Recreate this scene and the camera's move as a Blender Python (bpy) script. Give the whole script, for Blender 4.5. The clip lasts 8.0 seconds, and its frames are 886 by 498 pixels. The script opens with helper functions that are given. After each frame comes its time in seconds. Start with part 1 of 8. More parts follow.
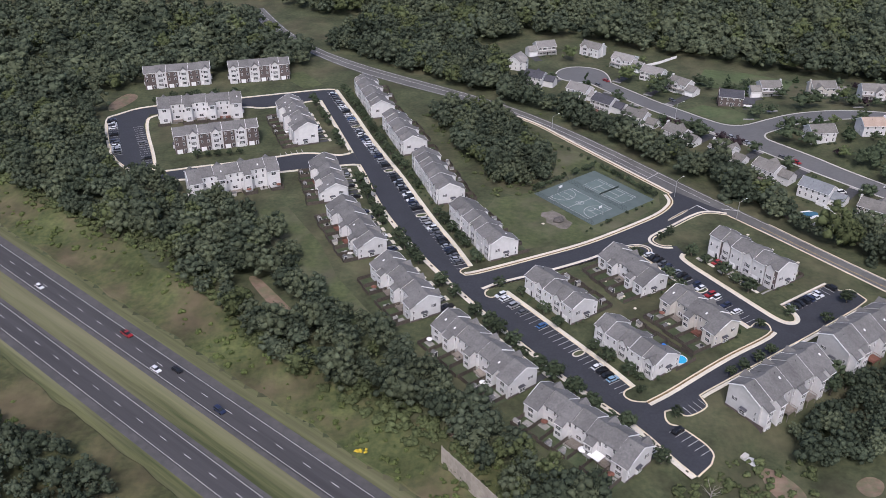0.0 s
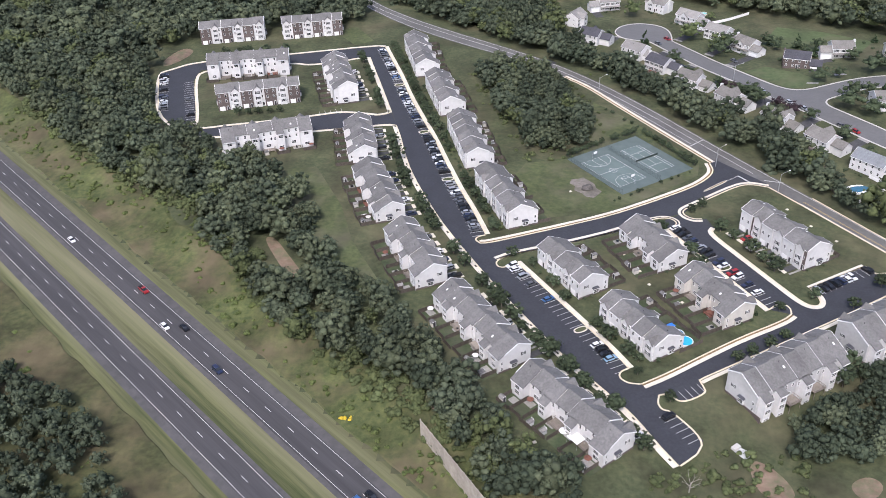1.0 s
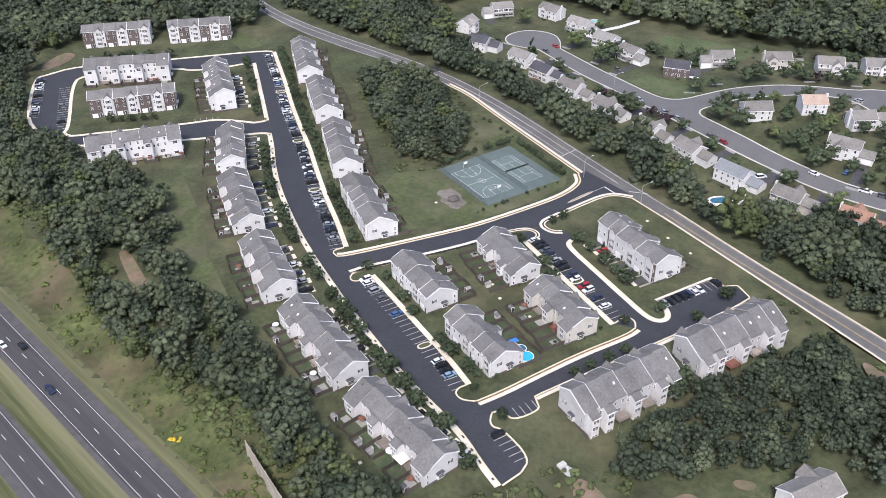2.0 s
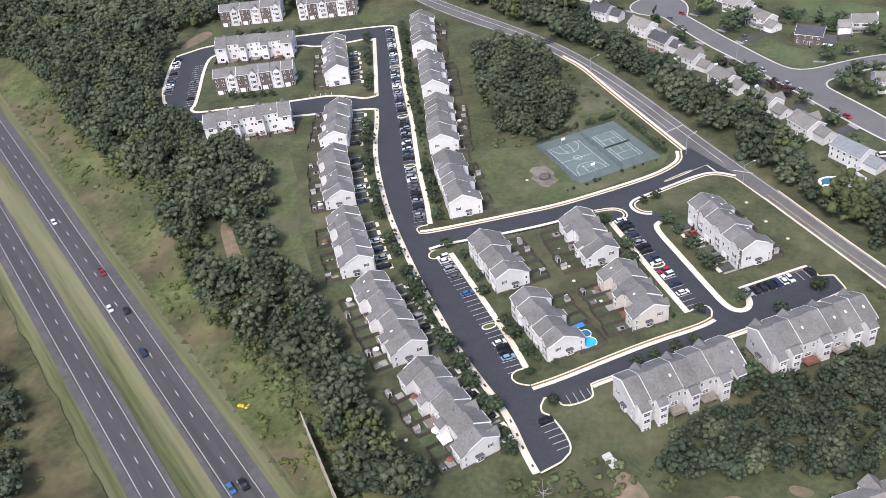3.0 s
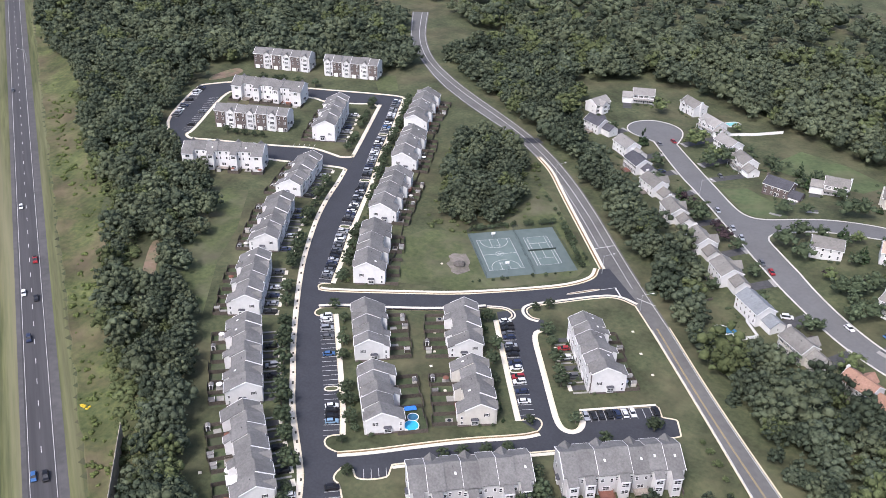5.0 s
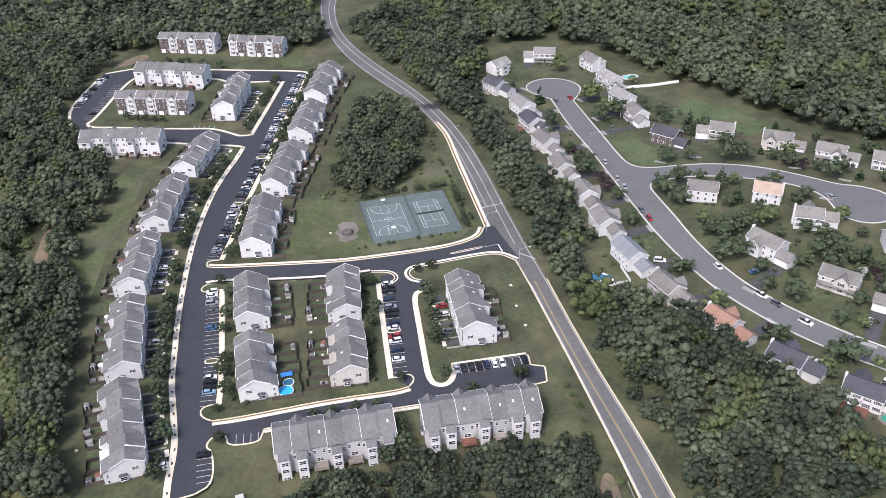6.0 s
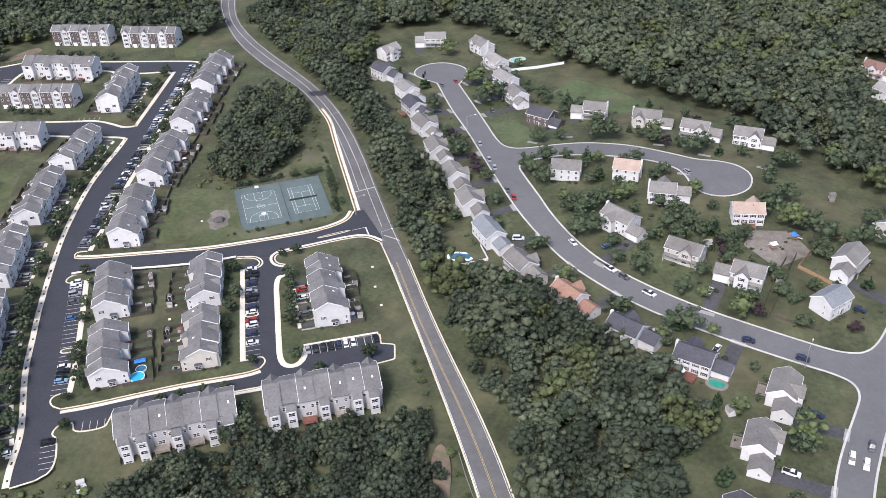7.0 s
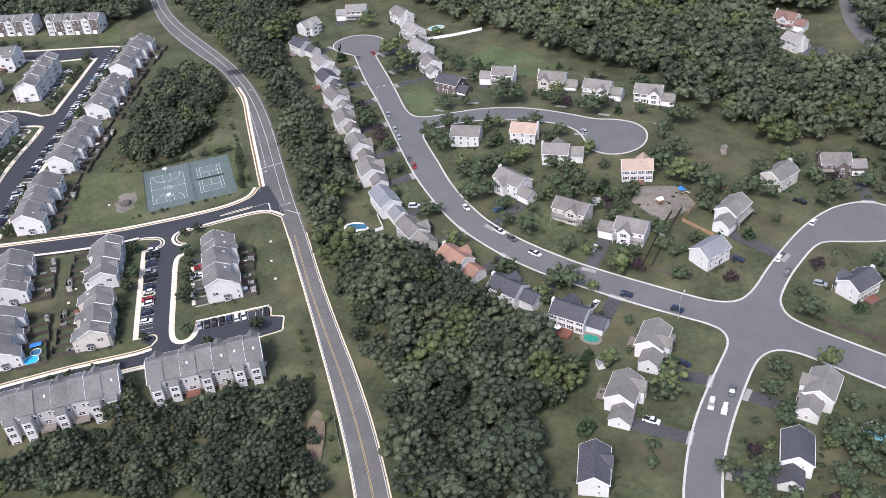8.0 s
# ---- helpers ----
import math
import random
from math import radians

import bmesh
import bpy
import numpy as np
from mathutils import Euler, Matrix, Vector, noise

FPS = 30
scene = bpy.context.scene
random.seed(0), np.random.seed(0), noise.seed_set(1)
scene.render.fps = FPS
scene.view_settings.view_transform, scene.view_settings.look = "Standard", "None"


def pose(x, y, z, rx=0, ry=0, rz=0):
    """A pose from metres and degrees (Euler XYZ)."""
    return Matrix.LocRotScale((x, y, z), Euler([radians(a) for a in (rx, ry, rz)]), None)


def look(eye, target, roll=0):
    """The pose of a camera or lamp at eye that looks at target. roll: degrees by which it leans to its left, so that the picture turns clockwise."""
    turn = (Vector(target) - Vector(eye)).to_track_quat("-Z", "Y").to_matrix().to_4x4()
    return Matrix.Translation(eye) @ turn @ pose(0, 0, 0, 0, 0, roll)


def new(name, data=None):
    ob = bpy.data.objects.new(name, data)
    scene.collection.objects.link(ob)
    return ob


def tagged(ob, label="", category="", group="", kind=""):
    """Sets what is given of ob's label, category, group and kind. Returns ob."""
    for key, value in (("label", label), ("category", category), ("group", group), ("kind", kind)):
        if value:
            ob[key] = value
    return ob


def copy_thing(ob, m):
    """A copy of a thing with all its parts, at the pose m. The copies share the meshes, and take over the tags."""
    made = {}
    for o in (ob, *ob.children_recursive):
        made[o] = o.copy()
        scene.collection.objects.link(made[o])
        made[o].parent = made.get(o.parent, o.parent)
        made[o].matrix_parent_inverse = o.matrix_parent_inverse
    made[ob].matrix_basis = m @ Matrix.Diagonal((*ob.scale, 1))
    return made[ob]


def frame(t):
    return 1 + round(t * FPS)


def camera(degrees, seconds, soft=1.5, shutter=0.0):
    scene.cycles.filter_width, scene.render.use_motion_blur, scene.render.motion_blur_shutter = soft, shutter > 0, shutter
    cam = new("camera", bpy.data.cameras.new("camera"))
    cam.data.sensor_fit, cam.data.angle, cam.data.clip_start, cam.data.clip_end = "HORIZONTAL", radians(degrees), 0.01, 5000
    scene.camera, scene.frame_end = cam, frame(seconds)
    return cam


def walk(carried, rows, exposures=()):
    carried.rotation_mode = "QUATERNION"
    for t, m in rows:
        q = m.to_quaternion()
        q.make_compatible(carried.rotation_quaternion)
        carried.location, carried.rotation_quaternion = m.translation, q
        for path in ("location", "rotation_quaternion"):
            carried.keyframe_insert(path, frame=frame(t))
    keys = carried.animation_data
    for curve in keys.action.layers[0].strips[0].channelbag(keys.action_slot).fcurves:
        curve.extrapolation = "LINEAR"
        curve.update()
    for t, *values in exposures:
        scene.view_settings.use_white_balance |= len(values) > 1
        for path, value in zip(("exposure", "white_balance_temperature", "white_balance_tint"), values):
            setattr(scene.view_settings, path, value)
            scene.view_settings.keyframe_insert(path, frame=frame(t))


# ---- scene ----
cam = camera(52.08, 8.0, soft=0.85)
PATH = [
    (0, (0.990, 40.538, 172.071), (1.613, 126.275, 120.606), 0.59),
    (0.5, (17.156, 44.896, 173.544), (9.148, 127.975, 118.464), -1.68),
    (1, (33.513, 49.240, 174.942), (22.267, 131.239, 118.821), -2.01),
    (1.5, (50.060, 53.568, 176.266), (42.504, 135.394, 119.278), -0.93),
    (1.7, (56.732, 55.296, 176.774), (50.706, 137.632, 120.343), -0.12),
    (2.8, (93.973, 64.754, 179.357), (75.753, 143.942, 121.071), -5.25),
    (3, (100.843, 66.466, 179.788), (74.853, 143.143, 121.092), -7.32),
    (3.5, (118.152, 70.736, 180.812), (78.768, 143.181, 124.238), -9.01),
    (4, (135.651, 74.991, 181.762), (96.303, 149.091, 127.349), -2.93),
    (4.5, (153.340, 79.231, 182.637), (116.129, 155.549, 129.810), 1.58),
    (4.7, (160.469, 80.923, 182.966), (123.087, 158.361, 131.919), 2.37),
    (5.8, (200.224, 90.186, 184.563), (161.953, 164.949, 130.288), -3.28),
    (6, (207.551, 91.862, 184.814), (172.294, 168.148, 130.617), -1.96),
    (6.5, (226.002, 96.043, 185.391), (194.755, 174.563, 131.928), -2.38),
    (7, (244.644, 100.209, 185.892), (213.140, 177.176, 130.362), -2.29),
    (7.5, (263.476, 104.361, 186.319), (233.963, 181.819, 130.380), -2.29),
    (8, (282.498, 108.497, 186.671), (251.377, 183.616, 128.460), -5.36),
]
walk(cam, [(t, look(eye, target, roll)) for t, eye, target, roll in PATH],
     [(0, 0.05, 6150, 18), (0.5, 0.37, 6150, 16), (1, 0.53, 6180, 16), (1.5, 0.54, 6180, 15), (3, 0.63, 6250, 15), (4.5, 0.70, 6200, 16), (6, 0.60, 6180, 16), (8, 0.58, 6130, 16)])


# ---- light: an overcast late-summer sky ----
world = bpy.data.worlds.new("overcast_sky")
scene.world = world
world.use_nodes = True
sky = world.node_tree.nodes.new("ShaderNodeTexSky")
sky.sky_type, sky.sun_disc = "NISHITA", False
sky.sun_elevation, sky.sun_rotation = radians(52), radians(185)
sky.air_density, sky.dust_density, sky.ozone_density = 1.0, 4.0, 1.0
grey = world.node_tree.nodes.new("ShaderNodeHueSaturation")
grey.inputs["Saturation"].default_value = 1.0
world.node_tree.links.new(sky.outputs[0], grey.inputs["Color"])
world.node_tree.links.new(grey.outputs[0], world.node_tree.nodes["Background"].inputs[0])
world.node_tree.nodes["Background"].inputs[1].default_value = 0.15
sun_data = bpy.data.lights.new("sun", "SUN")
sun_data.energy, sun_data.angle, sun_data.color = 2.0, radians(12), (1.0, 0.98, 0.95)
sun = new("sun", sun_data)
sun.matrix_world = look((0, 0, 0), (0.06, 0.60, -0.79))
scene.view_settings.exposure = 0.0


# ---- materials ----
def mat(name, c1, c2, scale, rough=0.85, bump=0.0, big=0.0, metal=0.0, island=0.0, per=0.0, c3=None, big_scale=0.05, spec=0.3, local=False, stretch=None):
    """Two-scale mottled surface: fine noise between c1 and c2, large noise towards c3, random shifts per island or per object."""
    m = bpy.data.materials.new(name)
    m.use_nodes = True
    nt = m.node_tree
    b = nt.nodes["Principled BSDF"]
    b.inputs["Roughness"].default_value, b.inputs["Metallic"].default_value = rough, metal
    b.inputs["Specular IOR Level"].default_value = spec
    if local:
        src = nt.nodes.new("ShaderNodeTexCoord").outputs["Object"]
    else:
        src = nt.nodes.new("ShaderNodeNewGeometry").outputs["Position"]
    if stretch:
        mp = nt.nodes.new("ShaderNodeMapping")
        mp.vector_type = "TEXTURE"
        mp.inputs["Rotation"].default_value = (0, 0, radians(stretch[0]))
        mp.inputs["Scale"].default_value = stretch[1:]
        nt.links.new(src, mp.inputs[0])
        src = mp.outputs[0]

    def noise_tex(s, detail=5.0):
        n = nt.nodes.new("ShaderNodeTexNoise")
        n.inputs["Scale"].default_value, n.inputs["Detail"].default_value = s, detail
        n.inputs["Roughness"].default_value = 0.62
        nt.links.new(src, n.inputs["Vector"])
        return n.outputs[0]

    def mix(fac, a, bb, mode="MIX"):
        x = nt.nodes.new("ShaderNodeMix")
        x.data_type, x.blend_type = "RGBA", mode
        for v, k in ((fac, 0), (a, 6), (bb, 7)):
            if hasattr(v, "is_linked"):
                nt.links.new(v, x.inputs[k])
            else:
                x.inputs[k].default_value = v
        return x.outputs[2]

    def ramp(v, lo, hi):
        r = nt.nodes.new("ShaderNodeMapRange")
        r.inputs[1].default_value, r.inputs[2].default_value = lo, hi
        nt.links.new(v, r.inputs[0])
        return r.outputs[0]

    fine = noise_tex(scale)
    col = mix(ramp(fine, 0.32, 0.68), (*c1, 1), (*c2, 1))
    if c3:
        col = mix(ramp(noise_tex(big_scale), 0.45, 0.68), col, (*c3, 1))
    if big:
        v = nt.nodes.new("ShaderNodeMapRange")
        v.inputs[1].default_value, v.inputs[2].default_value = 0.3, 0.7
        v.inputs[3].default_value, v.inputs[4].default_value = 1 - big, 1 + big
        nt.links.new(noise_tex(scale * 0.13, 3), v.inputs[0])
        col = mix(1.0, col, v.outputs[0], "MULTIPLY")
    for amount, node, out in ((island, "ShaderNodeNewGeometry", "Random Per Island"), (per, "ShaderNodeObjectInfo", "Random")):
        if amount:
            v = nt.nodes.new("ShaderNodeMapRange")
            v.inputs[3].default_value, v.inputs[4].default_value = 1 - amount, 1 + amount
            nt.links.new(nt.nodes.new(node).outputs[out], v.inputs[0])
            col = mix(1.0, col, v.outputs[0], "MULTIPLY")
    nt.links.new(col, b.inputs["Base Color"])
    if bump:
        bp = nt.nodes.new("ShaderNodeBump")
        bp.inputs["Strength"].default_value, bp.inputs["Distance"].default_value = bump, 0.3
        nt.links.new(fine, bp.inputs["Height"])
        nt.links.new(bp.outputs[0], b.inputs["Normal"])
    return m


GRASS = mat("grass", (0.040, 0.051, 0.025), (0.077, 0.086, 0.043), 0.6, 0.95, 0.5, 0.38, c3=(0.092, 0.086, 0.050), big_scale=0.03)
ROUGH_GRASS = mat("rough_grass", (0.034, 0.041, 0.018), (0.074, 0.077, 0.032), 0.5, 0.95, 0.7, 0.45, c3=(0.106, 0.088, 0.050), big_scale=0.035)
PIT_SOIL = mat("pit_soil", (0.045, 0.040, 0.028), (0.080, 0.068, 0.046), 2.0, 0.95, 0.3, 0.2)
LAWN = mat("lawn", (0.052, 0.068, 0.029), (0.090, 0.105, 0.046), 0.5, 0.95, 0.4, 0.30, c3=(0.104, 0.100, 0.064), big_scale=0.05)
GARDEN_GRASS = mat("garden_grass", (0.038, 0.055, 0.028), (0.070, 0.087, 0.044), 0.5, 0.95, 0.4, 0.30, c3=(0.078, 0.084, 0.056), big_scale=0.16)
# lawn green raised to paint in sunlight that the lamps don't give
SUNLIT_LAWN = mat("sunlit_lawn", (0.062, 0.088, 0.038), (0.092, 0.120, 0.054), 0.4, 0.95, 0.3, 0.25, c3=(0.098, 0.104, 0.056))
VERGE = mat("mown_verge", (0.046, 0.060, 0.023), (0.138, 0.142, 0.064), 0.7, 0.95, 0.3, 0.3, c3=(0.150, 0.142, 0.085), big_scale=0.09, stretch=(140.2, 26, 1, 1))
SLOPE_GRASS = mat("slope_grass", (0.042, 0.058, 0.022), (0.096, 0.106, 0.041), 0.5, 0.95, 0.6, 0.40, c3=(0.108, 0.090, 0.054), big_scale=0.045)
SCRUB = mat("scrub", (0.072, 0.096, 0.034), (0.112, 0.136, 0.050), 0.6, 0.95, 0.4, 0.25, island=0.22, spec=0.15)
DIRT = mat("bare_soil", (0.15, 0.105, 0.075), (0.215, 0.16, 0.12), 0.5, 0.95, 0.3, 0.25, c3=(0.11, 0.12, 0.065), big_scale=0.2)
SAND = mat("play_sand", (0.140, 0.124, 0.110), (0.210, 0.188, 0.168), 0.8, 0.95, 0.2, 0.3, c3=(0.125, 0.118, 0.09), big_scale=0.25)
MULCH = mat("dry_mulch", (0.150, 0.098, 0.045), (0.225, 0.158, 0.080), 1.0, 0.95, 0.3, 0.25)
NEW_ASPHALT = mat("fresh_asphalt", (0.034, 0.036, 0.043), (0.046, 0.048, 0.056), 1.2, 0.75, 0.1, 0.10, spec=0.35)
OLD_ASPHALT = mat("worn_asphalt", (0.118, 0.119, 0.121), (0.136, 0.136, 0.137), 0.8, 0.85, 0.1, 0.07)
ROAD_ASPHALT = mat("road_asphalt", (0.108, 0.107, 0.105), (0.138, 0.135, 0.131), 0.5, 0.85, 0.1, 0.16)
HIGHWAY = mat("highway_asphalt", (0.050, 0.049, 0.052), (0.070, 0.068, 0.071), 0.6, 0.85, 0.1, 0.16, stretch=(140.2, 30, 1, 1))
SHOULDER = mat("shoulder_asphalt", (0.074, 0.072, 0.073), (0.098, 0.095, 0.095), 0.4, 0.85, 0.1, 0.14)
DRIVE_CONCRETE = mat("worn_drive_concrete", (0.24, 0.235, 0.22), (0.31, 0.30, 0.285), 1.0, 0.85, 0.05, 0.14)
DRIVE = mat("driveway_asphalt", (0.05, 0.05, 0.054), (0.075, 0.075, 0.078), 1.0, 0.85, 0.1, 0.2)
KERB_CONCRETE = mat("kerb_concrete", (0.60, 0.52, 0.38), (0.70, 0.62, 0.47), 1.2, 0.85, 0.05, 0.10)
CONCRETE = mat("concrete", (0.60, 0.55, 0.46), (0.70, 0.65, 0.55), 1.2, 0.85, 0.05, 0.10)
GREY_CONCRETE = mat("grey_concrete", (0.42, 0.41, 0.38), (0.52, 0.51, 0.48), 1.0, 0.85, 0.05, 0.12)
PAINT = mat("white_road_paint", (0.46, 0.46, 0.45), (0.66, 0.66, 0.64), 2.0, 0.7)
YELLOW_PAINT = mat("yellow_road_paint", (0.36, 0.27, 0.11), (0.46, 0.35, 0.15), 2.0, 0.7)
ROOF = mat("grey_shingles", (0.122, 0.120, 0.118), (0.176, 0.172, 0.168), 1.6, 0.9, 0.25, 0.16, per=0.12)
WARM_ROOF = mat("warm_grey_shingles", (0.150, 0.144, 0.134), (0.208, 0.200, 0.186), 1.6, 0.9, 0.25, 0.16, per=0.14)
DARK_ROOF = mat("charcoal_shingles", (0.055, 0.056, 0.066), (0.085, 0.085, 0.098), 1.6, 0.9, 0.25, 0.14, per=0.08)
LIGHT_ROOF = mat("pale_shingles", (0.20, 0.195, 0.185), (0.27, 0.26, 0.25), 1.6, 0.9, 0.25, 0.12, per=0.12)
BLUE_ROOF = mat("blue_grey_shingles", (0.17, 0.185, 0.20), (0.23, 0.245, 0.26), 1.6, 0.9, 0.25, 0.12)
RED_ROOF = mat("terracotta_shingles", (0.25, 0.145, 0.105), (0.32, 0.195, 0.145), 1.6, 0.9, 0.25, 0.12)
TAN_ROOF = mat("tan_shingles", (0.32, 0.245, 0.195), (0.40, 0.315, 0.255), 1.6, 0.9, 0.25, 0.12)
BROWN_ROOF = mat("brown_shingles", (0.15, 0.09, 0.075), (0.21, 0.13, 0.11), 1.6, 0.9, 0.25, 0.12)
SIDING = mat("white_siding", (0.59, 0.588, 0.588), (0.67, 0.668, 0.668), 0.7, 0.6, 0.03, 0.08, per=0.06)
CREAM_SIDING = mat("cream_siding", (0.48, 0.46, 0.42), (0.56, 0.54, 0.50), 0.7, 0.6, 0.03, 0.06, per=0.06)
GREY_SIDING = mat("grey_siding", (0.44, 0.45, 0.46), (0.52, 0.53, 0.54), 0.7, 0.6, 0.03, 0.06, per=0.06)
TOWN_GREY = mat("grey_town_siding", (0.43, 0.43, 0.43), (0.50, 0.50, 0.50), 0.7, 0.6, 0.03, 0.10, per=0.12)
BRICK = mat("red_brick", (0.092, 0.074, 0.070), (0.140, 0.115, 0.108), 1.5, 0.9, 0.1, 0.15, per=0.1)
TRIM = mat("white_trim", (0.78, 0.78, 0.78), (0.84, 0.84, 0.84), 1.0, 0.5)
SHUTTER = mat("dark_shutter", (0.03, 0.03, 0.035), (0.05, 0.05, 0.055), 1.0, 0.6)
FENCE_WOOD = mat("weathered_fence_wood", (0.062, 0.053, 0.045), (0.105, 0.090, 0.076), 1.5, 0.9, 0.2, 0.15, per=0.15)
NEW_WOOD = mat("cedar_fence_wood", (0.27, 0.17, 0.10), (0.35, 0.235, 0.145), 1.5, 0.9, 0.2, 0.15)
DECK_WOOD = mat("grey_deck_wood", (0.19, 0.165, 0.14), (0.27, 0.24, 0.21), 1.5, 0.9, 0.2, 0.15, per=0.25)
RED_DECK = mat("red_stained_deck", (0.15, 0.068, 0.050), (0.21, 0.095, 0.070), 1.5, 0.9, 0.2, 0.15)
BARRIER = mat("noise_barrier_concrete", (0.30, 0.27, 0.23), (0.40, 0.36, 0.31), 0.8, 0.9, 0.2, 0.2)
COURT_GREEN = mat("court_green", (0.108, 0.145, 0.138), (0.135, 0.172, 0.164), 0.3, 0.85, 0.05, 0.10)
COURT_DARK = mat("court_apron", (0.088, 0.118, 0.114), (0.112, 0.140, 0.136), 0.3, 0.85, 0.05, 0.10)
METAL = mat("galvanised_steel", (0.42, 0.43, 0.44), (0.5, 0.51, 0.52), 2.0, 0.45, metal=0.6)
DARK_METAL = mat("dark_mesh_fence", (0.03, 0.045, 0.04), (0.045, 0.06, 0.055), 2.0, 0.7)
WATER_BLUE = mat("pool_water", (0.03, 0.36, 0.62), (0.05, 0.45, 0.72), 0.8, 0.12, 0.05, spec=0.5)
POOL_DARK = mat("deep_pool_water", (0.035, 0.12, 0.20), (0.05, 0.16, 0.25), 0.8, 0.12, 0.05, spec=0.5)
TURQUOISE = mat("turquoise_water", (0.20, 0.50, 0.50), (0.26, 0.58, 0.57), 0.8, 0.15, 0.05, spec=0.5)
TARP = mat("blue_tarp", (0.03, 0.16, 0.55), (0.06, 0.25, 0.70), 2.0, 0.5, 0.3)
RUBBER = mat("black_rubber", (0.012, 0.012, 0.013), (0.02, 0.02, 0.021), 3.0, 0.9)
GLASS = mat("dark_glass", (0.018, 0.021, 0.026), (0.030, 0.034, 0.040), 0.5, 0.12, spec=0.6)
DEAD_WOOD = mat("weathered_dead_wood", (0.26, 0.24, 0.21), (0.36, 0.34, 0.30), 3.0, 0.9, 0.3)
BARK = mat("bark", (0.09, 0.075, 0.06), (0.14, 0.12, 0.10), 3.0, 0.95, 0.4)


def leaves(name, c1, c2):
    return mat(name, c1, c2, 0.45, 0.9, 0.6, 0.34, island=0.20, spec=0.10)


# pale and dark copies: random tree tones, also painted sun and shade by stand
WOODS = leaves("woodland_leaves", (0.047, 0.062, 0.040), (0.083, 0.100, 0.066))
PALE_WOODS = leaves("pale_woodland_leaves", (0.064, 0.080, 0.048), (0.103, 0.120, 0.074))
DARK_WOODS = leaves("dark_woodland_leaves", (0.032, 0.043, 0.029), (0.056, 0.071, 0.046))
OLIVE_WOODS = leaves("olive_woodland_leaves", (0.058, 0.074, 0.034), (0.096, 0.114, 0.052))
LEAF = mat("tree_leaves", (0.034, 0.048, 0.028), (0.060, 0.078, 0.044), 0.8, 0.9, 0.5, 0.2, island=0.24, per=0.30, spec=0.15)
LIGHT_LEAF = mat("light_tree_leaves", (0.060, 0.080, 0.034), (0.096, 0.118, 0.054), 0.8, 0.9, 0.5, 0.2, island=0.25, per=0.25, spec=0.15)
CONIFER = mat("conifer_needles", (0.026, 0.045, 0.022), (0.045, 0.068, 0.032), 0.8, 0.9, 0.8, 0.2, island=0.2, per=0.2, spec=0.15)
PLUM = mat("purple_plum_leaves", (0.030, 0.022, 0.026), (0.050, 0.034, 0.038), 0.8, 0.9, 0.8, 0.2, island=0.2, spec=0.15)
YELLOW_BLOOM = mat("goldenrod_bloom", (0.55, 0.40, 0.03), (0.62, 0.48, 0.06), 1.0, 0.9, 0.5, island=0.2)


def car_paint(name, c, rough=0.3, metal=0.2):
    return mat(name, c, tuple(min(1, v * 1.12) for v in c), 1.0, rough, metal=metal, spec=0.5)


CAR_PAINTS = {"white": car_paint("white_car_paint", (0.72, 0.73, 0.74)), "silver": car_paint("silver_car_paint", (0.42, 0.43, 0.45), 0.3, 0.5),
              "black": car_paint("black_car_paint", (0.014, 0.014, 0.017)), "grey": car_paint("grey_car_paint", (0.10, 0.105, 0.115)),
              "blue": car_paint("blue_car_paint", (0.05, 0.13, 0.30)), "red": car_paint("red_car_paint", (0.30, 0.025, 0.03)),
              "navy": car_paint("navy_car_paint", (0.025, 0.035, 0.075)), "pale blue": car_paint("pale_blue_car_paint", (0.22, 0.35, 0.48))}


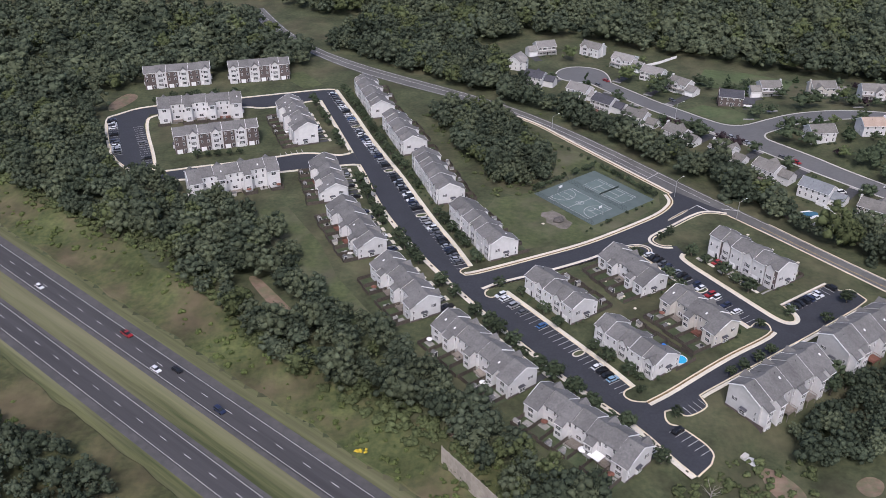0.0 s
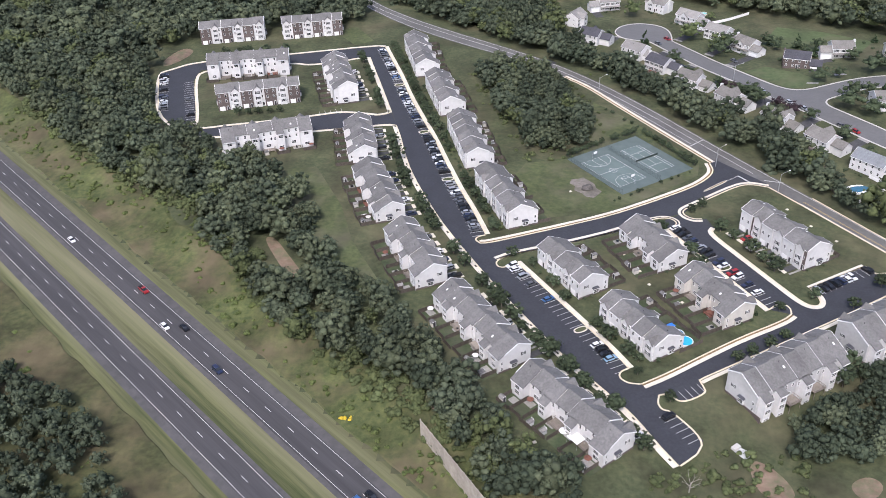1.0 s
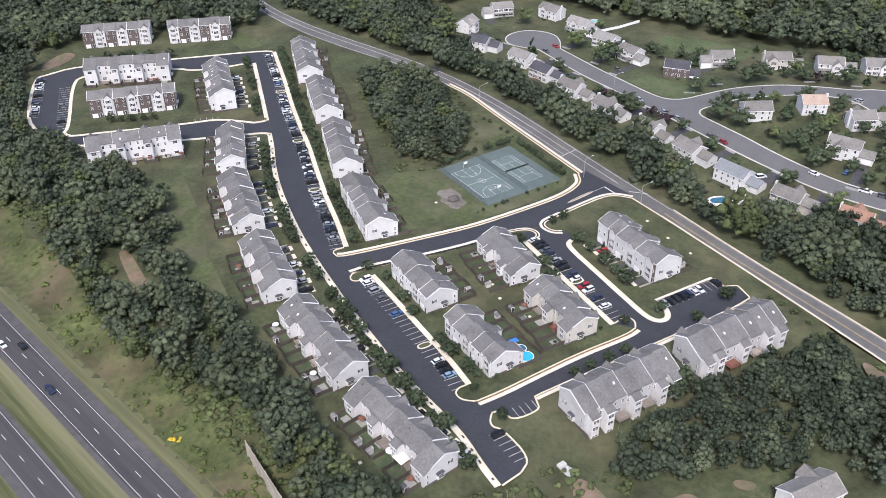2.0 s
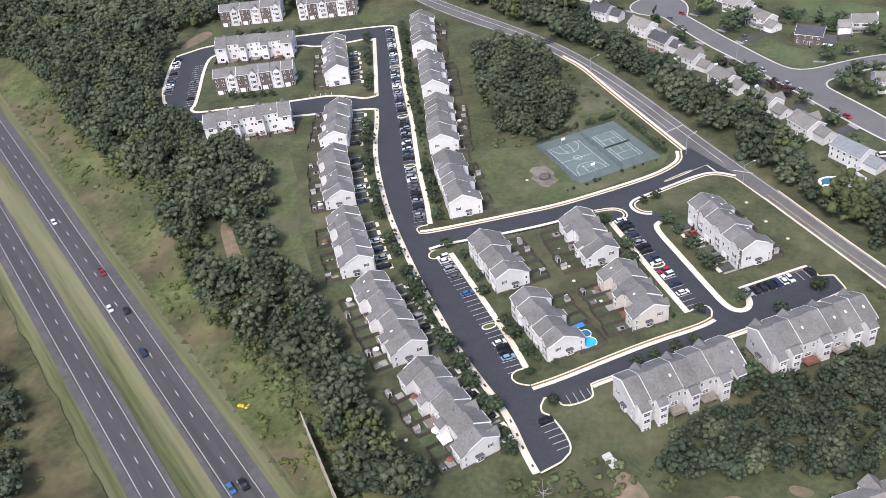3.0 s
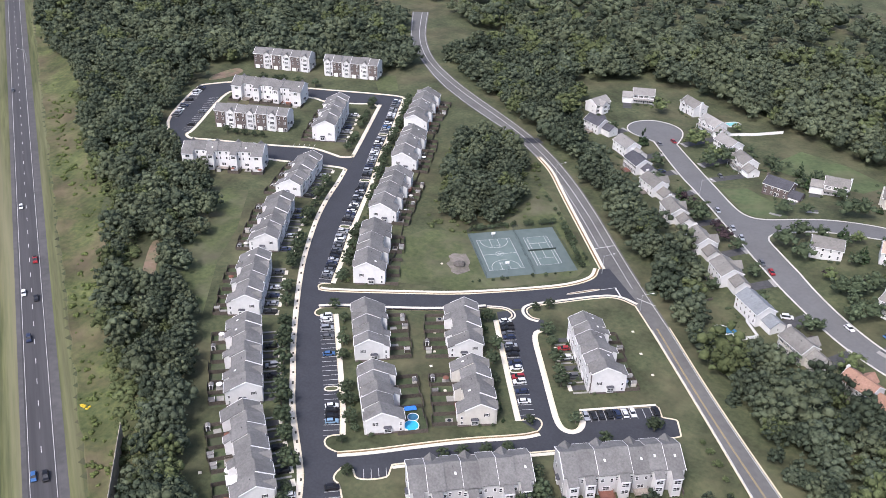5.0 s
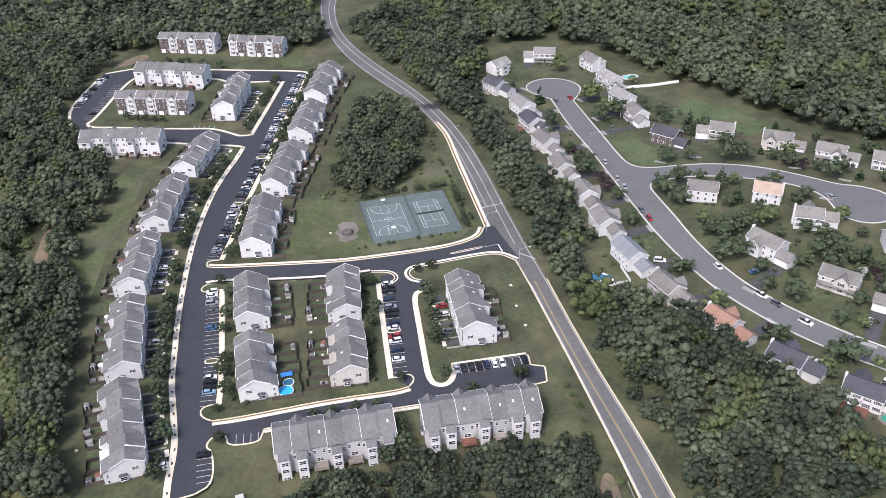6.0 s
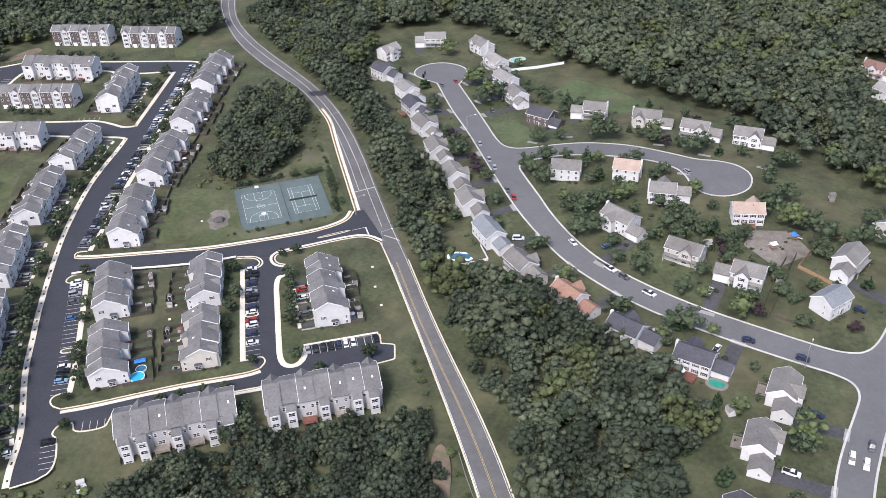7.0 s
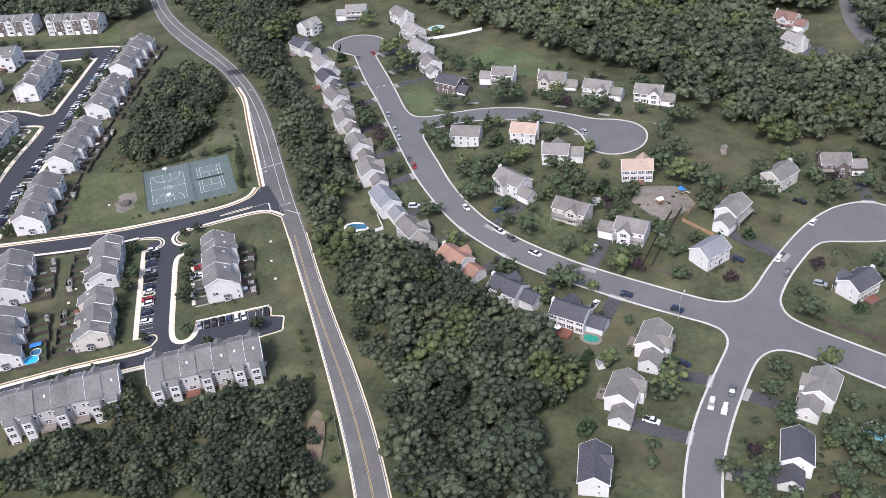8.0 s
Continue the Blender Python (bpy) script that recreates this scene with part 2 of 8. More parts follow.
# ---- mesh helpers ----
class Solid:
    """A growing list of vertices and faces that becomes one mesh."""

    def __init__(self):
        self.v, self.f, self.m = [], [], []

    def face(self, pts, k=0):
        n = len(self.v)
        self.v.extend(pts)
        self.f.append(tuple(range(n, n + len(pts))))
        self.m.append(k)

    def box(self, x0, x1, y0, y1, z0, z1, k=0, bevel=0.0):
        n, b = len(self.v), bevel
        ring = [(x0, y0), (x1, y0), (x1, y1), (x0, y1)]
        inner = [(x0 + b, y0 + b), (x1 - b, y0 + b), (x1 - b, y1 - b), (x0 + b, y1 - b)]
        levels = [(ring, z0), (ring, z1 - b), (inner, z1)] if b else [(ring, z0), (ring, z1)]
        for r, z in levels:
            self.v.extend((x, y, z) for x, y in r)
        fs = [(n + 3, n + 2, n + 1, n)]
        for i in range(len(levels) - 1):
            o = n + 4 * i
            fs += [(o + j, o + (j + 1) % 4, o + 4 + (j + 1) % 4, o + 4 + j) for j in range(4)]
        o = n + 4 * (len(levels) - 1)
        fs.append((o, o + 1, o + 2, o + 3))
        self.f.extend(fs)
        self.m.extend([k] * len(fs))

    def prism(self, poly, z0, z1, k=0):
        """An upright prism over a plan polygon (anticlockwise)."""
        n, c = len(self.v), len(poly)
        self.v.extend((p[0], p[1], z0) for p in poly)
        self.v.extend((p[0], p[1], z1) for p in poly)
        fs = [tuple(n + i for i in reversed(range(c))), tuple(n + c + i for i in range(c))]
        fs += [(n + i, n + (i + 1) % c, n + c + (i + 1) % c, n + c + i) for i in range(c)]
        self.f.extend(fs)
        self.m.extend([k] * len(fs))

    def hull(self, a, b, k=0):
        """A solid between two rings of equal count."""
        n, c = len(self.v), len(a)
        self.v.extend(a)
        self.v.extend(b)
        fs = [tuple(n + i for i in reversed(range(c))), tuple(n + c + i for i in range(c))]
        fs += [(n + i, n + (i + 1) % c, n + c + (i + 1) % c, n + c + i) for i in range(c)]
        self.f.extend(fs)
        self.m.extend([k] * len(fs))

    def tube(self, p, q, r0, r1, sides=8, k=0):
        p, q = Vector(p), Vector(q)
        w = (q - p).normalized()
        u = w.orthogonal().normalized()
        v = w.cross(u)
        ring = lambda c, r: [tuple(c + (u * math.cos(a) + v * math.sin(a)) * r) for a in (2 * math.pi * i / sides for i in range(sides))]
        self.hull(ring(p, r0), ring(q, r1), k)

    def mesh(self, name, *mats):
        me = bpy.data.meshes.new(name)
        me.from_pydata([tuple(v) for v in self.v], [], self.f)
        for m in mats:
            me.materials.append(m)
        if len(mats) > 1:
            me.polygons.foreach_set("material_index", self.m)
        me.update()
        return me


def part(name, data, material, parent, label="", at=None):
    """ONE mesh object under a thing or under a part. data: a Solid or a finished mesh."""
    mats = material if isinstance(material, tuple) else (material,)
    me = data.mesh(name, *mats) if isinstance(data, Solid) else data
    ob = new(name, me)
    ob.parent = parent
    if at:
        ob.matrix_basis = at
    if label:
        tagged(ob, label)
    return ob


def thing(name, at, label, category, group="", kind="", data=None):
    ob = new(name, data)
    ob.matrix_basis = at
    return tagged(ob, label, category, group, kind)


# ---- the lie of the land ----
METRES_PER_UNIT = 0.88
# homographies fitted through the camera at 7 s (east) and 4 s (west)
WARP_EAST = (0.812985, -0.00593621, 4.17051, 0.00864407, 0.769235, 18.7211, -7.16492e-05, -0.000157469)
WARP_WEST = (0.846961, 0.00502521, -1.76166, 0.0375686, 0.793099, 14.3776, 4.02796e-05, -0.000128611)
EYE_EAST = (244.64, 100.21, 185.89)    # the camera's place at 7 s; the hill shifts points towards it
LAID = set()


def hill(x, y):
    """The height of the low hill under the detached houses, in metres over the site."""
    return 11.5 * np.maximum(0.0, np.exp(-0.5 * (((x - 215.0) / 60.0) ** 2 + ((y - 425.0) / 55.0) ** 2)) - 0.15)


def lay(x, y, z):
    """Plan units to metres on the site, for arrays, by two blended camera-fitted warps."""
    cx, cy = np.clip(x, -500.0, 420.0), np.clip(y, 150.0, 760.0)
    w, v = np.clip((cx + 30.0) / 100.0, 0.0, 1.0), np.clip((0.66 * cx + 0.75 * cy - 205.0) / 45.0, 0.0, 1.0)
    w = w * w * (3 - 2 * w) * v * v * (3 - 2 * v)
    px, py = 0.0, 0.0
    for c, share in ((WARP_EAST, w), (WARP_WEST, 1 - w)):
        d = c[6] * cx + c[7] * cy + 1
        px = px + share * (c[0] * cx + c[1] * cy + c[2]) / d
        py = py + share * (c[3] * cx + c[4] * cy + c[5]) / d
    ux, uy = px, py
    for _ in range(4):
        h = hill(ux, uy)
        ux, uy = px + h * (EYE_EAST[0] - px) / EYE_EAST[2], py + h * (EYE_EAST[1] - py) / EYE_EAST[2]
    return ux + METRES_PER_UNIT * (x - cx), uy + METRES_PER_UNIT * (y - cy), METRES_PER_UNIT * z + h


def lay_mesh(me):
    """Lays a mesh drawn in plan units on the site."""
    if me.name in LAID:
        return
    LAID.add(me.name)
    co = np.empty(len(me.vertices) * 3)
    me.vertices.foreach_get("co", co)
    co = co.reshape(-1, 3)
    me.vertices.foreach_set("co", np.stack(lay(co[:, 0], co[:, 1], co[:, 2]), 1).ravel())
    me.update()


HX, HY, HZ = -21.7, 243.0, -5.35
NX, NY = 0.6727, 0.7399       # across the highway, towards the houses
DX, DY = -0.7399, 0.6727      # along the highway, away from the camera's start


def smooth(a, b, v):
    t = min(1.0, max(0.0, (v - a) / (b - a)))
    return t * t * (3 - 2 * t)


def across(x, y):
    return (x - HX) * NX + (y - HY) * NY


def ground_z(x, y):
    s = across(x, y)
    z = HZ * (1 - smooth(10, 34, s)) if s > 0 else HZ + 2.0 * smooth(45, 160, -s)
    q = (x - 100) * 0.545 - (y - 263) * 0.838
    if 60 < x < 215 and y < 330:
        z -= 2.6 * smooth(-1, 9, q) * smooth(60, 90, x) * (1 - smooth(185, 215, x))
    return z


def inside(poly, x, y):
    c, j = False, len(poly) - 1
    for i in range(len(poly)):
        (xi, yi), (xj, yj) = poly[i], poly[j]
        if (yi > y) != (yj > y) and x < (xj - xi) * (y - yi) / (yj - yi) + xi:
            c = not c
        j = i
    return c


def rounded(line, closed=False, times=2):
    """Chaikin's corner cutting, for kerbs and road edges."""
    for _ in range(times):
        out, n = [], len(line)
        for i in range(n if closed else n - 1):
            a, b = line[i], line[(i + 1) % n]
            out += [(0.75 * a[0] + 0.25 * b[0], 0.75 * a[1] + 0.25 * b[1]), (0.25 * a[0] + 0.75 * b[0], 0.25 * a[1] + 0.75 * b[1])]
        line = out if closed else [line[0], *out, line[-1]]
    return line


def offset(line, d, closed=False):
    """A line moved d to its left."""
    out, n = [], len(line)
    for i in range(n):
        a = line[(i - 1) % n] if closed or i else line[i]
        b = line[(i + 1) % n] if closed or i < n - 1 else line[i]
        dx, dy = b[0] - a[0], b[1] - a[1]
        k = math.hypot(dx, dy) or 1
        out.append((line[i][0] - dy / k * d, line[i][1] + dx / k * d))
    return out


def band(solid, line, d0, d1, z0, z1, closed=False, lift=None):
    """A strip with thickness along a line, between the offsets d0 and d1 to its left."""
    a, b = offset(line, d0, closed), offset(line, d1, closed)
    n = len(line)
    g = lift or (lambda x, y: 0.0)
    o = len(solid.v)
    for (px, py), (qx, qy) in zip(a, b):
        ha, hb = g(px, py), g(qx, qy)
        solid.v += [(px, py, ha + z0), (qx, qy, hb + z0), (qx, qy, hb + z1), (px, py, ha + z1)]
    for i in range(n if closed else n - 1):
        j, k = o + 4 * i, o + 4 * ((i + 1) % n)
        for u, w in ((3, 2), (2, 1), (0, 3)):
            solid.f.append((j + u, j + w, k + w, k + u))
            solid.m.append(0)


def sheet(name, poly, z, material, label, category="", thick=0.08):
    """A flat paved or planted area of its own, as a thin slab."""
    bm = bmesh.new()
    vs = [bm.verts.new((x, y, z)) for x, y in poly]
    f = bm.faces.new(vs)
    f.normal_update()
    if f.normal.z < 0:
        f.normal_flip()
    bmesh.ops.triangulate(bm, faces=[f])
    lo, hi = np.min(poly, axis=0), np.max(poly, axis=0)
    if hi[0] > 110:
        # cut into small pieces that can follow the hill
        for axis in (0, 1):
            for c in np.arange(lo[axis] + 8, hi[axis], 8):
                no = (1, 0, 0) if axis == 0 else (0, 1, 0)
                bmesh.ops.bisect_plane(bm, geom=bm.verts[:] + bm.edges[:] + bm.faces[:], plane_co=(c, c, 0), plane_no=no)
    under = bm.verts[:]
    ext = bmesh.ops.extrude_face_region(bm, geom=bm.faces[:])
    for v in ext["geom"]:
        if isinstance(v, bmesh.types.BMVert):
            v.co.z = z
    for v in under:
        v.co.z = z - thick
    bmesh.ops.recalc_face_normals(bm, faces=bm.faces)
    me = bpy.data.meshes.new(name)
    bm.to_mesh(me)
    bm.free()
    me.materials.append(material)
    ob = new(name, me)
    return tagged(ob, label, category or name, kind="structure")


# ---- ground ----
def build_ground():
    def steps(lo, hi, fine_lo, fine_hi, fine):
        xs, v, d = [], fine_lo, fine
        while v > lo:
            xs.append(v)
            d *= 1.35
            v -= d
        xs = [lo] + xs[::-1]
        v = fine_lo + fine
        while v < fine_hi:
            xs.append(v)
            v += fine
        d = fine
        while v < hi:
            xs.append(v)
            d *= 1.35
            v += d
        return xs + [hi]

    xs, ys = steps(-5200, 5200, -480, 480, 5), steps(-5200, 5200, -110, 720, 5)
    s = Solid()
    s.v = [(x, y, ground_z(x, y)) for y in ys for x in xs]
    w = len(xs)
    s.f = [(j * w + i, j * w + i + 1, (j + 1) * w + i + 1, (j + 1) * w + i) for j in range(len(ys) - 1) for i in range(w - 1)]
    me = s.mesh("ground", GRASS)
    me.polygons.foreach_set("use_smooth", [True] * len(me.polygons))
    tagged(new("ground", me), "mottled green and dry summer grass on rolling ground", "ground", kind="structure")


build_ground()


def along(s, t):
    return (HX + NX * s + DX * t, HY + NY * s + DY * t)


def highway_strip(name, s0, s1, z, material, label, t0=-1000.0, t1=1500.0, category="road"):
    n = 62
    line = [along(s0, t0 + (t1 - t0) * i / n) for i in range(n + 1)]
    s = Solid()
    band(s, line, 0, s0 - s1, HZ + z - 0.05, HZ + z)
    return tagged(new(name, s.mesh(name, material)), label, category, kind="structure")


highway_strip("highway", -8.6, 0.5, 0.06, HIGHWAY, "dark asphalt highway carriageway with two lanes")
highway_strip("highway_opposite", -30.1, -20.9, 0.06, HIGHWAY, "dark asphalt highway carriageway with two lanes beyond the median")
highway_strip("shoulder_1", 0.5, 3.6, 0.055, SHOULDER, "grey asphalt shoulder beside the highway")
highway_strip("shoulder_2", -10.2, -8.6, 0.055, SHOULDER, "narrow asphalt shoulder beside the median")
highway_strip("shoulder_3", -32.8, -30.1, 0.055, SHOULDER, "grey asphalt shoulder beside the highway")
highway_strip("shoulder_4", -20.9, -19.6, 0.055, SHOULDER, "narrow asphalt shoulder beside the median")


def ragged_verge(name, s0, s1, label):
    """A mown strip whose far edge wanders into the rough grass."""
    s, n = Solid(), 485
    for i in range(n + 1):
        t = -1000 + 1940 * i / n
        w = 1.6 * noise.noise(Vector((t * 0.06, s1, 0))) + 0.9 * noise.noise(Vector((t * 0.31, s1, 5)))
        (ax, ay), (bx, by) = along(s0, t), along(s1 + w, t)
        s.v += [(ax, ay, HZ + 0.03), (bx, by, HZ + 0.03), (bx, by, HZ - 0.3), (ax, ay, HZ - 0.3)]
    flip = 1 if s1 > s0 else -1
    for i in range(0, 4 * n, 4):
        for j in range(4):
            k = (j + 1) % 4
            s.f.append((i + j, i + 4 + j, i + 4 + k, i + k)[::flip])
            s.m.append(0)
    s.f += [(0, 1, 2, 3)[::flip], (4 * n + 3, 4 * n + 2, 4 * n + 1, 4 * n)[::flip]]
    s.m += [0, 0]
    tagged(new(name, s.mesh(name, VERGE)), label, "verge", kind="structure")


def bank(name, s0, s1, t0, t1, rows, material, label):
    """A sheet of rough grass that follows the land along the highway, with wandering edges."""
    s, n, c = Solid(), int((t1 - t0) / 4), rows
    for i in range(n + 1):
        t = t0 + (t1 - t0) * i / n
        a = s0 + 1.5 * noise.noise(Vector((t * 0.08, s0, 0)))
        b = s1 + 4.5 * noise.noise(Vector((t * 0.05, s1, 0))) + 2.0 * noise.noise(Vector((t * 0.2, s1, 3)))
        for j in range(c + 1):
            x, y = along(a + (b - a) * (j / c if j != 1 else 0.9 / abs(b - a)), t)
            s.v.append((x, y, ground_z(x, y) + (0.3 if 0 < j < c else -0.3)))
    w, flip = c + 1, 1 if s1 < s0 else -1
    s.f = [(i * w + j, i * w + w + j, i * w + w + j + 1, i * w + j + 1)[::flip] for i in range(n) for j in range(c)]
    tagged(new(name, s.mesh(name, material)), label, "grass bank", kind="structure")


bank("bank_grass", 8.3, 31.0, -400, 540, 10, SLOPE_GRASS, "rough yellow-green grass on the bank above the highway")
bank("field_grass", -37.0, -190.0, -600, 600, 24, ROUGH_GRASS, "rough olive and dry brown grass west of the highway")
ragged_verge("verge_1", 3.6, 11.4, "pale mown grass verge along the highway")
highway_strip("median", -19.6, -10.2, 0.03, VERGE, "yellow-green mown grass median of the highway", category="median")
ragged_verge("verge_2", -32.8, -41.5, "pale mown grass verge along the opposite carriageway")
for k, (off_s, nm) in enumerate(((0.0, "edge_line"), (-7.9, "edge_line"), (-29.5, "edge_line"), (-21.5, "edge_line"))):
    highway_strip(nm, off_s - 0.07, off_s + 0.07, 0.075, PAINT, "white painted highway edge line", category="road marking")
dashes = Solid()
for off_s, phase in ((-3.95, 4.0), (-25.5, 9.0)):
    for i in range(-18, 60):
        t = i * 13.0 + phase
        (ax, ay), (bx, by) = along(off_s, t), along(off_s, t + 3.4)
        band(dashes, [(ax, ay), (bx, by)], -0.1, 0.1, HZ + 0.06, HZ + 0.078)
tagged(new("lane_dashes", dashes.mesh("lane_dashes", PAINT)), "white dashed lane lines on the highway", "road marking", kind="stuff")

# ---- roads of the townhouse estate: fresh black asphalt ----
SPINE_LEFT = [(78.8, 239.1), (73.8, 246.5), (65.9, 260.5), (54.4, 274.6), (43.6, 288.0), (33.9, 303.3), (25.0, 316.8), (13.9, 335.4), (1.6, 356.9), (-7.6, 374.5),
              (-21.7, 406.3), (-28.7, 427.9), (-32.5, 442.5), (-36.8, 455.4), (-41.2, 469.0), (-50.9, 498.0), (-60.5, 526.0), (-64.5, 538.0)]
PARK_W = [(65.3, 281.8), (59.1, 292.3), (50.7, 305.0), (39.8, 321.1), (25.8, 341.7)]
PARK_N = [(12.9, 360.5), (6.0, 379.6), (-0.9, 396.0), (-10.0, 421.2), (-17.6, 443.0), (-26.6, 465.0), (-35.5, 488.0), (-43.6, 512.0), (-52.4, 535.3), (-59.1, 553.3)]
SOUTH_END = [(74.0, 269.6), (73.3, 265.5), (74.6, 262.6), (77.6, 262.0), (86.2, 250.2), (83.7, 244.3)]
ENT_NORTH = [(107.5, 422.2), (108.6, 414.9), (104.6, 407.7), (97.3, 400.3), (81.6, 389.3), (62.5, 376.9), (43.4, 367.9), (15.4, 354.4), (11.4, 353.8), (9.0, 356.5), (9.7, 358.8), (12.9, 360.5)]
ENT_SOUTH = [(25.8, 341.7), (21.5, 338.0), (19.0, 339.0), (18.8, 342.6), (24.3, 346.7), (42.2, 354.0), (65.0, 365.0), (77.2, 373.6), (83.9, 376.2), (87.6, 374.5), (88.6, 371.5), (84.8, 368.0)]
MID_LEFT = [(84.8, 368.0), (102.9, 337.8), (116.3, 316.1)]
BLOCK_S = [(116.3, 316.1), (118.6, 318.6), (121.0, 319.9), (123.2, 317.7), (123.0, 314.0), (119.4, 310.2), (103.4, 300.2), (88.6, 289.1), (77.1, 280.1), (68.8, 274.7), (64.7, 275.0), (62.2, 277.5), (62.8, 280.2), (65.3, 281.8)]
R_BLOCK = [(132.4, 329.4), (134.9, 322.2), (133.1, 318.9), (129.1, 320.1), (122.5, 330.8), (112.1, 348.2), (101.6, 365.5), (103.5, 368.4)]
R_BULB = [(99.0, 376.0), (95.6, 375.8), (92.4, 378.5), (92.0, 381.8), (96.0, 385.4), (101.3, 389.5), (114.8, 400.9), (121.5, 404.2), (129.2, 401.6)]
LOT = [(132.4, 329.4), (155.0, 344.2), (155.5, 343.9), (157.8, 339.5), (158.3, 339.3), (162.7, 340.2), (163.1, 339.8), (166.1, 333.2), (165.9, 332.7), (159.6, 327.4)]
S_KERB = [(159.6, 327.4), (140.8, 313.9), (123.6, 302.2), (93.3, 281.7), (89.6, 279.2), (87.5, 277.5), (88.3, 274.6), (89.2, 271.4), (81.1, 266.4), (78.5, 269.6), (76.5, 270.6), (74.0, 269.6)]
WB_SOUTH = [(-36.8, 455.4), (-40.6, 456.6), (-50.4, 454.3), (-78.0, 447.3), (-100.1, 444.0), (-125.6, 439.3), (-137.0, 443.0), (-146.5, 452.0), (-158.5, 466.5), (-174.6, 512.6), (-170.0, 517.0),
            (-160.2, 527.6), (-133.7, 534.3), (-110.4, 540.4), (-65.3, 553.8), (-59.1, 553.3)]
WB_INNER = [(-42.4, 471.9), (-41.9, 467.8), (-47.8, 465.2), (-51.2, 466.1), (-65.8, 468.6), (-77.4, 464.0), (-98.0, 457.2), (-117.9, 451.9), (-125.4, 449.2), (-131.2, 447.8), (-136.3, 451.7),
            (-135.5, 457.0), (-153.0, 504.0), (-153.4, 518.0), (-126.9, 524.2), (-103.8, 529.8), (-96.2, 526.7), (-78.7, 532.8), (-69.9, 538.1), (-65.0, 535.5)]

spine_poly = SPINE_LEFT + [(-66.0, 545.0), (-65.3, 553.8)] + PARK_N[::-1] + ENT_NORTH[-2:7:-1] + [(18.8, 342.6), (19.0, 339.0), (21.5, 338.0)] + PARK_W[::-1] + [(62.8, 280.2), (62.2, 277.5), (64.7, 275.0)] + SOUTH_END
sheet("estate_road", spine_poly, 0.040, NEW_ASPHALT, "fresh black asphalt estate street with parking bays", "road")
sheet("entrance_road", ENT_NORTH[:9] + [(18.8, 342.6)] + ENT_SOUTH[4:8] + [(83.9, 376.2), (92.2, 380.0)] + R_BULB[4:] + [(129.6, 404.4), (111.0, 424.6)], 0.046, NEW_ASPHALT, "fresh black asphalt entrance road of the estate", "road")
sheet("middle_street", [(82.0, 373.0)] + MID_LEFT + BLOCK_S[4:3:-1] + [(123.0, 314.0), (129.1, 320.1), (122.5, 330.8), (112.1, 348.2), (101.6, 365.5), (103.5, 368.4), (100.8, 375.8), (95.6, 375.8), (92.2, 380.0)], 0.052, NEW_ASPHALT, "fresh black asphalt street with parking bays", "road")
sheet("south_street", BLOCK_S[4:11] + [(63.5, 270.0), (74.0, 269.0)] + S_KERB[-2::-1] + LOT[-2::-1] + R_BLOCK[1:4], 0.058, NEW_ASPHALT, "fresh black asphalt street past the terraces", "road")
sheet("west_branch_road", WB_SOUTH + [(-65.0, 535.5)] + WB_INNER[-2::-1], 0.052, NEW_ASPHALT, "fresh black asphalt loop road with parking bays", "road")

# ---- kerbs, soil strips and concrete pavements ----


def kerb(line, side, walk_at=None, strip=False, width=0.55, material=None, z=0.16, label="pale concrete kerb beside the estate road", lift=None):
    """A raised kerb along a line; side: +1 lies to its left. walk_at: (from, to) of a pavement behind it; strip: a soil strip between."""
    line = rounded(line)
    s = Solid()
    d = sorted((0.0, side * width))
    band(s, line, d[0], d[1], -0.05, z, lift=lift)
    tagged(new("kerb", s.mesh("kerb", material or KERB_CONCRETE)), label, "kerb", kind="structure")
    if walk_at:
        s = Solid()
        d = sorted((side * walk_at[0], side * walk_at[1]))
        band(s, line, d[0], d[1], -0.05, z - 0.012, lift=lift)
        tagged(new("pavement", s.mesh("pavement", material or CONCRETE)), "pale concrete pavement along the estate road", "pavement", kind="structure")
    if strip:
        s = Solid()
        d = sorted((side * width, side * walk_at[0]))
        band(s, line, d[0], d[1], -0.05, z - 0.04, lift=lift)
        tagged(new("planting_strip", s.mesh("planting_strip", MULCH)), "narrow dry soil strip between kerb and pavement", "planting strip", kind="structure")


def pits(line, side, spacing, seed):
    """Dark planting pits let into a pavement."""
    rnd, s, gap = random.Random(seed), Solid(), spacing * 0.5
    for a, b in zip(line, line[1:]):
        k = math.dist(a, b)
        ux, uy = (b[0] - a[0]) / k, (b[1] - a[1]) / k
        while gap < k:
            cx, cy = a[0] + ux * gap - uy * side * 0.95, a[1] + uy * gap + ux * side * 0.95
            L, w = rnd.uniform(0.5, 0.9), 0.32
            s.prism([(cx + ux * e * L - uy * f * w, cy + uy * e * L + ux * f * w) for e, f in ((-1, -1), (1, -1), (1, 1), (-1, 1))], 0.0, 0.156)
            gap += spacing * rnd.uniform(0.7, 1.3)
        gap -= k
    tagged(new("planting_pits", s.mesh("planting_pits", PIT_SOIL)), "dark soil planting pits along the pavement", "planting pits", kind="stuff")


pits(SPINE_LEFT[:14], 1, 6.5, 1)
kerb(SPINE_LEFT[:14], 1, (0.55, 2.1))
kerb(SPINE_LEFT[14:], 1, (0.55, 2.0))
kerb(PARK_W, -1, (0.5, 2.0))
kerb(PARK_N, -1, (0.5, 2.0))
kerb(SOUTH_END, 1)
kerb([(83.7, 244.3), (78.8, 239.1)], 1)
kerb(ENT_NORTH[:9], -1, (1.25, 2.6), True)
kerb(ENT_NORTH[8:], -1)
kerb(ENT_SOUTH[:8], 1)
kerb(ENT_SOUTH[3:8], 1, (1.25, 2.6))
